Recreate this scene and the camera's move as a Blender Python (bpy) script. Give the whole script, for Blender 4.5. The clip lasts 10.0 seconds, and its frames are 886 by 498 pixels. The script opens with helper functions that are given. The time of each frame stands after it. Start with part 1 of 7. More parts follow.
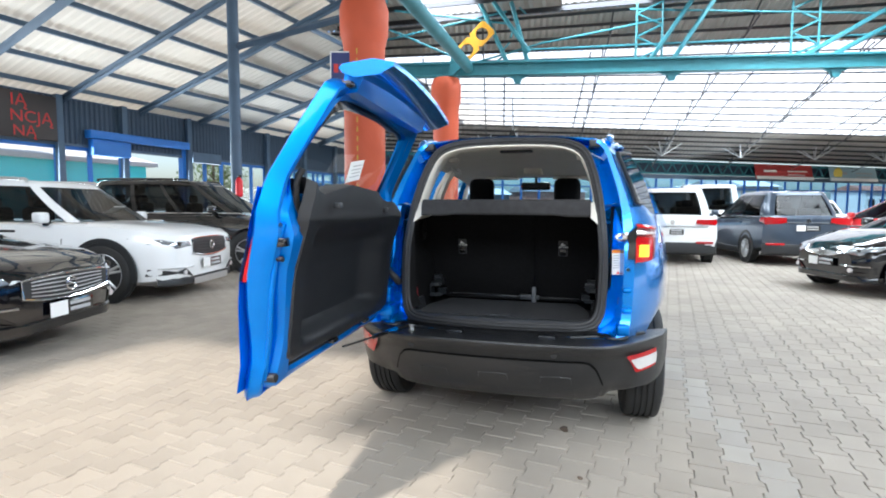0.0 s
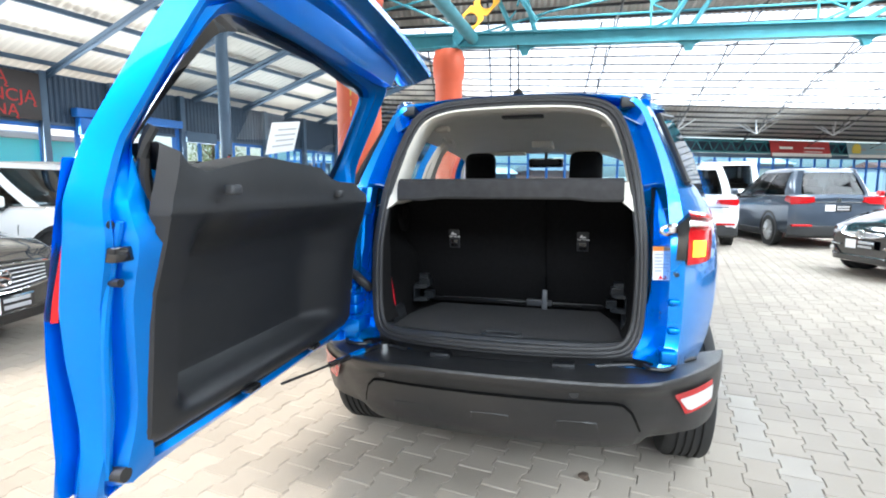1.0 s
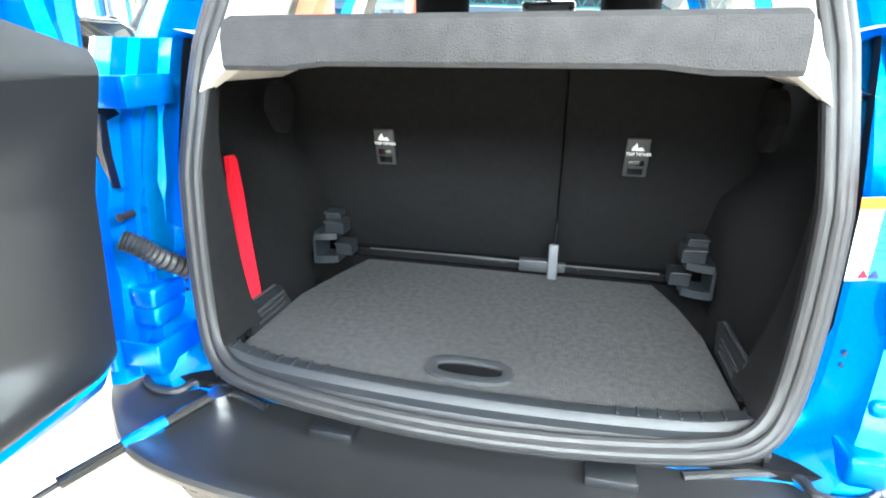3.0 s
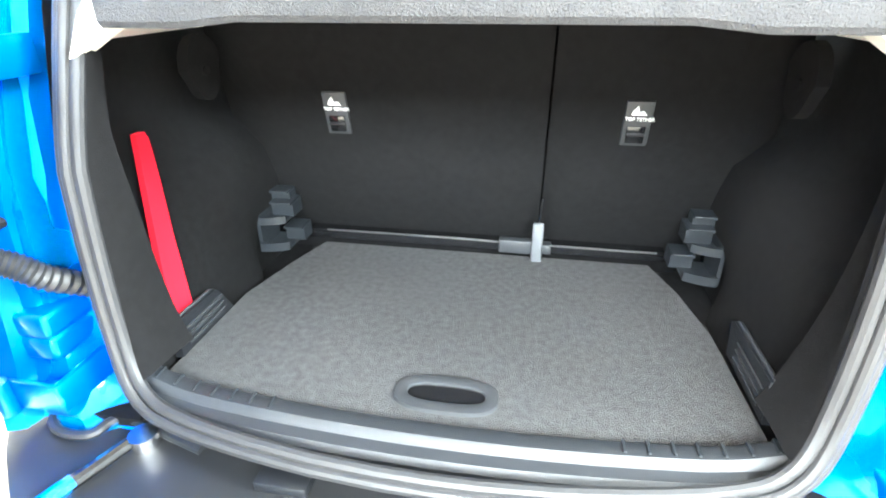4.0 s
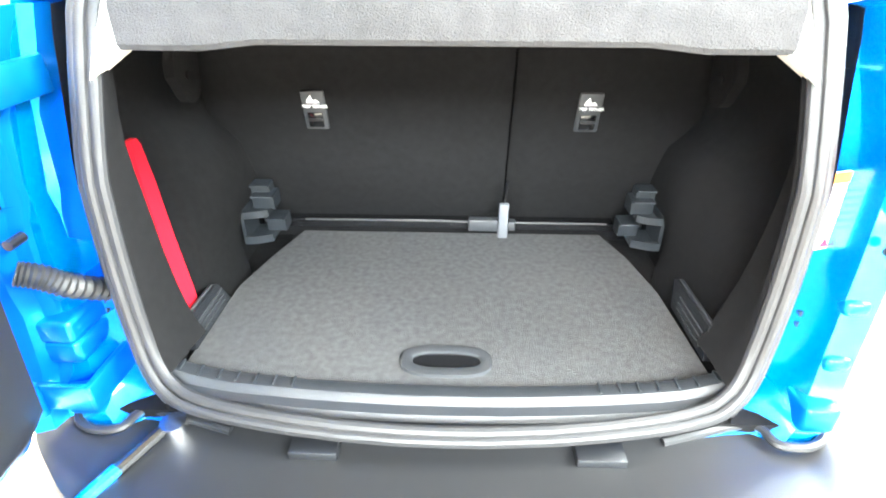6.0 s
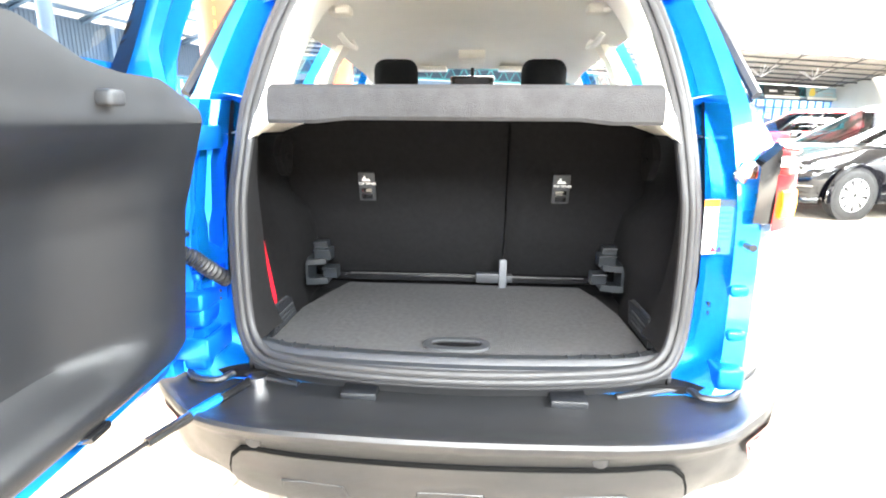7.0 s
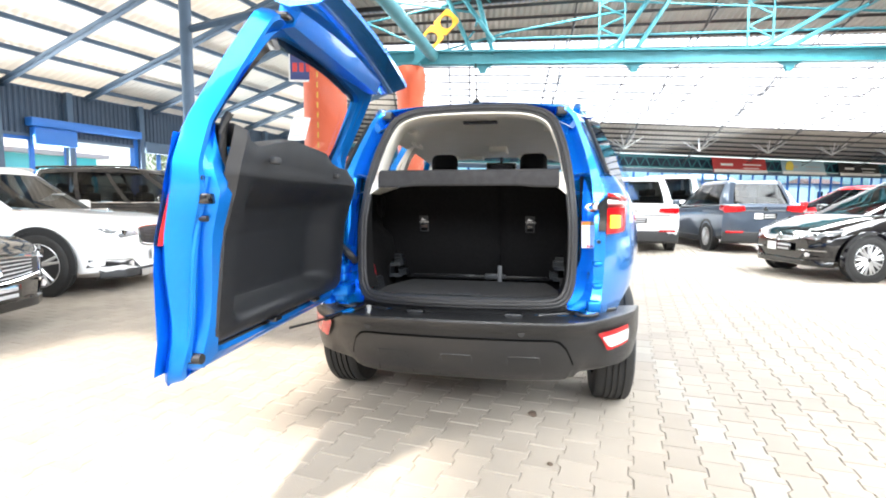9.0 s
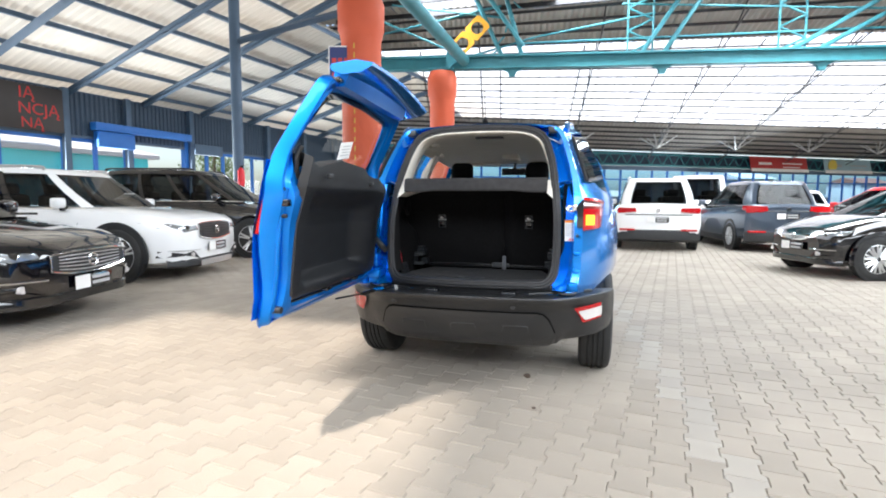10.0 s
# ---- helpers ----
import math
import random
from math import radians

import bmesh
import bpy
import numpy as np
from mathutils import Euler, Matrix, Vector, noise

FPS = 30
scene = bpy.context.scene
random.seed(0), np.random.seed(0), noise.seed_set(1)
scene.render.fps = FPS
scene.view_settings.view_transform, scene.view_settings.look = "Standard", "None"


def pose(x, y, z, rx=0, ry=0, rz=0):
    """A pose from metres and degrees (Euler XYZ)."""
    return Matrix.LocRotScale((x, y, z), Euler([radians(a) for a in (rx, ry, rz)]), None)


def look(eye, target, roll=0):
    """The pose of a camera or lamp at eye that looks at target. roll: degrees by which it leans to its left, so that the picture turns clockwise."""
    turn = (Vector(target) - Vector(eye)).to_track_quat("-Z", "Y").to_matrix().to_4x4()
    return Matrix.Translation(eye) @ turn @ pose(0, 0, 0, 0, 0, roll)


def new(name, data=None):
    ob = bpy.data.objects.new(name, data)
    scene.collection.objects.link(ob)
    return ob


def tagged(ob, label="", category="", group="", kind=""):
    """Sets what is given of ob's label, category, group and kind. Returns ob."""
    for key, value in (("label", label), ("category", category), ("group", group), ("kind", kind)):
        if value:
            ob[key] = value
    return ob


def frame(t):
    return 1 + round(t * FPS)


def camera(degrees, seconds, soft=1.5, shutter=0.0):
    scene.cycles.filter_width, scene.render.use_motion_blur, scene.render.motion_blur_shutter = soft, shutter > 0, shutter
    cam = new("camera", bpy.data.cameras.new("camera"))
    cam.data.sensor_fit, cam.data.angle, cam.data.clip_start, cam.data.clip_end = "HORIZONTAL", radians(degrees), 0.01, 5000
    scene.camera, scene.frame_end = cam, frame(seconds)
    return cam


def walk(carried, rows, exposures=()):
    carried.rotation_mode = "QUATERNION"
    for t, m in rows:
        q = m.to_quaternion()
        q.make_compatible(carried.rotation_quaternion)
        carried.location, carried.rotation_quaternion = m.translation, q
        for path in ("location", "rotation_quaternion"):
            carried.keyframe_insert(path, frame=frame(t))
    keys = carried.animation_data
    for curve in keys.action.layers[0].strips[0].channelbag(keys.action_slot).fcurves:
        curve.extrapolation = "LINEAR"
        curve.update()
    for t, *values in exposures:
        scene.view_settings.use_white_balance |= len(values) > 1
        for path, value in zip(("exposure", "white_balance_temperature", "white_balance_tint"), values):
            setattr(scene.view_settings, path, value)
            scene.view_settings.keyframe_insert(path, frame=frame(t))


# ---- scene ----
cam = camera(81.0, 10.0, soft=1.9)
PATH = [
    (0, (0.437, 0.376, 1.209), (-0.074, 2.303, 1.051), 0.3),
    (0.5, (0.391, 0.722, 1.207), (-0.126, 2.646, 1.027), 0.2),
    (1, (0.357, 1.054, 1.219), (-0.176, 2.968, 0.984), 0.0),
    (1.5, (0.303, 1.414, 1.23), (-0.215, 3.321, 0.915), -0.2),
    (2, (0.274, 1.725, 1.207), (-0.244, 3.612, 0.796), 0.1),
    (2.5, (0.22, 1.995, 1.209), (-0.263, 3.856, 0.657), 0.2),
    (3, (0.18, 2.242, 1.195), (-0.247, 4.064, 0.49), 0.2),
    (4.5, (0.099, 2.459, 1.225), (-0.079, 4.209, 0.272), 0.1),
    (5, (0.05, 2.459, 1.232), (0.004, 4.206, 0.259), 0.6),
    (5.5, (0.058, 2.448, 1.291), (0.009, 4.153, 0.247), 0.1),
    (6.8, (0.045, 1.993, 1.226), (-0.02, 3.887, 0.586), 0.7),
    (7, (0.081, 1.877, 1.171), (-0.044, 3.816, 0.697), 0.4),
    (7.5, (0.131, 1.572, 1.116), (-0.038, 3.534, 0.766), 0.2),
    (8, (0.201, 1.252, 1.119), (-0.031, 3.22, 0.847), 0.0),
    (8.5, (0.257, 0.907, 1.12), (-0.028, 2.876, 0.91), 0.1),
    (9, (0.426, 0.568, 1.092), (0.039, 2.523, 0.915), 0.1),
    (9.5, (0.589, 0.262, 1.097), (0.103, 2.194, 0.919), 0.1),
    (10, (0.681, -0.043, 1.111), (0.17, 1.881, 0.928), 0.3),
]
walk(cam, [(t, look(eye, target, roll)) for t, eye, target, roll in PATH],
     exposures=[(0.0, 1.0, 6100, 8), (1.0, 1.47, 6100, 7), (1.5, 1.85, 6150, 5), (2.0, 2.38, 6200, 2), (2.5, 3.0, 6200, 1), (3.0, 3.65, 6250, 1), (4.5, 4.65, 6450, 2), (5.5, 4.75, 6550, 2), (6.8, 4.1, 6750, 7), (7.5, 3.5, 6750, 9), (8.0, 3.0, 6750, 9), (8.5, 2.48, 6650, 9), (9.0, 1.9, 6600, 10), (10.0, 1.15, 6400, 10)])

# ---- light ----
SUN = Vector((-0.12, -0.50, 0.85)).normalized()
world = bpy.data.worlds.new("world")
scene.world = world
world.use_nodes = True
wn = world.node_tree.nodes
sky = wn.new("ShaderNodeTexSky")
sky.sky_type, sky.sun_disc = "NISHITA", False
sky.sun_elevation = math.asin(SUN.z)
sky.sun_rotation = math.atan2(SUN.x, SUN.y)
sky.air_density, sky.dust_density = 1.0, 3.0
world.node_tree.links.new(sky.outputs[0], wn["Background"].inputs[0])
wn["Background"].inputs[1].default_value = 0.15
sun = new("sun", bpy.data.lights.new("sun", "SUN"))
sun.data.energy, sun.data.angle, sun.data.color = 4.5, radians(2.5), (1.0, 0.90, 0.78)
sun.matrix_world = look((0, 0, 30), Vector((0, 0, 30)) - SUN)


def sky_fill(x, y, z, sx, sy, watts):
    """An added area lamp that stands in for daylight in a roof opening."""
    lamp = new("sky_fill_lamp", bpy.data.lights.new("sky_fill_lamp", "AREA"))
    lamp.data.shape, lamp.data.size, lamp.data.size_y = "RECTANGLE", sx, sy
    lamp.data.energy, lamp.data.color = watts, (0.92, 0.975, 1.0)
    lamp.location = (x, y, z)


# unseen roof openings added to light the forecourt: x, y, width, depth
UNSEEN_OPENINGS = [(3.0, -10.5, 26.0, 8.0), (12.0, 1.5, 9.0, 6.0), (10.0, 10.0, 10.0, 4.0), (-1.2, 12.4, 1.6, 2.4)]
ROOF_Z = 7.6
for sx_, sy_, sw_, sd_ in UNSEEN_OPENINGS:
    sky_fill(sx_, sy_, ROOF_Z + 0.05, sw_ - 0.1, sd_ - 0.1, (13.0 if sy_ < -5 else 20.0) * sw_ * sd_)
for sx_, sw_ in ((1.0, 2.6), (-3.75, 1.7), (6.7, 5.0)):
    sky_fill(sx_, 16.5, ROOF_Z - 0.04, sw_, 2.2, 32.0 * sw_ * 2.2)

# daylight coming in through the side windows and the far windows
for eye_, aim_, sx_, sy_, w_ in (((-13.9, 14.0, 1.9), (-4.0, 12.4, 1.0), 22.0, 2.2, 900.0), ((9.0, 37.8, 1.8), (3.0, 26.0, 0.5), 40.0, 2.4, 900.0)):
    lamp = new("window_daylight", bpy.data.lights.new("window_daylight", "AREA"))
    lamp.data.shape, lamp.data.size, lamp.data.size_y, lamp.data.energy, lamp.data.color = "RECTANGLE", sx_, sy_, w_, (0.92, 0.975, 1.0)
    lamp.matrix_world = look(eye_, aim_)

# ---- materials ----


def mat(name, color, rough=0.5, metal=0.0, vary=0.15, scale=8.0, bump=0.0, bump_scale=60.0, coat=0.0, color2=None, island=0.0, flakes=0.0, spec=0.5):
    m = bpy.data.materials.new(name)
    m.use_nodes = True
    nt = m.node_tree
    b = nt.nodes["Principled BSDF"]
    tc = nt.nodes.new("ShaderNodeTexCoord")
    n1 = nt.nodes.new("ShaderNodeTexNoise")
    n1.inputs["Scale"].default_value, n1.inputs["Detail"].default_value = scale, 6.0
    nt.links.new(tc.outputs["Object"], n1.inputs["Vector"])
    ramp = nt.nodes.new("ShaderNodeMix")
    ramp.data_type = "RGBA"
    c2 = color2 or tuple(c * (1 - vary) for c in color)
    ramp.inputs["A"].default_value = (*[min(1, c * (1 + vary * 0.5)) for c in color], 1)
    ramp.inputs["B"].default_value = (*c2, 1)
    nt.links.new(n1.outputs["Fac"], ramp.inputs["Factor"])
    out = ramp.outputs["Result"]
    if island:
        info = nt.nodes.new("ShaderNodeObjectInfo")
        geo = nt.nodes.new("ShaderNodeNewGeometry")
        add = nt.nodes.new("ShaderNodeMath")
        add.operation = "ADD"
        nt.links.new(info.outputs["Random"], add.inputs[0])
        nt.links.new(geo.outputs["Random Per Island"], add.inputs[1])
        fr = nt.nodes.new("ShaderNodeMath")
        fr.operation = "FRACT"
        nt.links.new(add.outputs[0], fr.inputs[0])
        mr = nt.nodes.new("ShaderNodeMapRange")
        mr.inputs["To Min"].default_value, mr.inputs["To Max"].default_value = 1 - island, 1 + island
        nt.links.new(fr.outputs[0], mr.inputs["Value"])
        hs = nt.nodes.new("ShaderNodeHueSaturation")
        nt.links.new(out, hs.inputs["Color"])
        nt.links.new(mr.outputs["Result"], hs.inputs["Value"])
        out = hs.outputs["Color"]
    nt.links.new(out, b.inputs["Base Color"])
    b.inputs["Roughness"].default_value, b.inputs["Metallic"].default_value = rough, metal
    b.inputs["Specular IOR Level"].default_value = spec
    b.inputs["Coat Weight"].default_value, b.inputs["Coat Roughness"].default_value = coat, 0.03
    if bump or flakes:
        n2 = nt.nodes.new("ShaderNodeTexNoise")
        n2.inputs["Scale"].default_value, n2.inputs["Detail"].default_value = bump_scale, 4.0
        nt.links.new(tc.outputs["Object"], n2.inputs["Vector"])
        bp = nt.nodes.new("ShaderNodeBump")
        bp.inputs["Strength"].default_value, bp.inputs["Distance"].default_value = bump or flakes, 0.004
        nt.links.new(n2.outputs["Fac"], bp.inputs["Height"])
        nt.links.new(bp.outputs["Normal"], b.inputs["Normal"])
        mr2 = nt.nodes.new("ShaderNodeMapRange")
        mr2.inputs["To Min"].default_value, mr2.inputs["To Max"].default_value = max(0.02, rough - 0.08), min(1, rough + 0.08)
        nt.links.new(n1.outputs["Fac"], mr2.inputs["Value"])
        nt.links.new(mr2.outputs["Result"], b.inputs["Roughness"])
    return m


def glass_mat(name, tint, gloss=0.08):
    m = bpy.data.materials.new(name)
    m.use_nodes = True
    nt = m.node_tree
    nt.nodes.remove(nt.nodes["Principled BSDF"])
    tr, gl, mx, fr = (nt.nodes.new("ShaderNode" + k) for k in ("BsdfTransparent", "BsdfGlossy", "MixShader", "LayerWeight"))
    tr.inputs[0].default_value = (*tint, 1)
    gl.inputs["Roughness"].default_value = 0.02
    pw, ml = nt.nodes.new("ShaderNodeMath"), nt.nodes.new("ShaderNodeMath")
    pw.operation, ml.operation = "POWER", "MULTIPLY_ADD"
    pw.inputs[1].default_value, ml.inputs[1].default_value, ml.inputs[2].default_value = 4.0, 0.6, gloss * 0.5
    fr.inputs["Blend"].default_value = 0.5
    nt.links.new(fr.outputs["Facing"], pw.inputs[0])
    nt.links.new(pw.outputs[0], ml.inputs[0])
    nt.links.new(ml.outputs[0], mx.inputs[0])
    nt.links.new(tr.outputs[0], mx.inputs[1])
    nt.links.new(gl.outputs[0], mx.inputs[2])
    nt.links.new(mx.outputs[0], nt.nodes["Material Output"].inputs[0])
    return m


def sheet_mat(name, color, clear):
    """Translucent roofing: scatters the daylight from above, and lets some through."""
    m = bpy.data.materials.new(name)
    m.use_nodes = True
    nt = m.node_tree
    nt.nodes.remove(nt.nodes["Principled BSDF"])
    tl, tr, mx = (nt.nodes.new("ShaderNode" + k) for k in ("BsdfTranslucent", "BsdfTransparent", "MixShader"))
    nz = nt.nodes.new("ShaderNodeTexNoise")
    nz.inputs["Scale"].default_value = 0.8
    mx2 = nt.nodes.new("ShaderNodeMix")
    mx2.data_type = "RGBA"
    mx2.inputs["A"].default_value, mx2.inputs["B"].default_value = (*color, 1), (*[c * 0.85 for c in color], 1)
    nt.links.new(nz.outputs["Fac"], mx2.inputs["Factor"])
    nt.links.new(mx2.outputs["Result"], tl.inputs[0])
    mx.inputs[0].default_value = clear
    nt.links.new(tl.outputs[0], mx.inputs[1])
    nt.links.new(tr.outputs[0], mx.inputs[2])
    nt.links.new(mx.outputs[0], nt.nodes["Material Output"].inputs[0])
    return m


def lit_sheet_mat(name, color, through_):
    """Pale roofing that also glows a little with the daylight on its back."""
    m = mat(name, color, 0.7, 0, 0.2, 1.2)
    nt = m.node_tree
    tl, mx = nt.nodes.new("ShaderNodeBsdfTranslucent"), nt.nodes.new("ShaderNodeMixShader")
    tl.inputs[0].default_value = (0.62, 0.58, 0.50, 1)
    mx.inputs[0].default_value = through_
    nt.links.new(nt.nodes["Principled BSDF"].outputs[0], mx.inputs[1])
    nt.links.new(tl.outputs[0], mx.inputs[2])
    nt.links.new(mx.outputs[0], nt.nodes["Material Output"].inputs[0])
    return m


def glow_mat(name, color, power):
    m = mat(name, color, 0.3)
    b = m.node_tree.nodes["Principled BSDF"]
    b.inputs["Emission Color"].default_value, b.inputs["Emission Strength"].default_value = (*color, 1), power
    return m


BLUE = mat("blue_metallic_paint", (0.001, 0.235, 0.76), 0.24, 0.7, 0.10, 3.0, coat=1.0, flakes=0.03, bump_scale=900)
BLUE_IN = mat("blue_inner_paint", (0.002, 0.215, 0.76), 0.38, 0.8, 0.15, 6.0, coat=0.35)
PLASTIC = mat("black_grained_plastic", (0.0155, 0.016, 0.0175), 0.37, 0, 0.25, 14, bump=0.2, bump_scale=900, spec=0.6)
TRIM = mat("charcoal_door_trim", (0.0095, 0.0105, 0.013), 0.36, 0, 0.2, 9, bump=0.25, bump_scale=1100, spec=0.6)
# grey for small plastic parts, and for the tailgate trim where light strikes it
TRIM_GREY_LIT = mat("dark_grey_and_lit_trim", (0.030, 0.032, 0.036), 0.5, 0, 0.2, 9, bump=0.2, bump_scale=1100)
RUBBER = mat("black_rubber", (0.018, 0.018, 0.019), 0.5, 0, 0.3, 20, bump=0.15, bump_scale=300)
TYRE = mat("tyre_rubber", (0.022, 0.022, 0.022), 0.75, 0, 0.4, 12, bump=0.2, bump_scale=150)
FABRIC = mat("black_cargo_felt", (0.0068, 0.0066, 0.0072), 0.95, 0, 0.5, 60, bump=0.5, bump_scale=700, spec=0.15)
CARPET = mat("charcoal_carpet", (0.070, 0.070, 0.072), 0.97, 0, 0.55, 75, bump=0.9, bump_scale=420, spec=0.1)
SHELF = mat("grey_shelf_felt", (0.058, 0.057, 0.059), 0.97, 0, 0.35, 30, bump=0.9, bump_scale=400, spec=0.1)
SEAL_RUBBER = mat("grey_black_seal_rubber", (0.026, 0.026, 0.028), 0.52, 0, 0.3, 20, bump=0.15, bump_scale=300, spec=0.5)
SEAT = mat("black_seat_fabric", (0.012, 0.012, 0.013), 0.95, 0, 0.3, 30, bump=0.4, bump_scale=600, spec=0.15)
HEADLINER = mat("light_grey_headliner", (0.84, 0.82, 0.77), 0.95, 0, 0.06, 6, bump=0.2, bump_scale=500)
PILLAR = mat("cream_pillar_trim", (0.78, 0.74, 0.66), 0.55, 0, 0.05, 6, bump=0.1, bump_scale=600)
RED = mat("red_plastic", (0.75, 0.012, 0.03), 0.4, 0, 0.1, 10)
METAL = mat("bright_metal", (0.75, 0.75, 0.76), 0.25, 1.0, 0.1, 20)
CHROME = mat("chrome", (0.85, 0.85, 0.86), 0.08, 1.0, 0.03, 10)
STEEL_DARK = mat("dark_steel", (0.05, 0.05, 0.055), 0.35, 0.8, 0.3, 20)
WHITE_CARD = mat("white_paper", (0.85, 0.85, 0.84), 0.7, 0, 0.04, 10)
ORANGE = mat("orange_print", (0.85, 0.25, 0.02), 0.6)
PRINT_GREY = mat("grey_print", (0.45, 0.45, 0.46), 0.7)
LENS_RED = mat("red_lens", (0.45, 0.002, 0.006), 0.15, 0, 0.2, 30, coat=0.4)
LENS_HEAD = mat("headlight_lens", (0.42, 0.45, 0.48), 0.08, 0.6, 0.5, 25, coat=1.0)
LENS_CLEAR = mat("clear_lens", (0.75, 0.72, 0.72), 0.1, 0.2, 0.2, 40, coat=1.0)
AMBER = glow_mat("amber_lamp", (1.0, 0.32, 0.02), 1.6)
GLASS = glass_mat("window_glass", (0.95, 0.97, 0.96))
GLASS_BLUE = glass_mat("pale_blue_glass", (0.62, 0.82, 0.95), 0.12)
GLASS_DARK = glass_mat("privacy_glass", (0.10, 0.11, 0.12))
GLASS_CAR = glass_mat("tinted_car_glass", (0.17, 0.19, 0.20), 0.05)
BLACK_PAINT = mat("black_car_paint", (0.004, 0.004, 0.006), 0.10, 0.0, 0.2, 4, coat=1.0)
WHITE_PAINT = mat("white_car_paint", (0.86, 0.87, 0.88), 0.3, 0, 0.03, 3, coat=1.0)
GREY_PAINT = mat("slate_grey_car_paint", (0.075, 0.10, 0.14), 0.28, 0.4, 0.15, 4, coat=1.0)
RED_PAINT = mat("red_car_paint", (0.50, 0.012, 0.02), 0.3, 0.1, 0.1, 3, coat=1.0)
CAR_BLACK = mat("satin_black_cladding", (0.02, 0.021, 0.023), 0.5, 0, 0.2, 10)
GLOSS_BLACK = mat("gloss_black", (0.008, 0.008, 0.009), 0.12, 0, 0.2, 10, coat=0.5)
TONGUE = mat("grey_belt_plastic", (0.10, 0.105, 0.115), 0.5)
RENDER_WALLS = [mat(f"far_wall_{n_}", c_, 0.8, 0, 0.2, 0.8) for n_, c_ in (("grey", (0.22, 0.23, 0.25)), ("cream", (0.42, 0.38, 0.32)), ("brick", (0.25, 0.11, 0.08)), ("slate", (0.10, 0.12, 0.15)), ("white", (0.6, 0.6, 0.6)))]
ALLOY = mat("silver_alloy", (0.62, 0.63, 0.64), 0.3, 0.8, 0.1, 10)
PAVER = mat("concrete_paver", (0.36, 0.317, 0.268), 0.85, 0, 0.30, 1.3, bump=0.5, bump_scale=140, island=0.07)
PAVER_LIGHT = mat("pale_concrete_paver", (0.385, 0.352, 0.31), 0.85, 0, 0.2, 2.0, bump=0.5, bump_scale=140, island=0.08)
SAND = mat("joint_sand", (0.285, 0.255, 0.225), 0.95, 0, 0.4, 5, bump=0.6, bump_scale=200)
CONCRETE = mat("paved_ground", (0.34, 0.32, 0.29), 0.88, 0, 0.3, 0.6, bump=0.4, bump_scale=30)
TEAL = mat("teal_painted_steel", (0.035, 0.20, 0.245), 0.5, 0.1, 0.3, 3, bump=0.1, bump_scale=40)
STEEL_BLUE = mat("slate_blue_painted_steel", (0.07, 0.12, 0.19), 0.5, 0.1, 0.25, 3)
WALL_BLUE = mat("dark_blue_corrugated_cladding", (0.035, 0.065, 0.11), 0.5, 0.2, 0.25, 2)
FRAME_BLUE = mat("bright_blue_window_frame", (0.02, 0.16, 0.55), 0.45, 0, 0.15, 4)
ORANGE_COL = mat("orange_red_painted_column", (0.60, 0.10, 0.04), 0.6, 0, 0.15, 2.5, bump=0.1, bump_scale=60)
YELLOW = mat("yellow_painted_steel", (0.75, 0.36, 0.02), 0.5, 0, 0.2, 4)
ROOF_SHEET = lit_sheet_mat("pale_corrugated_sheet", (0.62, 0.60, 0.55), 0.16)
WALL_PALE = mat("pale_hall_wall", (0.55, 0.54, 0.51), 0.7, 0, 0.15, 0.8)
ROOF_GREY = mat("grey_corrugated_sheet", (0.36, 0.345, 0.315), 0.65, 0.1, 0.35, 1.2)
SHEET = sheet_mat("translucent_roof_sheet", (0.95, 0.95, 0.92), 0.45)
SHEET_CLEAR = sheet_mat("clear_roof_sheet", (0.95, 0.93, 0.88), 0.55)
TURQ = mat("turquoise_render", (0.10, 0.66, 0.74), 0.8, 0, 0.08, 1.0)
ROOF_OUT = mat("outdoor_roof", (0.45, 0.45, 0.46), 0.7)
LEAF = mat("leaf", (0.07, 0.12, 0.03), 0.7, 0, 0.4, 3, island=0.4)
BARK = mat("bark", (0.10, 0.07, 0.05), 0.9, 0, 0.3, 8)
BRACKET = mat("blue_grey_bracket_plastic", (0.017, 0.020, 0.024), 0.40, 0, 0.2, 20, bump=0.1, bump_scale=900)
SILL = mat("grey_grained_sill_plastic", (0.023, 0.0255, 0.030), 0.42, 0, 0.25, 14, bump=0.25, bump_scale=1000, spec=0.6)
# near-black that paints the shadow round the bumper insert
GROOVE_SHADE = mat("groove_shade_black", (0.003, 0.003, 0.003), 0.9, 0, 0.2, 20, spec=0.1)
SIGN_DARK = mat("dark_sign_face", (0.035, 0.03, 0.03), 0.45)
SIGN_BLUE = mat("dark_blue_sign_face", (0.02, 0.035, 0.16), 0.5)
SIGN_RED = mat("red_sign_letters", (0.55, 0.03, 0.03), 0.5)
BANNER_RED = mat("red_banner", (0.50, 0.05, 0.05), 0.6)
BANNER_BLUE = mat("pale_blue_banner", (0.35, 0.52, 0.60), 0.6)
BANNER_BLACK = mat("black_banner", (0.03, 0.03, 0.03), 0.6)
BANNER_YEL = mat("yellow_print", (0.75, 0.6, 0.1), 0.6)
CABLE_YEL = mat("yellow_black_tape", (0.55, 0.42, 0.05), 0.6)

# ---- building helpers ----


def link(bm, name, material, smooth=True):
    bmesh.ops.recalc_face_normals(bm, faces=bm.faces[:])
    me = bpy.data.meshes.new(name)
    bm.to_mesh(me)
    bm.free()
    if smooth:
        me.polygons.foreach_set("use_smooth", [True] * len(me.polygons))
        me.set_sharp_from_angle(angle=radians(35))
    me.materials.append(material)
    return me


def part(name, bm, material, parent, label="", smooth=True):
    ob = new(name, link(bm, name, material, smooth))
    ob.parent = parent
    if label:
        ob["label"] = label
    return ob


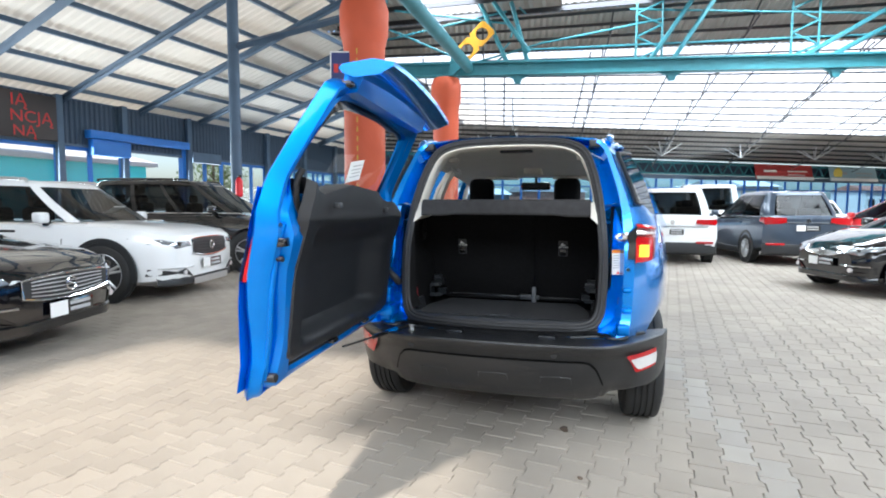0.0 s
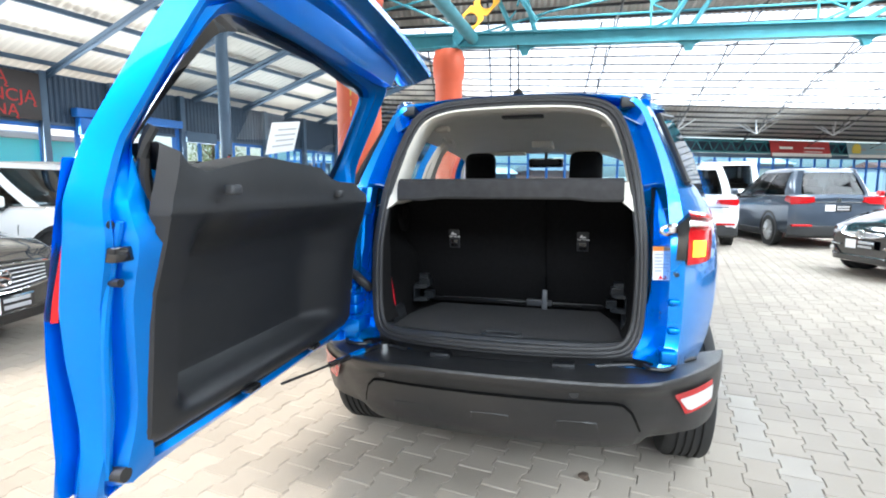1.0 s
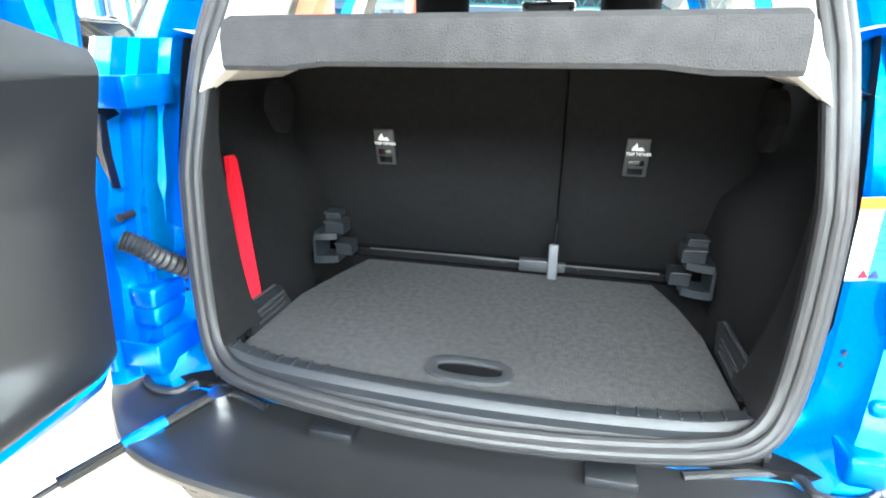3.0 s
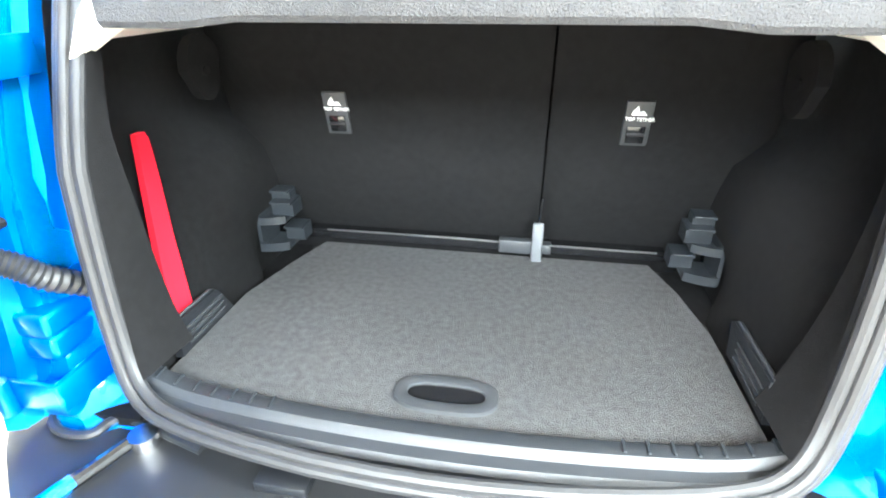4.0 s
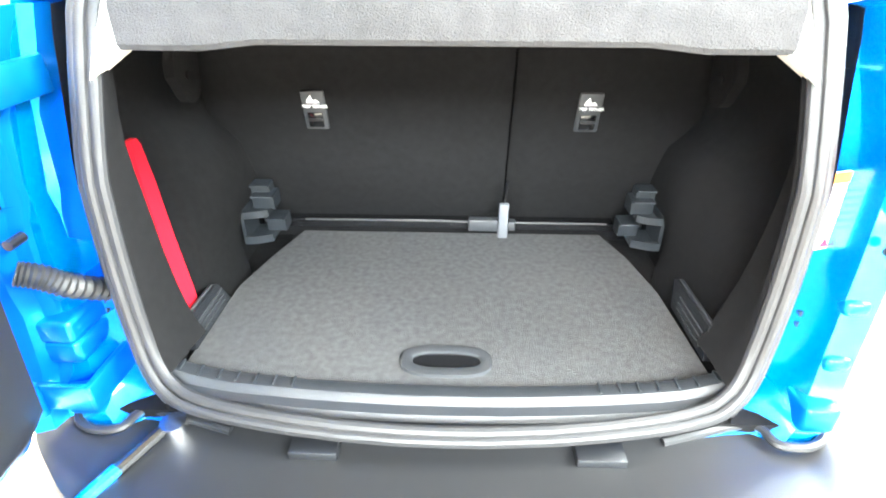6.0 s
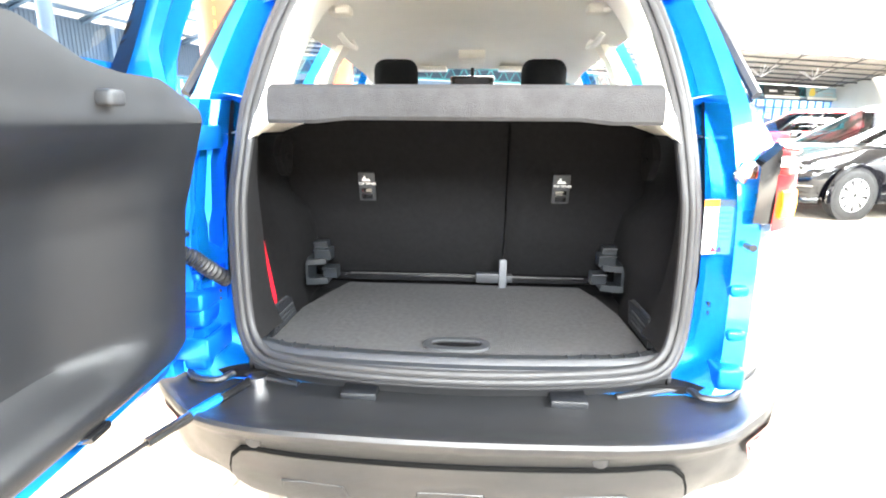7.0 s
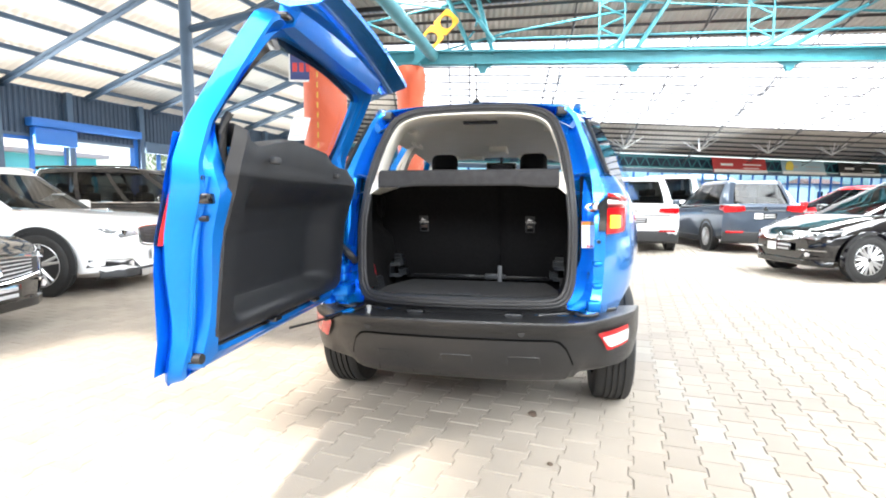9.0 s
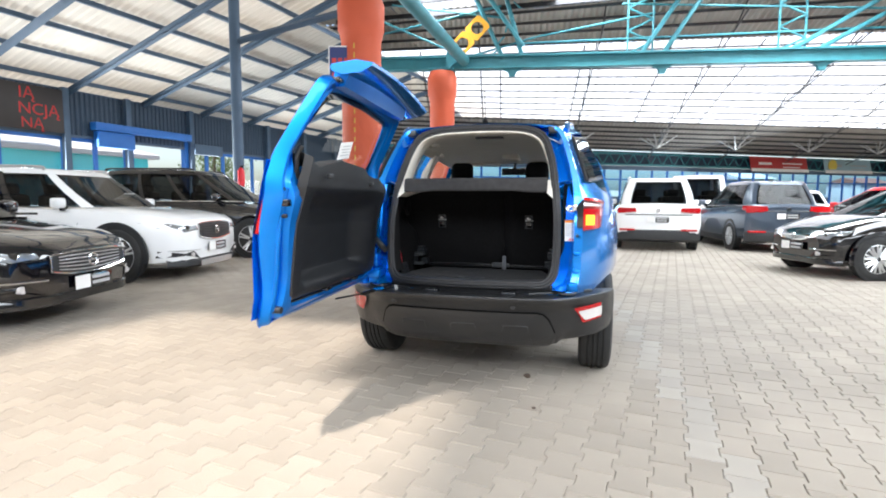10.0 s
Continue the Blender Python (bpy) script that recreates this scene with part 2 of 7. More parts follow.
def struct(name, bm, material, label, category="structure", smooth=True):
    return tagged(new(name, link(bm, name, material, smooth)), label, category, kind="structure")


def thing(name, label, category, m=None, group=""):
    ob = new(name)
    ob.empty_display_size = 0.1
    if m is not None:
        ob.matrix_basis = m
    return tagged(ob, label, category, group)


def solo(name, bm, material, label, category, group="", m=None, smooth=True):
    ob = new(name, link(bm, name, material, smooth))
    if m is not None:
        ob.matrix_basis = m
    return tagged(ob, label, category, group)


def box(bm, x0, x1, y0, y1, z0, z1, bevel=0.0, m=None, seg=2):
    r = bmesh.ops.create_cube(bm, size=1.0, matrix=Matrix.LocRotScale(((x0 + x1) / 2, (y0 + y1) / 2, (z0 + z1) / 2), None, (abs(x1 - x0), abs(y1 - y0), abs(z1 - z0))))
    vs = r["verts"]
    if m is not None:
        bmesh.ops.transform(bm, matrix=m, verts=vs)
    if bevel:
        es = list({e for v in vs for e in v.link_edges})
        bmesh.ops.bevel(bm, geom=es, offset=bevel, segments=seg, affect="EDGES", profile=0.5)
    return bm


def cyl(bm, p, q, r, r2=None, n=12, caps=True):
    p, q = Vector(p), Vector(q)
    d = q - p
    rot = d.to_track_quat("Z", "Y").to_matrix().to_4x4()
    bmesh.ops.create_cone(bm, cap_ends=caps, segments=n, radius1=r, radius2=r if r2 is None else r2, depth=d.length, matrix=Matrix.Translation((p + q) / 2) @ rot)
    return bm


def loft(bm, rings, closed=True, cap0=False, cap1=False):
    vs = [[bm.verts.new(p) for p in ring] for ring in rings]
    n = len(rings[0])
    for a, b in zip(vs, vs[1:]):
        for i in range(n if closed else n - 1):
            j = (i + 1) % n
            try:
                bm.faces.new((a[i], a[j], b[j], b[i]))
            except ValueError:
                pass
    if cap0:
        bm.faces.new(list(reversed(vs[0])))
    if cap1:
        bm.faces.new(vs[-1])
    return bm


def prism(bm, pts, axis, a, b):
    """A flat outline pushed from a to b along an axis (the outline gives the other two coordinates in order)."""
    def at(p, v):
        c = list(p)
        c.insert("xyz".index(axis), v)
        return c
    return loft(bm, [[at(p, a) for p in pts], [at(p, b) for p in pts]], True, True, True)


def tube(bm, pts, r, n=8):
    pts = [Vector(p) for p in pts]
    rings = []
    for i, p in enumerate(pts):
        d = (pts[min(i + 1, len(pts) - 1)] - pts[max(i - 1, 0)]).normalized()
        q = d.to_track_quat("Z", "Y")
        rr = r[i] if isinstance(r, (list, tuple)) else r
        rings.append([p + q @ Vector((rr * math.cos(2 * math.pi * k / n), rr * math.sin(2 * math.pi * k / n), 0)) for k in range(n)])
    return loft(bm, rings, True, True, True)


def B():
    return bmesh.new()


def interp(x, xs, ys):
    return float(np.interp(x, xs, ys))


def smooth_path(pts, per=6):
    """Points along a rounded curve through pts."""
    out = []
    P = [Vector(p) for p in pts]
    for i in range(len(P) - 1):
        a, b, c, d = P[max(i - 1, 0)], P[i], P[i + 1], P[min(i + 2, len(P) - 1)]
        for k in range(per):
            t = k / per
            out.append(0.5 * (2 * b + (c - a) * t + (2 * a - 5 * b + 4 * c - d) * t * t + (3 * b - a - 3 * c + d) * t ** 3))
    return out + [P[-1]]

# ---- ground ----
bm = B()
bmesh.ops.create_grid(bm, x_segments=24, y_segments=24, size=400)
ground = struct("ground", bm, CONCRETE, "pale grey paved ground reaching to the horizon", "ground")
ground.location.z = -0.03
HALL = radians(-8.9)
HD = Vector((-math.sin(HALL), math.cos(HALL), 0))   # along the side wall
HR = Vector((math.cos(HALL), math.sin(HALL), 0))    # away from the side wall
WALL = Vector((-14.46, 10.88, 0))


def hall(u, r, z):
    """u along the side wall, r out from it into the hall."""
    return WALL + HD * u + HR * r + Vector((0, 0, z))


def hbox(bm, u0, u1, r0, r1, z0, z1, bevel=0.0):
    m = Matrix.Translation(WALL) @ Matrix.Rotation(HALL, 4, "Z")
    return box(bm, r0, r1, u0, u1, z0, z1, bevel, m)


# ---- side wall with windows and cladding ----
bm = B()
hbox(bm, -26, 30, -0.25, 0, 0, 0.55)
hbox(bm, -26, 30, -0.25, 0, 2.98, 3.05)
hbox(bm, -26, 30, -0.25, -0.06, 3.05, 4.4)
struct("wall_west", bm, STEEL_BLUE, "dark blue steel wall with low parapet and upper band", "wall")
bm = B()
u = -6.0
k = 0
pts = []
while u < 22:
    pts.append((u, -0.05 + (0.03 if k % 2 else 0.0)))
    pts.append((u + 0.05, -0.05 + (0.03 if k % 2 else 0.0)))
    u += 0.075
    k += 1
loft(bm, [[hall(a, r, 3.06) for a, r in pts], [hall(a, r, 4.36) for a, r in pts]], closed=False)
struct("cladding_west", bm, WALL_BLUE, "dark blue corrugated cladding above the windows", "cladding", smooth=False)
for k, u in enumerate((-9, -5.4, -1.9, 1.36, 3.3, 5.75, 9.8, 12.3, 14.8, 17.5)):
    bm = B()
    hbox(bm, u - 0.09, u + 0.09, -0.02, 0.16, 0, 4.4, 0.01)
    struct(f"wall_post_{k}", bm, STEEL_BLUE, "slate blue steel wall post", "post")
window_edges = [-9, -7.2, -5.4, -3.6, -1.9, -0.3, 1.36, 2.3, 3.3, None, 5.75, 6.6, 7.4, 8.2, 9.0, 9.8, 10.6, 11.4, 12.3, 13.2, 14.0, 14.8, 16, 17.5]
n = 0
for a, b in zip(window_edges, window_edges[1:]):
    if a is None or b is None:
        continue
    n += 1
    win = tagged(new(f"window_{n}"), "tall window with bright blue frame", "window", kind="structure")
    win.matrix_basis = Matrix.Translation(hall(a, -0.12, 0)) @ Matrix.Rotation(HALL, 4, "Z")
    bm = B()
    w = b - a
    box(bm, -0.04, 0.04, 0, 0.06, 0.55, 2.98)
    box(bm, -0.04, 0.04, w - 0.06, w, 0.55, 2.98)
    box(bm, -0.038, 0.038, 0.06, w - 0.06, 0.55, 0.63)
    box(bm, -0.038, 0.038, 0.06, w - 0.06, 2.88, 2.98)
    part("window_frame", bm, FRAME_BLUE, win, smooth=False)
    bm = B()
    box(bm, -0.006, 0.006, 0.06, w - 0.06, 0.63, 2.88)
    p_ = part("pane", bm, GLASS, win, smooth=False)
    p_.visible_shadow = False
bm = B()
hbox(bm, 3.36, 3.5, -0.2, 0.02, 0, 3.25)
hbox(bm, 5.52, 5.66, -0.2, 0.02, 0, 3.25)
struct("door_frame_1", bm, FRAME_BLUE, "bright blue frame of the open gateway", "door frame", smooth=False)
bm = B()
hbox(bm, 2.1, 5.6, 0.0, 0.32, 3.26, 3.5, 0.02)
hbox(bm, 2.2, 3.4, 0.0, 0.26, 2.75, 3.24, 0.02)
struct("shutter_box", bm, FRAME_BLUE, "blue roller shutter box over the gateway", "shutter box")
bm = B()
hbox(bm, 5.8, 7.1, 0.0, 0.24, 2.82, 3.2, 0.02)
struct("shutter_box_small", bm, STEEL_BLUE, "small dark blue shutter box", "shutter box")
# sign on the cladding
sign = thing("wall_sign", "dark wall sign with red capital letters", "sign", Matrix.Translation(hall(1.28, 0.12, 3.05)) @ Matrix.Rotation(HALL, 4, "Z"))
bm = B()
box(bm, -0.05, 0.03, -3.6, 0, 0.0, 1.24, 0.01)
part("panel", bm, SIGN_DARK, sign)


def words(text, size, parent, m, material, name="letters", align="LEFT"):
    cu = bpy.data.curves.new(name, "FONT")
    cu.body, cu.size, cu.extrude, cu.align_x = text, size, 0.002, align
    tmp = bpy.data.objects.new(name, cu)
    scene.collection.objects.link(tmp)
    me = bpy.data.meshes.new_from_object(tmp.evaluated_get(bpy.context.evaluated_depsgraph_get()))
    bpy.data.objects.remove(tmp)
    me.materials.clear()
    me.materials.append(material)
    ob = new(name, me)
    ob.parent = parent
    ob.matrix_basis = m
    return ob


TEXT_X = Matrix(((0, 0, 1, 0), (1, 0, 0, 0), (0, 1, 0, 0), (0, 0, 0, 1)))   # text in the y-z plane, facing +x
for text, z, y, size in (("IĄ", 0.86, -0.75, 0.44), ("NCJĄ", 0.44, -0.12, 0.44), ("NĄ", 0.06, -0.55, 0.40)):
    words(text, size, sign, Matrix.Translation((0.035, y, z)) @ TEXT_X, SIGN_RED, align="RIGHT")

# ---- lean-to roof along the side wall ----
SLOPE = 0.29


def lean_z(r):
    return 4.42 + SLOPE * r


bm = B()
for u0, u1, rs in ((-26, 5.0, (-0.8, 3, 6.5, 11.8)), (5.0, 24, (-0.8, 2, 4.5, 6.5))):
    us = np.arange(u0, u1 + 0.1, 0.11)
    loft(bm, [[hall(float(a), r, lean_z(r) + 0.22 + (0.035 if i % 2 else 0)) for i, a in enumerate(us)] for r in rs], closed=False)
struct("lean_to_roof", bm, ROOF_SHEET, "pale corrugated sheet roof on blue steel rafters", "roof", smooth=False)
for k, u in enumerate(np.arange(-17.6, 22, 2.4)):
    bm = B()
    a, b = hall(float(u), -0.1, lean_z(-0.1)), hall(float(u), 10.4 if u < 5 else 6.5, lean_z(10.4 if u < 5 else 6.5))
    cyl(bm, a, b, 0.075, n=4)
    cyl(bm, a - Vector((0, 0, 0.12)), b - Vector((0, 0, 0.12)), 0.06, n=4)
    struct(f"rafter_{k}", bm, STEEL_BLUE, "slate blue steel roof rafter", "rafter", smooth=False)
for k, r in enumerate(np.arange(0.2, 10.4, 1.25)):
    bm = B()
    z = lean_z(float(r)) + 0.13
    hbox(bm, -26, 23.9 if r < 6.5 else 5.0, float(r) - 0.04, float(r) + 0.04, z - 0.06, z + 0.06)
    struct(f"purlin_{k}", bm, STEEL_BLUE, "slate blue steel purlin under the sheets", "purlin", smooth=False)
post = thing("steel_post", "slate blue round steel post holding the lean-to roof", "post", Matrix.Translation((-7.7, 11.4, 0)))
bm = B()
cyl(bm, (0, 0, 0.03), (0, 0, 6.4), 0.13, n=20)
part("shaft", bm, STEEL_BLUE, post)
bm = B()
box(bm, -0.25, 0.25, -0.25, 0.25, -0.03, 0.02, 0.004)
part("base_plate", bm, STEEL_BLUE, post)
bm = B()
cyl(bm, (0, 0, 5.0), (3.6, 0.4, 5.75), 0.09, n=4)
part("brace", bm, STEEL_BLUE, post)
ext = thing("fire_extinguisher", "red fire extinguisher hung on the steel post", "fire extinguisher", Matrix.Translation((-7.52, 11.24, 1.45)))
bm = B()
tube(bm, [(0, 0, 0), (0, 0, 0.03), (0, 0, 0.38), (0, 0, 0.44), (0, 0, 0.47)], [0.06, 0.085, 0.085, 0.05, 0.025], 14)
part("cylinder", bm, RED, ext)
bm = B()
box(bm, -0.03, 0.07, -0.015, 0.015, 0.47, 0.52, 0.005)
part("valve", bm, GLOSS_BLACK, ext)

# ---- orange columns and teal girders ----
BEAM_A, BEAM_D = Vector((-4.2, 16.4, 0)), Vector((13, 2, 0)).normalized()


def beam(u, z, off=0.0):
    return BEAM_A + BEAM_D * u + Vector((-BEAM_D.y, BEAM_D.x, 0)) * off + Vector((0, 0, z))


def column(x, y, r, label):
    col = thing("column", label, "column", Matrix.Translation((x, y, 0)), "orange columns")
    bm = B()
    tube(bm, [(0, 0, -0.02), (0, 0, 4.30), (0, 0, 4.34), (0, 0, 4.46), (0, 0, 4.52), (0, 0, 5.0), (0, 0, 5.1), (0, 0, 5.22)],
         [r, r, r * 1.03, r * 1.1, r * 1.16, r * 1.18, r * 1.1, r], 32)
    part("shaft", bm, ORANGE_COL, col)
    bm = B()
    box(bm, -r * 0.9, r * 0.9, -r * 0.9, r * 0.9, 5.22, 5.3, 0.01)
    part("cap_plate", bm, TEAL, col)
    return col


near_col = column(-3.72, 10.0, 0.40, "round orange painted column with a flared head")
bm = B()
for k in range(22):
    cyl(bm, (0.02, -0.402, 0.3 + k * 0.18), (0.02, -0.402, 0.40 + k * 0.18), 0.012, n=6)
part("marker_strip", bm, CABLE_YEL, near_col, "yellow and black dashed strip")
column(-3.75, 16.45, 0.40, "round orange painted column under the teal girder")
bm = B()
for z0, z1, t in ((5.30, 5.36, 0.15), (5.36, 5.66, 0.02), (5.66, 5.72, 0.15)):
    loft(bm, [[beam(u, z0, -t), beam(u, z0, t), beam(u, z1, t), beam(u, z1, -t)] for u in (-2.2, 26)], True, True, True)
struct("girder_cross", bm, TEAL, "long teal steel girder across the hall", "girder", smooth=False)
bm = B()
gx = Vector((-3.0, 16.3, 5.5))
for a, b, r in ((Vector((-3.35, 4.0, 5.6)), gx, 0.17),):
    cyl(bm, a, b, r, n=14)
struct("girder_along", bm, TEAL, "round teal girder along the column line", "girder")
for k, u in enumerate((2.67, 7.23, 11.8, 16.4)):
    bm = B()
    pr = [(-0.35, 5.3), (0.35, 5.3), (0.14, 5.2), (0.08, 5.05), (-0.08, 5.05), (-0.14, 5.2)]
    loft(bm, [[beam(u + a, z, -0.06) for a, z in pr], [beam(u + a, z, 0.06) for a, z in pr]], True, True, True)
    struct(f"gusset_{k}", bm, TEAL, "teal gusset plate under the girder", "gusset", smooth=False)


def lattice(name, segs, r, label, material=TEAL):
    bm = B()
    for a, b in segs:
        cyl(bm, a, b, r, n=6)
    return struct(name, bm, material, label, "truss")


segs = [(beam(6.59, 5.66), beam(7.95, 7.7)), (beam(7.25, 5.66), beam(8.58, 7.7)), (beam(10.9, 5.66), beam(14.2, 7.6)), (beam(11.66, 5.66), beam(15.0, 7.5)),
        (beam(1.49, 7.5), beam(2.38, 5.6)), (beam(2.44, 7.5), beam(2.99, 5.6)), (beam(1.9, 7.4, -0.3), beam(2.99, 5.9, -0.3))]
lattice("truss_struts", segs, 0.07, "teal diagonal struts over the girder")
segs = []
for u0 in (6.2, 10.6, 15.2, 19.6):
    for du in (0, 0.75):
        segs.append((beam(u0 + du, 5.66, 0.1), beam(u0 + du, 7.4, 0.1)))
    for i in range(5):
        segs.append((beam(u0 + (i % 2) * 0.75, 5.7 + i * 0.34, 0.1), beam(u0 + ((i + 1) % 2) * 0.75, 6.04 + i * 0.34, 0.1)))
segs += [(beam(1.2, 5.7, 0.1), beam(3.4, 6.28, 0.1)), (beam(3.4, 6.28, 0.1), beam(7, 6.9, 0.1)), (beam(3.0, 6.1, 0.1), beam(26, 6.5, 0.1)), (beam(6, 7.2, 0.1), beam(26, 6.2, 0.1)),
         (beam(-2, 7.1, 0.1), beam(1.2, 5.7, 0.1)), (beam(-1.2, 7.4, 0.1), beam(2.3, 6.9, 0.1)), (beam(-2.2, 6.4, 0.2), beam(2.3, 7.3, 0.2))]
lattice("truss_thin", segs, 0.035, "thin teal lattice bars over the girder")
bm = B()
for k in range(5):
    cyl(bm, beam(2.0 + 0.22 * k, 5.7 + 0.35 * k, -0.12), beam(2.3 + 0.1 * k, 6.0 + 0.35 * k, 0.2), 0.03, n=6)
struct("truss_bracing", bm, TEAL, "teal cross bars beside the strut", "truss")
# yellow plate with two holes
plate = thing("yellow_bracket", "yellow steel bracket plate with two round holes", "bracket")
bm = B()
ux = (beam(1.78, 6.78) - beam(0.95, 5.92)).normalized()
uz = Vector((0, 0, 1)) - ux * ux.z
uz.normalize()
o = beam(0.88, 5.84, -0.1)
nrm = ux.cross(uz)


def ypt(a, b, d):
    return o + ux * a + uz * b + nrm * d


for s0, s1 in ((0.0, 0.65), (0.65, 1.3)):
    cx = (s0 + s1) / 2
    outer, inner = [], []
    for k in range(24):
        an = 2 * math.pi * k / 24
        c, s = math.cos(an), math.sin(an)
        f = 0.325 / max(abs(c), abs(s) * 0.325 / 0.27)
        outer.append((cx + c * f, s * f))
        inner.append((cx + c * 0.19, s * 0.19))
    loft(bm, [[ypt(a, b, d) for a, b in ringp] for ringp, d in ((outer, -0.04), (inner, -0.04), (inner, 0.04), (outer, 0.04), (outer, -0.04))])
part("plate", bm, YELLOW, plate, smooth=False)
bm = B()
loft(bm, [[ypt(a, b, d) for a, b in ((-0.7, -0.2), (0.0, -0.27), (0.0, 0.27), (-0.2, 0.2))] for d in (-0.05, 0.05)], True, True, True)
part("arm", bm, TEAL, plate, "teal steel arm", smooth=False)

# sign hung beside the near column
psign = thing("column_sign", "dark blue sign with red print beside the column", "sign", Matrix.Translation((-3.99, 9.60, 3.30)) @ Matrix.Rotation(radians(14), 4, "Z"))
bm = B()
box(bm, -0.24, 0.24, 0.0, 0.05, 0.0, 0.85, 0.006)
part("panel", bm, WHITE_CARD, psign)
bm = B()
box(bm, -0.215, 0.215, -0.006, -0.002, 0.03, 0.82)
part("face", bm, SIGN_BLUE, psign, "dark blue sign face", smooth=False)
for z0, z1 in ((0.17, 0.33), (0.45, 0.61)):
    bm = B()
    for k in range(3):
        box(bm, -0.17 + 0.12 * k, -0.085 + 0.12 * k, -0.010, -0.007, z0, z1, 0.0)
    part("print_bars", bm, SIGN_RED, psign, smooth=False)
bm = B()
box(bm, 0.24, 0.30, 0.01, 0.04, 0.15, 0.21)
part("bracket", bm, STEEL_DARK, psign, smooth=False)

# ---- main roof ----
FAR_O, FAR_E = Vector((1.7, 34.9, 0)), Vector((0.86, 0.51, 0)).normalized()
FAR_N = Vector((-FAR_E.y, FAR_E.x, 0))


def far(u, z, off=0.0):
    return FAR_O + FAR_E * u + FAR_N * off + Vector((0, 0, z))


def roof_pt(s, t):
    a = Vector((-9 + 38 * s, 18.1, 7.55))
    b = far(-16 + 52 * s, 4.45, 0.3)
    return a.lerp(b, t)


def roof_patch(name, s0, s1, t0, t1, material, label, step=0.1, rows=4):
    bm = B()
    n = int(38 * (s1 - s0) / step)
    loft(bm, [[roof_pt(s0 + (s1 - s0) * i / n, t0 + (t1 - t0) * j / rows) + Vector((0, 0, 0.05 if i % 2 else 0)) for i in range(n + 1)] for j in range(rows + 1)], closed=False)
    return struct(name, bm, material, label, "roof", smooth=False)


roof_patch("roof_band_top", 0, 1, 0.0, 0.17, ROOF_GREY, "weathered grey corrugated roof sheets")
roof_patch("roof_band_low", 0, 1, 0.675, 1.0, ROOF_GREY, "weathered grey corrugated roof sheets above the far wall")
roof_patch("roof_translucent", 0, 1, 0.17, 0.675, SHEET, "milky translucent roof sheets glowing with daylight", 0.2)
for k, t in enumerate(np.linspace(0.0, 1.0, 22)):
    bm = B()
    tube(bm, [roof_pt(s, float(t)) - Vector((0, 0, 0.1)) for s in (0, 0.5, 1)], 0.05 if t < 0.17 or t > 0.67 else 0.03, 4)
    struct(f"roof_purlin_{k}", bm, STEEL_DARK, "dark steel purlin under the roof", "purlin", smooth=False)
for k, s in enumerate((0.16, 0.27, 0.38, 0.49, 0.60, 0.71, 0.82, 0.93)):
    segs = []
    for i in range(14):
        t0, t1 = i / 14, (i + 1) / 14
        lo = Vector((0, 0, -0.55))
        up = Vector((0, 0, -0.15))
        segs.append((roof_pt(s, t0) + lo, roof_pt(s, t1) + lo))
        segs.append((roof_pt(s, t0) + (lo if i % 2 else up), roof_pt(s, t1) + (up if i % 2 else lo)))
    lattice(f"roof_truss_{k}", segs, 0.028, "slender steel lattice truss under the far roof", STEEL_DARK)
for k, s in enumerate(np.linspace(0.02, 0.98, 49)):
    bm = B()
    tube(bm, [roof_pt(float(s), 0.17) - Vector((0, 0, 0.06)), roof_pt(float(s), 0.675) - Vector((0, 0, 0.06))], 0.016 if k % 4 else 0.035, 4)
    struct(f"glazing_bar_{k}", bm, STEEL_DARK if k % 4 == 0 else ROOF_GREY, "thin bar between the translucent sheets", "glazing bar", smooth=False)
# pale braces where the trusses meet the low roof
for k, s in enumerate((0.16, 0.27, 0.38, 0.49, 0.60, 0.71, 0.82)):
    c = roof_pt(s, 0.80) + Vector((0, 0, -0.75))
    segs = [(c, c + Vector((dx, dy, 0.72))) for dx, dy in ((-1.1, 0.2), (-0.6, 0.5), (0, 0.3), (0.6, 0.5), (1.1, 0.2), (-0.3, -0.9), (0.4, -0.9))]
    lattice(f"roof_brace_{k}", segs, 0.035, "pale steel brace fanning out under the roof", ALLOY)

# flat roof over the forecourt, with openings added to let light in
xs = sorted({-26.0, 32.0} | {s[0] - s[2] / 2 for s in UNSEEN_OPENINGS} | {s[0] + s[2] / 2 for s in UNSEEN_OPENINGS} | {-4.6, -4.4, -2.9, -2.0, -1.05, -0.3, 2.3, 4.2, 9.2})
ys = sorted({-24.0, 18.2} | {s[1] - s[3] / 2 for s in UNSEEN_OPENINGS} | {s[1] + s[3] / 2 for s in UNSEEN_OPENINGS} | {15.4, 17.6, -6.3, -1.7, -0.3})
CLEAR = [(-0.3, 2.3, 15.4, 17.6), (-4.6, -2.9, 15.4, 17.6), (4.2, 9.2, 15.4, 17.6)]
# unseen clear bays, placed so the sun falls left of the car
SUNHOLES = [(-4.4, -1.05, -6.3, -1.7), (-4.4, -2.0, -1.7, -0.3)]


def inside(x, y, b):
    return b[0] < x < b[1] and b[2] < y < b[3]


bm, bs, bc = B(), B(), B()
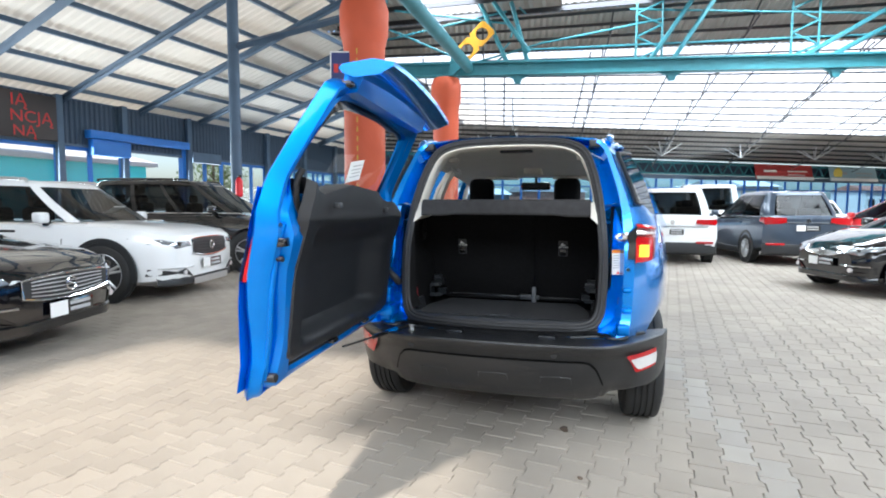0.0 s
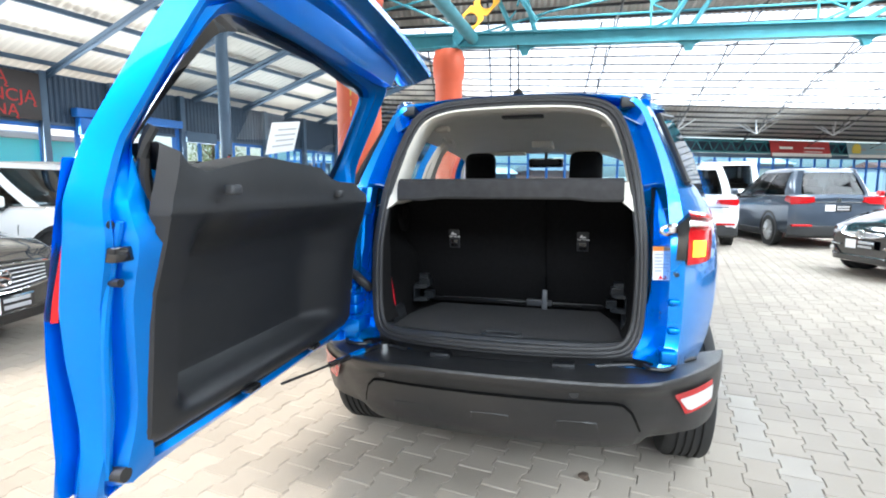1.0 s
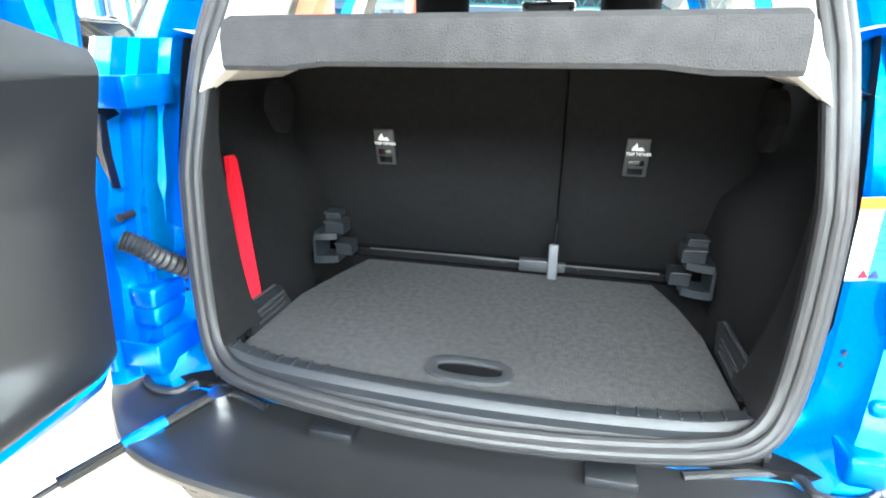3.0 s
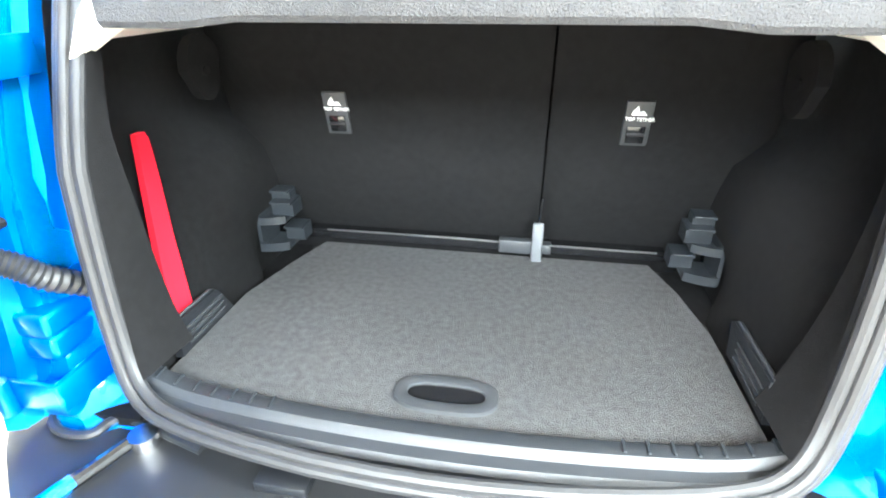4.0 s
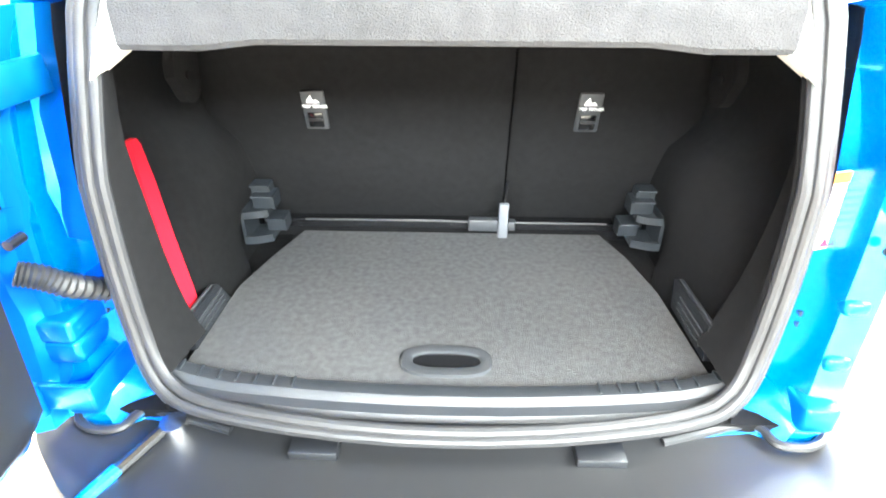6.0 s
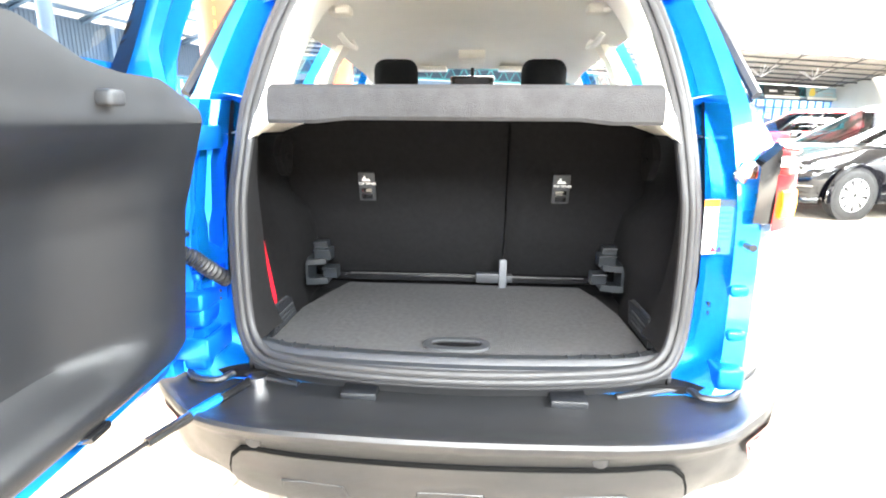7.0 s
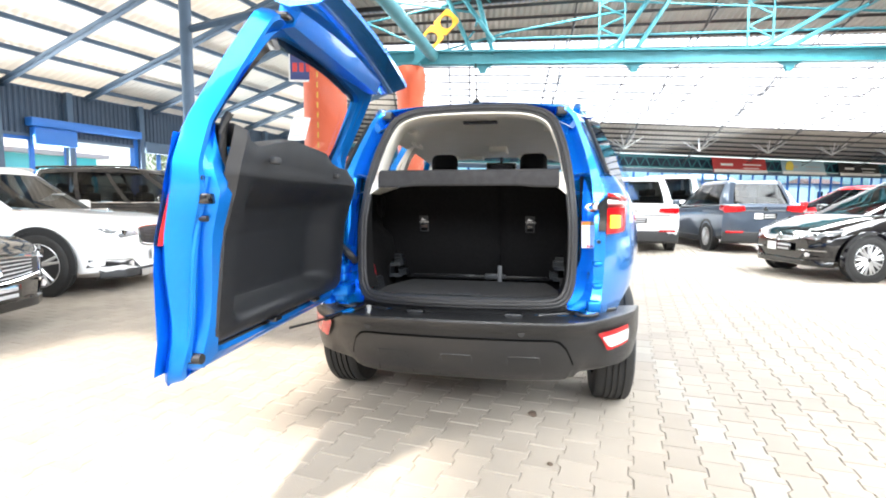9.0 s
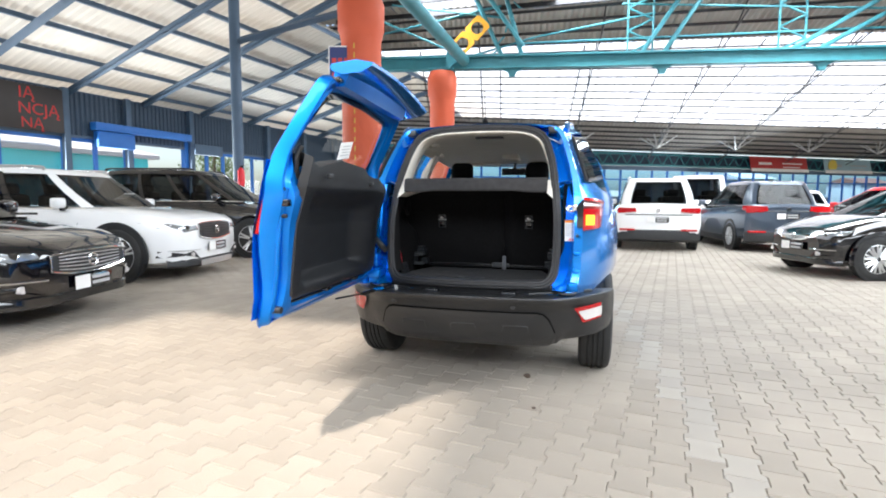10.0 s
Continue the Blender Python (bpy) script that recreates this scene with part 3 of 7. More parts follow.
for xa, xb in zip(xs, xs[1:]):
    for ya, yb in zip(ys, ys[1:]):
        cx, cy = (xa + xb) / 2, (ya + yb) / 2
        if cx < -4.6 and cy < 14 and cx < -4.7:
            if cx < -5.0:
                continue
        if any(abs(cx - s[0]) < s[2] / 2 and abs(cy - s[1]) < s[3] / 2 for s in UNSEEN_OPENINGS):
            continue
        tgt = bc if any(inside(cx, cy, c) for c in SUNHOLES) else bs if any(inside(cx, cy, c) for c in CLEAR) else bm
        n = max(2, int((xb - xa) / 0.12))
        loft(tgt, [[Vector((xa + (xb - xa) * i / n, y, ROOF_Z + (0.05 if i % 2 else 0))) for i in range(n + 1)] for y in (ya, yb)], closed=False)
struct("roof_forecourt", bm, ROOF_GREY, "grey corrugated roof sheets with added light openings", "roof", smooth=False)
struct("sun_patch_roof_light", bc, SHEET_CLEAR, "unseen clear roof light placed to shape the sun patch", "roof light", smooth=False)
struct("roof_lights", bs, SHEET, "bright translucent roof light sheets", "roof light", smooth=False)
for k, y in enumerate(np.arange(8.0, 18.2, 1.2)):
    bm = B()
    box(bm, -8, 30, float(y) - 0.04, float(y) + 0.04, ROOF_Z - 0.2, ROOF_Z - 0.05)
    struct(f"forecourt_purlin_{k}", bm, STEEL_DARK, "dark steel purlin under the roof", "purlin", smooth=False)

# ---- far wall ----
bm = B()
for u0, u1 in ((-20, 40),):
    for z in (3.55, 4.25):
        loft(bm, [[far(u, z - 0.06, -0.1), far(u, z - 0.06, 0.1), far(u, z + 0.06, 0.1), far(u, z + 0.06, -0.1)] for u in (u0, u1)], True, True, True)
u = -20.0
k = 0
while u < 40:
    cyl(bm, far(u, 3.55 if k % 2 else 4.25), far(u + 0.45, 4.25 if k % 2 else 3.55), 0.04, n=5)
    u += 0.45
    k += 1
struct("far_truss", bm, TEAL, "teal lattice girder over the far windows", "girder", smooth=False)
bm = B()
loft(bm, [[far(u, 3.62, 0.25), far(u, 3.62, 0.35), far(u, 4.4, 0.35), far(u, 4.4, 0.25)] for u in (-20, 40)], True, True, True)
struct("far_fascia", bm, WALL_BLUE, "dark fascia behind the far girder", "fascia", smooth=False)
bm = B()
loft(bm, [[far(u, 3.2, -0.1), far(u, 3.2, 0.25), far(u, 3.46, 0.25), far(u, 3.46, -0.1)] for u in (-20, 40)], True, True, True)
loft(bm, [[far(u, 0, 0), far(u, 0, 0.25), far(u, 0.5, 0.25), far(u, 0.5, 0)] for u in (-20, 40)], True, True, True)
struct("wall_north", bm, STEEL_BLUE, "dark blue lintel and plinth of the far wall", "wall", smooth=False)
for k in range(25):
    u = -20 + 2.4 * k
    win = tagged(new(f"window_far_{k}"), "far window with blue mullions", "window", kind="structure")
    bm = B()
    for a in (0.0, 1.2):
        loft(bm, [[far(u + a, z, 0.05), far(u + a + 0.11, z, 0.05), far(u + a + 0.11, z, 0.15), far(u + a, z, 0.15)] for z in (0.5, 3.2)], True, True, True)
    for z in (0.5, 2.55):
        loft(bm, [[far(u + a, z, 0.06), far(u + a, z + 0.08, 0.06), far(u + a, z + 0.08, 0.14), far(u + a, z, 0.14)] for a in (0.0, 2.4)], True, True, True)
    part("window_frame", bm, FRAME_BLUE, win, smooth=False)
    for a in (0.11, 1.31):
        bm = B()
        loft(bm, [[far(u + a, z, 0.095), far(u + a + 1.09, z, 0.095), far(u + a + 1.09, z, 0.105), far(u + a, z, 0.105)] for z in (0.58, 3.2)], True, True, True)
        part("pane", bm, GLASS_BLUE, win, smooth=False).visible_shadow = False
rnd_far = random.Random(21)
u = -19.0
while u < 39:
    w, h, d0 = rnd_far.uniform(1.8, 5.0), rnd_far.uniform(1.3, 3.4), rnd_far.uniform(3.0, 7.0)
    hut = thing("far_house", "small rendered building outside the far windows", "building")
    bm = B()
    loft(bm, [[far(u, z, d0), far(u + w, z, d0), far(u + w, z, d0 + 3), far(u, z, d0 + 3)] for z in (0.0, h)], True, True, True)
    part("wall", bm, rnd_far.choice(RENDER_WALLS), hut, smooth=False)
    bm = B()
    loft(bm, [[far(u - 0.15, h, d0 - 0.2), far(u - 0.15, h + 0.5, d0 + 1.5), far(u - 0.15, h, d0 + 3.2)], [far(u + w + 0.15, h, d0 - 0.2), far(u + w + 0.15, h + 0.5, d0 + 1.5), far(u + w + 0.15, h, d0 + 3.2)]], True, True, True)
    part("roof", bm, rnd_far.choice(RENDER_WALLS), hut, smooth=False)
    for kk in range(int(w / 1.3)):
        bm = B()
        a = u + 0.4 + 1.3 * kk
        loft(bm, [[far(a, z, d0 - 0.03), far(a + 0.7, z, d0 - 0.03), far(a + 0.7, z, d0 + 0.02), far(a, z, d0 + 0.02)] for z in (h * 0.35, h * 0.75)], True, True, True)
        part("window", bm, GLOSS_BLACK, hut, smooth=False)
    u += w + rnd_far.uniform(0.2, 1.5)
BANNERS = [(11.7, 5.1, BANNER_RED, "red"), (18.4, 4.6, BANNER_BLUE, "blue"), (24.6, 4.8, BANNER_BLACK, "black"), (30.5, 4.5, BANNER_BLUE, "blue")]
for u, w, m_, tone in BANNERS:
    ban = thing("banner", f"{tone} advertising banner hung on the far girder", "banner", None, "banners on the far girder")
    bm = B()
    tilt = 0.25
    loft(bm, [[far(u, 3.3, -0.2 - tilt), far(u + w, 3.3, -0.2 - tilt), far(u + w, 4.35, -0.2), far(u, 4.35, -0.2)], [far(u, 3.3, -0.17 - tilt), far(u + w, 3.3, -0.17 - tilt), far(u + w, 4.35, -0.17), far(u, 4.35, -0.17)]], True, True, True)
    part("sheet", bm, m_, ban, smooth=False)
    for a, b, z0, z1 in ((0.14, 0.36, 3.78, 3.95), (0.55, 0.9, 3.85, 3.93), (0.55, 0.85, 3.6, 3.66)):
        bm = B()
        zz = lambda z: -0.22 - tilt * (4.35 - z) / 1.05
        loft(bm, [[far(u + w * a, z0, zz(z0) - d), far(u + w * b, z0, zz(z0) - d), far(u + w * b, z1, zz(z1) - d), far(u + w * a, z1, zz(z1) - d)] for d in (0.0, 0.01)], True, True, True)
        part("print_bar", bm, WHITE_CARD if tone != "blue" else PRINT_GREY, ban, smooth=False)
    if tone == "blue":
        bm = B()
        c = far(u + 0.75, 3.85, -0.36)
        cyl(bm, c, c - FAR_N * 0.02, 0.42, n=24)
        part("emblem", bm, BANNER_YEL, ban)
    bm = B()
    zz = -0.24 - tilt
    loft(bm, [[far(u, 3.3, zz - d), far(u + w, 3.3, zz - d), far(u + w, 3.52, zz + 0.05 - d), far(u, 3.52, zz + 0.05 - d)] for d in (0.0, 0.01)], True, True, True)
    part("lower_strip", bm, WHITE_CARD, ban, smooth=False)
# walls that close the hall behind and beside the camera
bm = B()
box(bm, -26, 32, -24.2, -24, 0, 7.6)
struct("wall_south", bm, WALL_PALE, "pale plain hall wall behind the forecourt", "wall")
bm = B()
box(bm, 32, 32.2, -24, 60, 0, 7.6)
struct("wall_east", bm, WALL_PALE, "pale plain hall wall", "wall")

# ---- outside the side wall ----
house = thing("outbuilding", "low turquoise rendered building with a grey roof outside", "building", Matrix.Translation(hall(-14, -12, 0)) @ Matrix.Rotation(HALL, 4, "Z"))
bm = B()
box(bm, -6, 0, 0, 27, -0.03, 3.5)
part("wall", bm, TURQ, house, smooth=False)
bm = B()
prism(bm, [(-6.4, 3.5), (0.5, 3.5), (0.5, 3.72), (-3, 4.5), (-6.4, 3.72)], "y", -0.4, 27.4)
part("roof", bm, ROOF_OUT, house, smooth=False)
for k in range(5):
    bm = B()
    box(bm, 0, 0.06, 2 + 4 * k, 3.4 + 4 * k, 0.9, 2.2, 0.01)
    part("window", bm, GLOSS_BLACK, house, smooth=False)


def tree(p, h, seed, label):
    rnd = random.Random(seed)
    tr = thing("tree", label, "tree", Matrix.Translation(p))
    bm = B()
    tube(bm, [(0, 0, -0.05), (0.05, 0, h * 0.3), (0, 0.08, h * 0.6), (0.1, 0, h * 0.85)], [0.16, 0.12, 0.08, 0.03], 8)
    for k in range(8):
        a = k * 2.4
        z = h * (0.3 + 0.06 * k)
        tube(bm, [(0, 0, z), (0.5 * math.cos(a), 0.5 * math.sin(a), z + 0.5), (1.2 * math.cos(a), 1.2 * math.sin(a), z + 0.9)], [0.05, 0.035, 0.01], 6)
    part("trunk", bm, BARK, tr)
    bm = B()
    for k in range(1500):
        a, r, z = rnd.uniform(0, 6.28), rnd.uniform(0.2, 1.0) ** 0.6, rnd.uniform(0.3, 1.05)
        rad = r * h * 0.33 * (1.1 - abs(z - 0.62)) * (0.8 + 0.35 * math.sin(3 * a + z * 7))
        c = Vector((rad * math.cos(a), rad * math.sin(a), z * h))
        q = Euler((rnd.uniform(0, 6), rnd.uniform(0, 6), rnd.uniform(0, 6))).to_matrix()
        s = rnd.uniform(0.06, 0.13)
        bm.faces.new([bm.verts.new(c + q @ Vector(v)) for v in ((-s, 0, 0), (0, -s * 0.5, 0.02), (s, 0, 0), (0, s * 0.5, 0.02))])
    part("crown", bm, LEAF, tr, smooth=False)
    return tr


tree(hall(16, -10, -0.03), 5.6, 3, "leafy green tree outside the gateway")
tree(hall(20.5, -14, -0.03), 6.5, 4, "taller green tree beyond the gateway")
# ---- the blue car with its open tailgate ----
CAR = Matrix.Translation((0.04, 2.988, 0))


def lean(z):
    return interp(z, [0.3, 0.58, 0.64, 0.72, 1.0, 1.2, 1.53, 1.65], [-0.05, -0.05, -0.02, 0.0, 0.03, 0.09, 0.26, 0.33])


def mirror_ring(half):
    """A closed outline from its right half, bottom centre to top centre."""
    return list(half) + [(-x, z) for x, z in reversed(half) if abs(x) > 1e-6]


def refine(half, per=3):
    return [(p.x, p.y) for p in smooth_path([(x, z, 0) for x, z in half], per)]


def bow(x, z):
    """How far the lower opening bulges out towards the bumper."""
    return 0.074 * max(0.0, 1 - (x / 0.50) ** 2) * interp(z, [0.66, 0.80], [1, 0])


def open_y(x, z):
    return lean(z) - bow(x, z)


SEAL = refine([(0, .630), (.25, .630), (.40, .632), (.462, .647), (.496, .70), (.507, .81), (.509, .95), (.502, 1.08), (.479, 1.27), (.443, 1.42), (.392, 1.52), (.29, 1.563), (.15, 1.576), (0, 1.579)])
INNER = refine([(0, .649), (.25, .649), (.39, .651), (.444, .664), (.474, .712), (.487, .81), (.490, .95), (.483, 1.08), (.459, 1.265), (.424, 1.405), (.374, 1.495), (.28, 1.536), (.15, 1.548), (0, 1.551)])
FLANGE = refine([(0, .605), (.25, .605), (.42, .605), (.51, .615), (.568, .68), (.580, .82), (.582, .95), (.576, 1.08), (.556, 1.25), (.514, 1.42), (.455, 1.54), (.31, 1.580), (.15, 1.592), (0, 1.594)])
EDGE = refine([(0, .575), (.25, .575), (.44, .575), (.56, .58), (.596, .68), (.603, .82), (.605, .95), (.601, 1.08), (.583, 1.25), (.536, 1.43), (.475, 1.555), (.32, 1.588), (.15, 1.599), (0, 1.601)])
SHOULDER = refine([(0, .566), (.25, .566), (.46, .566), (.60, .57), (.640, .68), (.650, .82), (.652, .95), (.648, 1.08), (.618, 1.25), (.558, 1.44), (.495, 1.565), (.33, 1.594), (.15, 1.605), (0, 1.607)])
OUT1 = refine([(0, .56), (.25, .56), (.48, .56), (.68, .56), (.755, .68), (.775, .82), (.775, .95), (.76, 1.10), (.69, 1.25), (.60, 1.44), (.53, 1.575), (.34, 1.603), (.15, 1.614), (0, 1.616)])
OUT2 = refine([(0, .55), (.25, .55), (.50, .55), (.74, .54), (.855, .66), (.875, .82), (.872, .95), (.84, 1.10), (.765, 1.25), (.68, 1.45), (.58, 1.59), (.35, 1.622), (.15, 1.634), (0, 1.636)])
car = thing("blue_compact_suv", "bright metallic blue compact SUV with its tailgate open", "car", CAR)


def ring3(half, dy, swell=0.0):
    return [(x, lean(z) - bow(x, z) * swell + dy, z) for x, z in mirror_ring(half)]


bm = B()
rings = [ring3(SEAL, 0.035, 0.8), ring3(FLANGE, 0.085), ring3(EDGE, 0.008), ring3(SHOULDER, 0.0), ring3(OUT1, 0.14),
         [(x, 0.55, z) for x, z in mirror_ring(OUT2)], [(x * 1.01, 0.95, z) for x, z in mirror_ring(OUT2)],
         [(x * 1.01, 1.5, z) for x, z in mirror_ring(OUT2)], [(x, 2.25, min(z, 1.58)) for x, z in mirror_ring(OUT2)]]
loft(bm, rings)
kill = []
for f in bm.faces:
    c = f.calc_center_median()
    if c.y > 0.40 and 1.13 < c.z < 1.56 and abs(c.x) > 0.56:
        kill.append(f)
    elif c.y > 0.3 and c.z < 0.6:
        kill.append(f)
bmesh.ops.delete(bm, geom=kill, context="FACES")
part("body", bm, BLUE, car, "metallic blue bodywork")
bm = B()
loft(bm, [[(-.86, 2.25, .5), (-.84, 2.25, 1.07), (-.4, 2.25, 1.09), (.4, 2.25, 1.09), (.84, 2.25, 1.07), (.86, 2.25, .5)],
          [(-.86, 2.8, .5), (-.82, 2.8, 1.02), (-.4, 2.8, 1.07), (.4, 2.8, 1.07), (.82, 2.8, 1.02), (.86, 2.8, .5)],
          [(-.84, 3.3, .48), (-.80, 3.3, .95), (-.4, 3.32, 1.0), (.4, 3.32, 1.0), (.80, 3.3, .95), (.84, 3.3, .48)],
          [(-.72, 3.62, .42), (-.68, 3.62, .80), (-.35, 3.68, .86), (.35, 3.68, .86), (.68, 3.62, .80), (.72, 3.62, .42)]], True, False, True)
part("bonnet", bm, BLUE, car)
for sx in (1, -1):
    # pillars and side glass
    for ya, yb, yc, yd in ((0.62, 0.80, 0.80, 0.86), (1.32, 1.42, 1.32, 1.42), (2.50, 2.58, 2.10, 2.20)):
        bm = B()
        ring = lambda z, a, b, x: [(sx * x, a, z), (sx * x, b, z), (sx * (x - 0.05), b, z), (sx * (x - 0.05), a, z)]
        loft(bm, [ring(1.10, ya, yb, 0.845), ring(1.36, (ya + yc) / 2, (yb + yd) / 2, 0.75), ring(1.59, yc, yd, 0.61)], True, True, True)
        part("pillar", bm, BLUE, car)
        bm = B()
        ring = lambda z, a, b, x: [(sx * x, a, z), (sx * x, b, z), (sx * (x - 0.02), b, z), (sx * (x - 0.02), a, z)]
        loft(bm, [ring(1.10, ya - 0.015, yb + 0.015, 0.792), ring(1.36, (ya + yc) / 2 - 0.015, (yb + yd) / 2 + 0.015, 0.697), ring(1.57, yc - 0.015, yd + 0.015, 0.565)], True, True, True)
        part("pillar_trim", bm, PILLAR, car, "cream pillar trim")
    bm = B()
    loft(bm, [[(sx * 0.835, 0.3, 1.11), (sx * 0.835, 2.52, 1.11)], [(sx * 0.745, 0.42, 1.36), (sx * 0.745, 2.32, 1.36)], [(sx * 0.61, 0.55, 1.58), (sx * 0.61, 2.14, 1.58)]], closed=False)
    part("side_glass", bm, GLASS, car, "lightly tinted side glass").visible_shadow = False
    # quarter glass wrapping behind the rear pillar
    bm = B()
    loft(bm, [[(sx * 0.672, 0.165, 1.235), (sx * 0.80, 0.50, 1.17)], [(sx * 0.632, 0.25, 1.36), (sx * 0.742, 0.52, 1.36)], [(sx * 0.585, 0.345, 1.50), (sx * 0.665, 0.55, 1.50)]], closed=False)
    part("quarter_glass", bm, GLASS_DARK, car, "dark rear quarter glass")
    bm = B()
    tube(bm, [(sx * 0.668, 0.155, 1.235), (sx * 0.628, 0.24, 1.36), (sx * 0.578, 0.335, 1.505), (sx * 0.655, 0.55, 1.52)], 0.012, 6)
    part("glass_edging", bm, RUBBER, car)
    # roof rail and hinge cover
    bm = B()
    tube(bm, smooth_path([(sx * 0.525, 0.36, 1.555), (sx * 0.54, 0.46, 1.600), (sx * 0.555, 0.8, 1.632), (sx * 0.545, 1.5, 1.625), (sx * 0.53, 1.75, 1.59)], 5), 0.022, 10)
    part("roof_rail", bm, BLUE, car)
    bm = B()
    box(bm, sx * 0.43, sx * 0.495, 0.285, 0.36, 1.535, 1.578, 0.008)
    part("hinge_cover", bm, PLASTIC, car, "small black cover at the roof corner")
bm = B()
loft(bm, [[(-.72, 2.62, 1.08), (.72, 2.62, 1.08)], [(-.56, 2.16, 1.50), (.56, 2.16, 1.50)]], closed=False)
part("windscreen", bm, GLASS, car).visible_shadow = False
bm = B()
tube(bm, [(0, 0.46, 1.615), (0, 0.47, 1.645), (0.0, 0.48, 1.66)], [0.030, 0.022, 0.010], 10)
tube(bm, [(0, 0.48, 1.655), (0, 0.43, 1.84)], [0.004, 0.003], 6)
part("antenna", bm, GLOSS_BLACK, car, "short black roof antenna")

# weather seal round the opening
loop = [(x, open_y(x, z) + 0.012, z) for x, z in mirror_ring(SEAL)]
for r, k, dy in ((0.010, 0.975, -0.002), (0.0085, 1.0, -0.010), (0.010, 1.026, 0.0)):
    cz = 1.09
    pts = [Vector((x * k, y + dy, cz + (z - cz) * (1 + (k - 1) * 1.05))) for x, y, z in loop]
    rings = []
    for i, p in enumerate(pts):
        d = (pts[(i + 1) % len(pts)] - pts[i - 1]).normalized()
        nn = Vector((0, 1, 0))
        s_ = d.cross(nn).normalized()
        rings.append([p + (s_ * math.cos(a) + nn * math.sin(a)) * r for a in np.linspace(0, 2 * math.pi, 11)[:-1]])
    bm = B()
    loft(bm, rings + [rings[0]])
    part("door_seal", bm, SEAL_RUBBER, car, "grey-black rubber seal lip round the tailgate opening")
# inner reveal: cream above, felt below
for name, m_, lab, cond in (("pillar_lining", PILLAR, "cream lining round the upper opening", lambda z: z > 1.155), ("side_lining", FABRIC, "black felt lining round the lower opening", lambda z: 0.67 < z <= 1.19)):
    ringp = mirror_ring(INNER)
    idx = [i for i, (x, z) in enumerate(ringp) if cond(z)]
    runs, cur = [], [idx[0]]
    for i in idx[1:]:
        if i == cur[-1] + 1:
            cur.append(i)
        else:
            runs.append(cur)
            cur = [i]
    runs.append(cur)
    for run in runs:
        bm = B()
        rp = [ringp[i] for i in run]
        if name == "pillar_lining":
            rows = [[(x * 1.03, open_y(x, z) + 0.022, z + (0.012 if z > 1.4 else 0)) for x, z in rp], [(x, open_y(x, z) + 0.012, z) for x, z in rp], [(x * 0.985, open_y(x, z) + 0.03, z - (0.006 if z > 1.4 else 0)) for x, z in rp],
                    [(x * 1.0, lean(z) + 0.11, z - (0.004 if z > 1.4 else 0)) for x, z in rp], [(x * 1.06, lean(z) + 0.28, min(z + 0.01, 1.56)) for x, z in rp]]
        else:
            # a deep felt cheek that stands in front of the side pocket
            reach = lambda z: interp(z, [0.64, 0.72, 0.80, 1.0, 1.18], [0.095, 0.105, 0.105, 0.095, 0.09])
            near_ = rp[0][0] < 0
            flare = lambda z: interp(z, [0.64, 0.73, 0.82, 0.92, 1.03, 1.18], [0.965, 0.975, 0.978, 0.975, 0.985, 1.02] if near_ else [0.98, 0.985, 1.01, 1.022, 1.025, 1.02])
            rows = [[(x * 1.03, open_y(x, z) + 0.02, z) for x, z in rp], [(x, open_y(x, z) + 0.010, z) for x, z in rp], [(x * 0.992, open_y(x, z) + 0.022, z) for x, z in rp],
                    [(x * (1 + flare(z)) / 2, max(reach(z) * 0.5, open_y(x, z) + 0.04), z) for x, z in rp], [(x * flare(z), max(reach(z), open_y(x, z) + 0.05), z) for x, z in rp],
                    [(x * flare(z) + math.copysign(0.008, x), max(reach(z), open_y(x, z) + 0.05) + 0.006, z) for x, z in rp], [(x * 1.12, max(reach(z), open_y(x, z) + 0.05) + 0.008, z) for x, z in rp]]
        loft(bm, rows, closed=False)
        part(name, bm, m_, car, lab)
for sx in (1, -1):
    bm = B()
    loft(bm, [[(sx * 0.478, 0.060, 1.132), (sx * 0.482, 0.10, 1.132), (sx * 0.43, 0.14, 1.175), (sx * 0.43, 0.09, 1.175)],
              [(sx * 0.468, 0.12, 1.24), (sx * 0.470, 0.16, 1.24), (sx * 0.42, 0.2, 1.24), (sx * 0.42, 0.13, 1.24)]], True, True, True)
    part("shelf_support", bm, PILLAR, car, "cream bracket under the parcel shelf")
    bm = B()
    loft(bm, [[(sx * 0.56, 0.12, 1.235), (sx * 0.56, 0.66, 1.235)], [(sx * 0.42, 0.12, 1.205), (sx * 0.42, 0.6, 1.205)], [(sx * 0.42, 0.12, 1.185), (sx * 0.42, 0.6, 1.185)], [(sx * 0.56, 0.12, 1.14), (sx * 0.56, 0.62, 1.14)]], closed=False)
    part("shelf_ledge", bm, PILLAR, car)
# headliner
bm = B()
xs_ = np.linspace(-0.6, 0.6, 15)
loft(bm, [[(float(x), y, 1.572 + dz - (0.16 if y < 0.4 else 0.095) * abs(float(x) / 0.6) ** 4) for x in xs_] for y, dz in ((0.28, -0.025), (0.5, 0.0), (1.0, 0.005), (1.5, -0.015), (1.9, -0.045), (2.15, -0.09))], closed=False)
part("headliner", bm, HEADLINER, car, "pale grey fabric headliner")
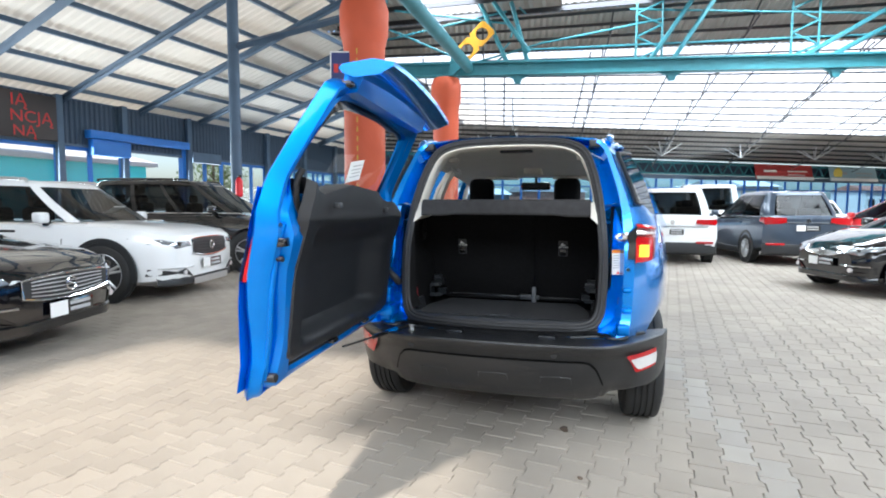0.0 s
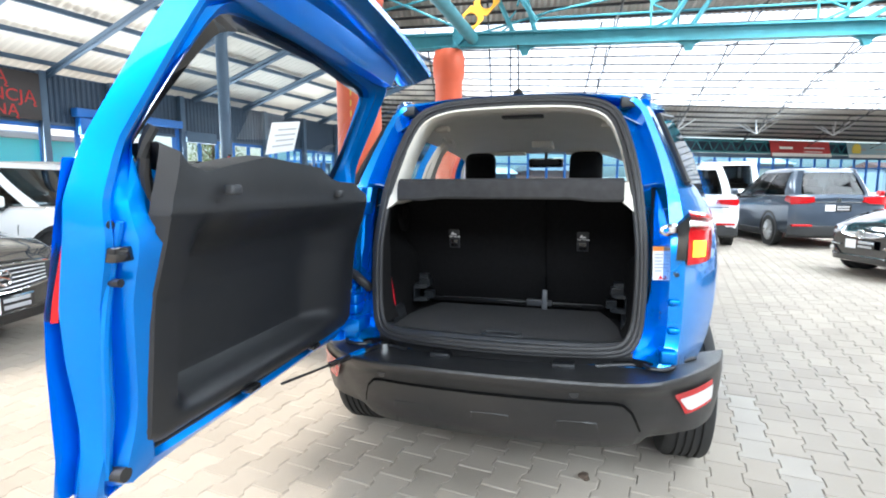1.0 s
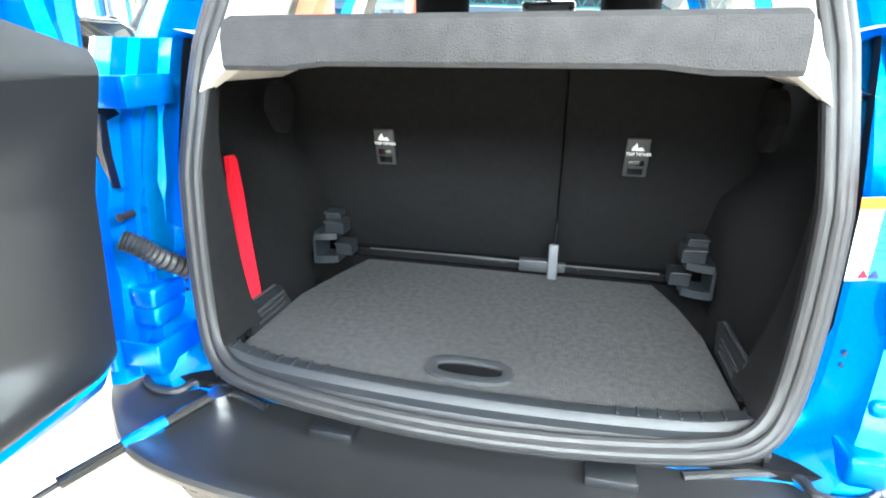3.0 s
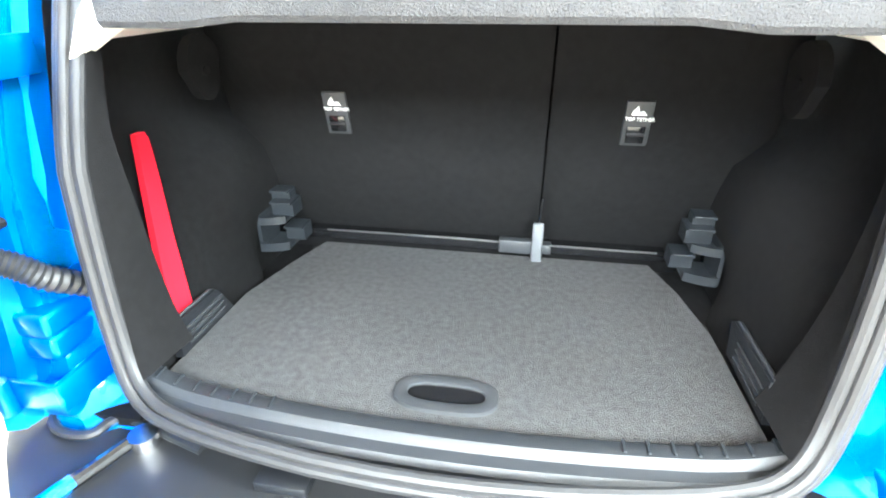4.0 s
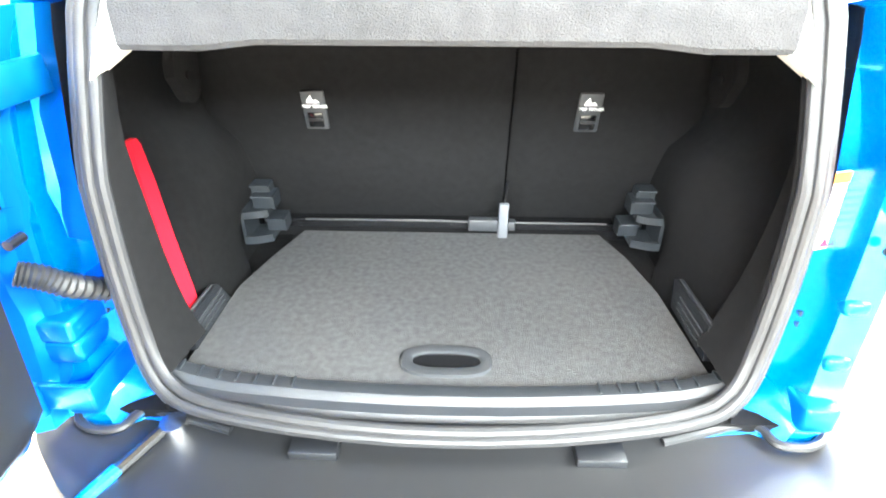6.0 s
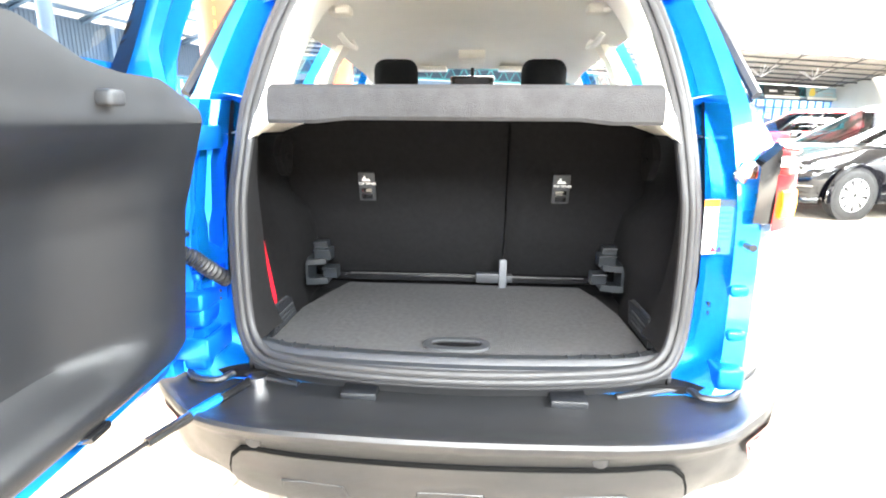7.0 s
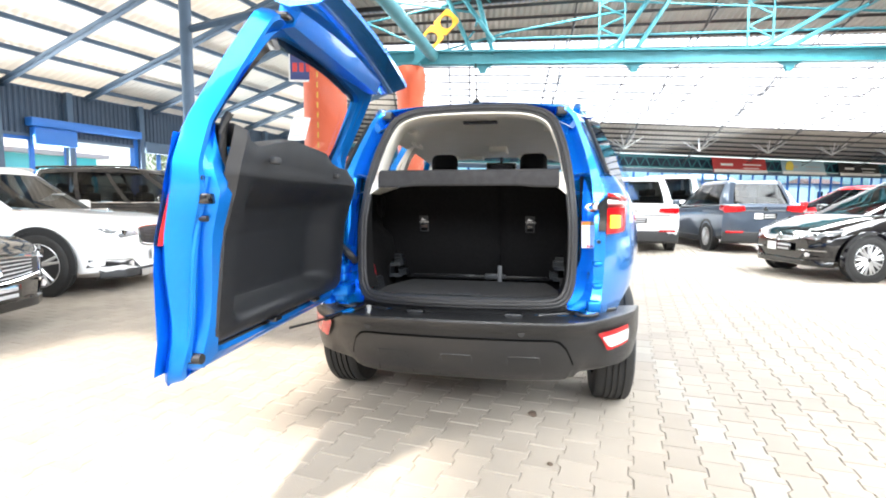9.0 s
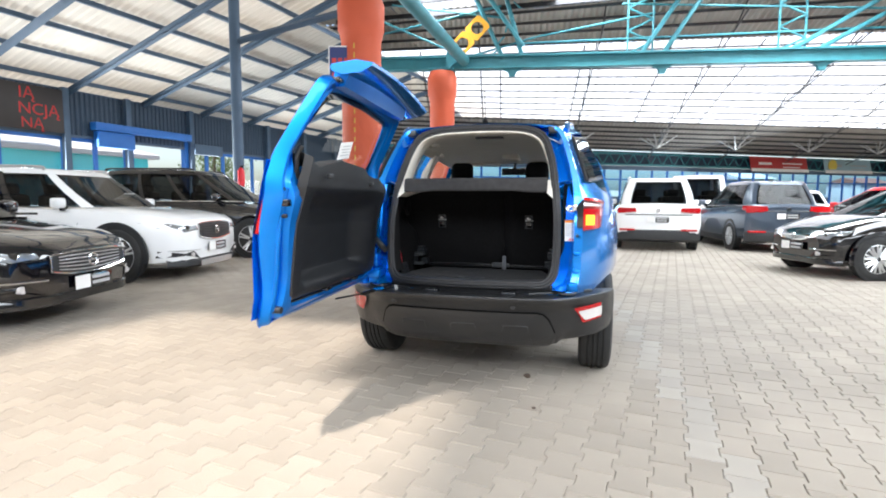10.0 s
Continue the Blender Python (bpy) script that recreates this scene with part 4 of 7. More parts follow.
for sx in (1, -1):
    bm = B()
    box(bm, sx * 0.40 - 0.035, sx * 0.40 + 0.035, 0.60, 0.66, 1.495, 1.525, 0.01)
    tube(bm, [(sx * 0.40 - 0.025, 0.60, 1.51), (sx * 0.40, 0.57, 1.50), (sx * 0.40 + 0.025, 0.60, 1.51)], 0.008, 6)
    part("coat_hook", bm, PILLAR, car)
    bm = B()
    tube(bm, smooth_path([(sx * 0.50, 1.0, 1.50), (sx * 0.48, 1.03, 1.47), (sx * 0.48, 1.17, 1.47), (sx * 0.50, 1.2, 1.50)], 4), 0.012, 8)
    part("grab_handle", bm, HEADLINER, car)
bm = B()
box(bm, -0.10, 0.10, 0.62, 0.68, 1.553, 1.566, 0.005)
part("belt_outlet", bm, TRIM_GREY_LIT, car)
bm = B()
box(bm, -0.07, 0.07, 1.75, 2.0, 1.495, 1.545, 0.01)
part("roof_console", bm, PILLAR, car)
bm = B()
box(bm, -0.13, 0.13, 2.10, 2.14, 1.37, 1.44, 0.015)
cyl(bm, (0, 2.12, 1.44), (0, 2.14, 1.50), 0.012)
part("rear_view_mirror", bm, GLOSS_BLACK, car)
bm = B()
box(bm, -0.10, 0.10, 2.096, 2.099, 1.388, 1.422)
part("mirror_glass", bm, STEEL_DARK, car)
bm = B()
loft(bm, [[(-.7, 2.02, .7), (.7, 2.02, .7)], [(-.7, 2.0, 1.04), (.7, 2.0, 1.04)], [(-.7, 2.2, 1.10), (.7, 2.2, 1.10)], [(-.7, 2.6, 1.08), (.7, 2.6, 1.08)]], closed=False)
part("dashboard", bm, TRIM, car)
for sx in (1, -1):
    bm = B()
    box(bm, sx * 0.32 - 0.23, sx * 0.32 + 0.23, 1.08, 1.24, 0.5, 1.19, 0.06, seg=3)
    part("front_seat", bm, SEAT, car)
    bm = B()
    box(bm, sx * 0.30 - 0.15, sx * 0.30 + 0.15, 2.02, 2.16, 1.465, 1.487, 0.008)
    part("sun_visor", bm, PILLAR, car, "cream folded sun visor")
    bm = B()
    box(bm, sx * 0.30 - 0.09, sx * 0.30 + 0.09, 1.06, 1.16, 1.225, 1.42, 0.045, seg=4)
    for dx in (-0.06, 0.06):
        cyl(bm, (sx * 0.30 + dx, 1.12, 1.17), (sx * 0.30 + dx, 1.115, 1.25), 0.008)
    part("headrest", bm, SEAT, car, "black front headrest")
    bm = B()
    box(bm, sx * 0.69, sx * 0.74, 0.3, 2.4, 0.55, 1.13, 0.02)
    part("door_card", bm, TRIM, car)
    bm = B()
    loft(bm, [[(sx * x, y, z), (sx * (x + 0.03), y, z), (sx * (x + 0.03), y + w, z), (sx * x, y + w, z)] for x, y, w, z in
              ((0.67, 1.16, 0.15, 1.10), (0.655, 1.19, 0.11, 1.20), (0.63, 1.21, 0.09, 1.31), (0.59, 1.22, 0.09, 1.41), (0.54, 1.22, 0.11, 1.49))], True, True, True)
    part("centre_pillar", bm, PILLAR, car, "cream lining of the centre door pillar")
# rear bench under the seat backs
bm = B()
box(bm, -0.62, 0.62, 0.612, 0.66, 0.45, 0.72)
part("seat_base", bm, FABRIC, car)

# rear seat backs
for x0, x1 in ((-0.56, 0.132), (0.1365, 0.56)):
    bm = B()
    n = 12
    rows = []
    for z in np.linspace(0.66, 1.24, 9):
        y = 0.590 - (float(z) - 0.66) * 0.255
        e = 0.02 if z > 1.2 or z < 0.68 else 0
        rows.append([(x0 + (x1 - x0) * i / n, y + (0.018 if i in (0, n) else 0) + e, float(z)) for i in range(n + 1)])
    loft(bm, rows, closed=False)
    loft(bm, [rows[-1], [(x, y + 0.16, z + 0.01) for x, y, z in rows[-1]]], closed=False)
    part("seat_back", bm, FABRIC, car, "black felt rear seat back")
# dark slab added behind the seat split to keep the gap in shade
bm = B()
loft(bm, [[(0.08, 0.66 - (z - 0.66) * 0.255, z), (0.19, 0.66 - (z - 0.66) * 0.255, z), (0.19, 0.68 - (z - 0.66) * 0.255, z), (0.08, 0.68 - (z - 0.66) * 0.255, z)] for z in (0.60, 1.25)], True, True, True)
part("seat_frame", bm, FABRIC, car)
# tether points
SEAT_ROT = math.atan(0.255)
for x in (-0.305, 0.30):
    m = Matrix.Translation((x, 0.590 - (0.975 - 0.66) * 0.255 - 0.003, 0.975)) @ Matrix.Rotation(SEAT_ROT, 4, "X")
    bm = B()
    box(bm, -0.026, 0.026, -0.003, 0.006, -0.05, 0.045, 0.004, m)
    pl = part("tether_plate", bm, TRIM_GREY_LIT, car, "dark plastic tether plate")
    bm = B()
    box(bm, -0.017, 0.017, -0.006, -0.003, -0.042, -0.006, 0.002, m)
    part("tether_slot", bm, GLOSS_BLACK, pl)
    bm = B()
    box(bm, -0.016, 0.016, -0.012, -0.006, -0.024, -0.019, 0.001, m)
    part("tether_bar", bm, STEEL_DARK, pl)
    words("TOP TETHER", 0.0095, pl, m @ Matrix.Translation((-0.0245, -0.0045, 0.006)) @ Matrix.Rotation(radians(90), 4, "X"), WHITE_CARD, "lettering")
    bm = B()
    prism(bm, [(-0.014, 0.018), (0.014, 0.018), (0.008, 0.026), (0.0, 0.024), (-0.004, 0.036), (-0.012, 0.026)], "y", -0.006, -0.0035)
    bmesh.ops.transform(bm, matrix=m, verts=bm.verts[:])
    part("seat_pictogram", bm, WHITE_CARD, pl, smooth=False)
# cargo floor, side walls
bm = B()
prism(bm, [(-0.468, 0.02), (-0.30, -0.005), (0.0, -0.015), (0.30, -0.005), (0.460, 0.02), (0.462, 0.03), (0.452, 0.30), (0.425, 0.44), (0.385, 0.56), (-0.385, 0.56), (-0.425, 0.44), (-0.462, 0.30), (-0.468, 0.02)], "z", 0.60, 0.64)
part("cargo_floor", bm, CARPET, car, "charcoal carpeted cargo floor")
bm = B()
box(bm, -0.6, 0.6, -0.02, 0.7, 0.575, 0.598)
part("floor_pan", bm, FABRIC, car)


def oval(a, b, n=28, p=2.8):
    return [(a * math.copysign(abs(math.cos(t)) ** (2 / p), math.cos(t)), b * math.copysign(abs(math.sin(t)) ** (2 / p), math.sin(t))) for t in np.linspace(0, 2 * math.pi, n + 1)[:-1]]


bm = B()
loft(bm, [[(x, 0.069 + y, z) for x, y in oval(a, b)] for a, b, z in ((0.083, 0.041, 0.638), (0.081, 0.039, 0.646), (0.066, 0.024, 0.648), (0.062, 0.020, 0.646), (0.058, 0.018, 0.626))])
hnd = part("floor_handle", bm, TRIM_GREY_LIT, car, "oval grey plastic pull handle in the floor")
bm = B()
loft(bm, [[(x, 0.069 + y, 0.6425) for x, y in oval(0.062, 0.02)], [(x, 0.069 + y, 0.6415) for x, y in oval(0.02, 0.005)]], True, False, True)
part("handle_recess", bm, GLOSS_BLACK, hnd)
for sx in (1, -1):
    bm = B()
    rows = []
    for y in np.linspace(0.0, 0.64, 22):
        row = []
        for z in np.linspace(0.596, 1.22, 20):
            y, z = float(y), float(z)
            base = interp(z, [0.615, 0.75, 0.95, 1.22], [0.477, 0.512, 0.60, 0.60])
            base = min(base, interp(y, [0, 0.08, 0.16, 0.64], [0.54, 0.56, 0.605, 0.605]))
            bx = interp(y, [0.18, 0.32, 0.42, 0.64], [0, 0.5, 1, 1])
            bz = interp(z, [0.6, 0.70, 0.80, 0.90, 1.02], [0, 0.15, 0.55, 0.8, 0])
            base = max(base, 0.512) if y > 0.40 else base
            x = base - 0.085 * bx * bx * (3 - 2 * bx) * bz * bz * (3 - 2 * bz) * 1.0
            row.append((sx * x, y + lean(z) * (1 - y / 0.64) + 0.02, z))
        rows.append(row)
    loft(bm, rows, closed=False)
    part("wheel_arch_lining", bm, FABRIC, car, "black felt side lining over the wheel arch")
    # hidden panel added behind the lining to block light leaks into the boot
    bm = B()
    box(bm, sx * 0.615, sx * 0.635, 0.10, 0.72, 0.50, 1.16)
    part("inner_side_panel", bm, FABRIC, car)
    # bracket with curved shelves near the seat
    bm = B()
    prism(bm, [(0.445, 0.664), (0.53, 0.664), (0.54, 0.80), (0.50, 0.80), (0.462, 0.785), (0.448, 0.755)], "x", sx * 0.498, sx * 0.490)
    part("luggage_bracket", bm, BRACKET, car, "dark blue-grey plastic bracket with curved shelves", smooth=False)
    for z, h, y0, reach_ in ((0.666, 0.020, 0.436, 0.062), (0.728, 0.018, 0.446, 0.056)):
        bm = B()
        arc_ = [(sx * (0.492 - reach_ * k / 6), y0 + 0.018 * (k / 6) ** 2) for k in range(7)]
        prism(bm, arc_ + [(sx * (0.492 - reach_), y0 + 0.024), (sx * 0.492, y0 + 0.008)], "z", z, z + h)
        prism(bm, [(sx * 0.492, y0 + 0.006), (sx * (0.492 - reach_), y0 + 0.022), (sx * (0.492 - reach_), 0.535), (sx * 0.492, 0.535)], "z", z + 0.001, z + 0.005)
        part("bracket_shelf", bm, BRACKET, car, smooth=False)
    for z, y0, x0, x1 in ((0.700, 0.49, 0.458, 0.412), (0.762, 0.485, 0.483, 0.430), (0.784, 0.50, 0.490, 0.442)):
        bm = B()
        box(bm, sx * x0, sx * x1, y0, 0.545, z, z + 0.007, 0.002)
        box(bm, sx * x0, sx * x1, y0 + 0.012, 0.545, z - 0.03, z)
        part("bracket_step", bm, BRACKET, car, smooth=False)
    # corner pocket
    bm = B()
    prism(bm, [(0.085, 0.642), (0.25, 0.642), (0.215 if sx < 0 else 0.265, 0.700), (0.205 if sx < 0 else 0.255, 0.706), (0.098, 0.710)], "x", sx * 0.462, sx * 0.476)
    part("corner_pocket", bm, TRIM, car, "black plastic corner pocket", smooth=False)
    bm = B()
    for k in range(3):
        box(bm, sx * 0.459, sx * 0.463, 0.11, 0.22, 0.654 + 0.014 * k, 0.660 + 0.014 * k)
    tube(bm, [(sx * 0.469, 0.20 if sx < 0 else 0.25, 0.708), (sx * 0.469, 0.098, 0.712)], 0.003, 6)
    part("pocket_ribs", bm, TRIM_GREY_LIT, car, smooth=False)
    bm = B()
    prism(bm, [(0.40 + 0.045 * math.cos(a) * (1.25 if math.sin(a) > 0 else 1), 1.075 + 0.06 * math.sin(a)) for a in np.linspace(0, 2 * math.pi, 17)[:-1]], "x", sx * 0.535, sx * 0.515)
    cyl(bm, (sx * 0.52, 0.395, 1.07), (sx * 0.508, 0.392, 1.07), 0.009)
    part("seat_latch", bm, FABRIC, car)
# cross bar and buckle at the seat foot
bm = B()
box(bm, -0.43, 0.42, 0.565, 0.60, 0.648, 0.672, 0.004)
for x in np.linspace(-0.4, 0.4, 9):
    cyl(bm, (float(x), 0.562, 0.66), (float(x), 0.566, 0.66), 0.005, n=8)
part("seat_bar", bm, GLOSS_BLACK, car, "black steel seat bar")
bm = B()
tube(bm, [(-0.38, 0.563, 0.672), (-0.05, 0.560, 0.675), (0.05, 0.561, 0.672), (0.4, 0.563, 0.67)], 0.0022, 6)
part("trim_edge", bm, RUBBER, car)
bm = B()
box(bm, 0.045, 0.125, 0.545, 0.57, 0.652, 0.685, 0.004)
box(bm, 0.140, 0.165, 0.545, 0.57, 0.655, 0.68, 0.004)
part("buckle_base", bm, TRIM_GREY_LIT, car)
bm = B()
box(bm, 0.120, 0.145, 0.535, 0.55, 0.630, 0.735, 0.005)
part("belt_tongue", bm, TONGUE, car, "dull metal belt anchor standing at the seat split")
bm = B()
tube(bm, [(0.133, 0.545, 0.735), (0.136, 0.53, 0.80)], 0.0035, 6)
part("belt_strap", bm, GLOSS_BLACK, car)
# sill trim
bm = B()
n = 32
rows = []
for i in range(n + 1):
    x = -0.483 + 0.966 * i / n
    e = max(0, (abs(x) - 0.36) / 0.125)
    zt = 0.650 + 0.020 * e * e
    b = -0.037 * (1 - (x / 0.483) ** 2)
    rows.append([(x, 0.046 + b, 0.634), (x, 0.040 + b, zt - 0.002), (x, 0.034 + b, zt + 0.002), (x, 0.012 + b, zt + 0.002), (x, 0.005 + b, zt - 0.003), (x, 0.001 + b, 0.641 + 0.010 * e), (x, -0.014 + b * 1.1, 0.640 + 0.010 * e), (x, -0.020 + b * 1.15, 0.632), (x, -0.018 + b * 1.15, 0.618), (x, 0.01 + b, 0.606)])
loft(bm, rows, closed=False)
sill = part("sill_trim", bm, SILL, car, "grained grey plastic loading sill")
for k in range(14):
    x = (-1 if k < 7 else 1) * (0.455 - 0.033 * (k % 7))
    e = max(0, (abs(x) - 0.36) / 0.125)
    bm = B()
    box(bm, x - 0.0022, x + 0.0022, 0.016 - 0.037 * (1 - (x / 0.483) ** 2), 0.040 - 0.037 * (1 - (x / 0.483) ** 2), 0.648 + 0.020 * e * e, 0.6545 + 0.020 * e * e, 0.001)
    part("sill_rib", bm, BRACKET, sill, smooth=False)
# added black strip: the dark, shaded gap between seal and bumper ledge
bm = B()
n = 16
loft(bm, [[(x, y - 0.066 * (1 - (x / 0.50) ** 2), z) for y, z in ((0.03, 0.626), (-0.001, 0.622), (-0.006, 0.612), (0.0, 0.590), (0.012, 0.566), (0.03, 0.562))] for x in np.linspace(-0.49, 0.49, n)], closed=False)
part("seal_gap_strip", bm, RUBBER, car, "added black strip standing in for the shaded gap under the seal")
# parcel shelf
bm = B()
n = 24
rows = []
for i in range(n + 1):
    x = -0.438 + 0.882 * i / n
    step = 0.008 if abs(x) < 0.285 else (0.0 if abs(x) > 0.305 else 0.004)
    rows.append([(x, 0.56, 1.235), (x, 0.16, 1.25), (x, 0.115, 1.255), (x, 0.09, 1.245), (x, 0.078, 1.22), (x, 0.076, 1.175 + step), (x, 0.082, 1.167 + step), (x, 0.094, 1.170 + step), (x, 0.12, 1.215), (x, 0.56, 1.215)])
shelf = thing("parcel_shelf", "grey felt parcel shelf laid across the boot", "parcel shelf", Matrix.Translation(CAR.translation))
loft(bm, [[r_[0], r_[1], r_[8], r_[9]] for r_ in rows], True, True, True)
part("panel", bm, SHELF, shelf)
bm = B()
loft(bm, [r_[1:9] for r_ in rows], True, True, True)
part("front_lip", bm, SHELF, shelf, "turned-down felt front edge")
bm = B()
loft(bm, [[(a - 0.0, y, z), (a + 0.012, y, z), (a + 0.012, y + w, z), (a, y + w, z)] for (a, y, z), w in zip([(-0.494, 0.112, 0.655), (-0.496, 0.112, 0.72), (-0.528, 0.160, 0.82), (-0.560, 0.208, 0.91), (-0.586, 0.246, 0.970), (-0.590, 0.252, 0.982)], (0.055, 0.055, 0.044, 0.038, 0.030, 0.022))], True, True, True)
bmesh.ops.transform(bm, matrix=Matrix.Translation(CAR.translation), verts=bm.verts[:])
solo("warning_triangle_case", bm, RED, "slim red warning triangle case tucked in the side pocket", "warning triangle")

# bumper
RIM = [(0, -.257), (.10, -.256), (.20, -.252), (.32, -.246), (.42, -.234), (.50, -.214), (.56, -.182), (.61, -.140), (.665, -.088), (.722, -.016), (.772, .06), (.810, .13), (.845, .26)]
FACE = [(0, -.195), (.11, -.193), (.22, -.188), (.34, -.178), (.45, -.156), (.53, -.126), (.59, -.094), (.635, -.062), (.685, -.026), (.735, .024), (.780, .085), (.815, .16), (.85, .28)]
full = lambda half_: [(p.x, p.y) for p in smooth_path([(x, y, 0) for x, y in [(-a, b) for a, b in reversed(half_[1:])] + half_], 3)]
rim_plan, plan = full(RIM), full(FACE)


def bumper_pt(i, inward, z):
    """A point of the bumper's skin at station i: inward is measured from the plan at half height; above it the skin swells to the rim."""
    a, b = plan[max(i - 1, 0)], plan[min(i + 1, len(plan) - 1)]
    d = Vector((b[0] - a[0], b[1] - a[1], 0)).normalized()
    nrm_ = Vector((d.y, -d.x, 0))
    ax = abs(plan[i][0])
    z = max(z, interp(ax, [0.50, 0.60, 0.72, 0.80], [0.24, 0.315, 0.335, 0.36])) if z < 0.45 else z
    f = interp(z, [0.495, 0.53, 0.56, 0.583], [0, 0.35, 0.85, 1])
    p = Vector((plan[i][0] + (rim_plan[i][0] - plan[i][0]) * f, plan[i][1] + (rim_plan[i][1] - plan[i][1]) * f, z))
    return p - nrm_ * inward * interp(ax, [0.6, 0.70, 0.80], [1.0, 0.6, 0.3])


PROFILE = [(0.006, .588), (0.000, .580), (-0.003, .568), (0.0, .545), (0.0, .520), (0.0, .497), (0.010, .45), (0.032, .40), (0.062, .345), (0.10, .295), (0.14, .270), (0.25, .262)]
bm = B()
loft(bm, [[bumper_pt(i, d, z) for d, z in PROFILE] for i in range(len(plan))], closed=False)
# ledge, lower in the middle and rising to the corner blocks
rows = []
for i, (x, y) in enumerate(rim_plan):
    ax = abs(x)
    sg = 1 if x >= 0 else -1
    p = bumper_pt(i, 0.006, 0.588)
    bx = x * 0.985 if ax < 0.60 else sg * interp(ax, [0.60, 0.66, 0.79], [0.591, 0.630, 0.745])
    by = interp(ax, [0.50, 0.57, 0.66, 0.79], [-0.01, 0.0, 0.035, 0.16])
    q = Vector((bx, by, 0.0))
    rows.append([p] + [Vector((p.x + (q.x - p.x) * t, p.y + (q.y - p.y) * t, interp(ax, [0.585, 0.635, 0.66], [zl, 0.588 + 0.012 * t, 0.590 + 0.012 * t]))) for t, zl in ((0.05, .5885), (0.12, .585), (0.25, .579), (0.5, .576), (0.8, .577), (1.0, .580))])
loft(bm, rows, closed=False)
bumper = part("rear_bumper", bm, PLASTIC, car, "grained black plastic rear bumper")
for sx in (1, -1):
    bm = B()
    tube(bm, smooth_path([(sx * 0.36, -0.045, 0.580), (sx * 0.50, -0.012, 0.588), (sx * 0.53, -0.022, 0.590), (sx * 0.542, -0.052, 0.590), (sx * 0.585, -0.058, 0.592), (sx * 0.617, -0.042, 0.597), (sx * 0.632, -0.005, 0.602), (sx * 0.66, 0.025, 0.604), (sx * 0.71, 0.075, 0.604)], 4), 0.008, 8)
    part("ledge_lip", bm, PLASTIC, bumper)
# lower insert panel
ins = [i for i in range(len(plan)) if abs(plan[i][0]) < 0.60]
bm = B()
rows = []
for i in ins:
    x = plan[i][0]
    if abs(x) > 0.552:
        continue
    ztop = 0.492 if abs(x) < 0.43 else interp(abs(x), [0.43, 0.455, 0.48, 0.556], [0.492, 0.482, 0.455, 0.325])
    row = []
    for k in range(8):
        z = ztop + (min(0.285, ztop - 0.01) - ztop) * k / 7
        d = interp(-z, [-p_[1] for p_ in PROFILE], [p_[0] for p_ in PROFILE])
        row.append(bumper_pt(i, d - 0.010, z))
    row = [bumper_pt(i, interp(-ztop, [-p_[1] for p_ in PROFILE], [p_[0] for p_ in PROFILE]) + 0.01, ztop + 0.002)] + row
    rows.append(row)
loft(bm, rows, closed=False)
insert = part("lower_insert", bm, PLASTIC, bumper)
# dark line drawn as the shadow along the insert's upper edge
bm = B()
tube(bm, [Vector(r_[1]) - Vector((0, -0.006, -0.004)) for r_ in rows], 0.0065, 6)
part("insert_shade_line", bm, GROOVE_SHADE, bumper)
for x in (-0.30, 0.0, 0.30):
    bm = B()

    def face_pt(xx, z):
        i = min(range(len(plan)), key=lambda k: abs(plan[k][0] - xx))
        d = interp(-z, [-p_[1] for p_ in PROFILE], [p_[0] for p_ in PROFILE])
        p = bumper_pt(i, d - 0.0085, z)
        return Vector((xx, p.y, p.z))

    tube(bm, smooth_path([face_pt(x - 0.085, 0.30), face_pt(x - 0.07, 0.40), face_pt(x - 0.055, 0.415), face_pt(x + 0.055, 0.415), face_pt(x + 0.07, 0.40), face_pt(x + 0.085, 0.30)], 3), 0.0035, 6)
    part("pressed_outline", bm, PLASTIC, bumper)
for x in (-0.40, 0.32):
    bm = B()
    i = min(range(len(plan)), key=lambda k: abs(plan[k][0] - x))
    c = bumper_pt(i, 0.0, 0.535)
    cyl(bm, c + Vector((0, 0.015, 0)), c + Vector((0, -0.004, 0)), 0.016, n=16)
    part("parking_sensor", bm, RUBBER, bumper)
for x in (-0.21, 0.25):
    bm = B()
    box(bm, x - 0.04, x + 0.04, -0.095, -0.04, 0.572, 0.592, 0.004)
    part("bumper_clip", bm, TRIM, bumper)
for sx in (1, -1):
    # wraparound reflector: red upper edge, pale lens
    idx = [i for i in range(len(plan)) if 0.61 < sx * plan[i][0] < 0.775]
    idx = sorted(idx, key=lambda i: sx * plan[i][0])

    def reflect(zlo, zhi, push, name, m_, par):
        bm = B()
        rows = []
        nseg = len(idx)
        for k, i in enumerate(idx):
            f = k / (nseg - 1)
            lo, hi = zlo(f), zhi(f)
            row = []
            for z in (lo, (lo + hi) / 2, hi):
                d = interp(-z, [-p_[1] for p_ in PROFILE], [p_[0] for p_ in PROFILE])
                row.append(bumper_pt(i, d - push, z))
            rows.append(row)
        loft(bm, rows, closed=False)
        return part(name, bm, m_, par)

    rf = reflect(lambda f: interp(f, [0, .35, 1], [.512, .43, .452]), lambda f: interp(f, [0, 1], [.525, .542]), 0.016, "reflector", LENS_RED, bumper)
    if sx == 1:
        idx = idx[1:]
        reflect(lambda f: interp(f, [0, .3, 1], [.495, .446, .464]), lambda f: interp(f, [0, 1], [.502, .520]), 0.020, "lamp_lens", LENS_CLEAR, bumper)
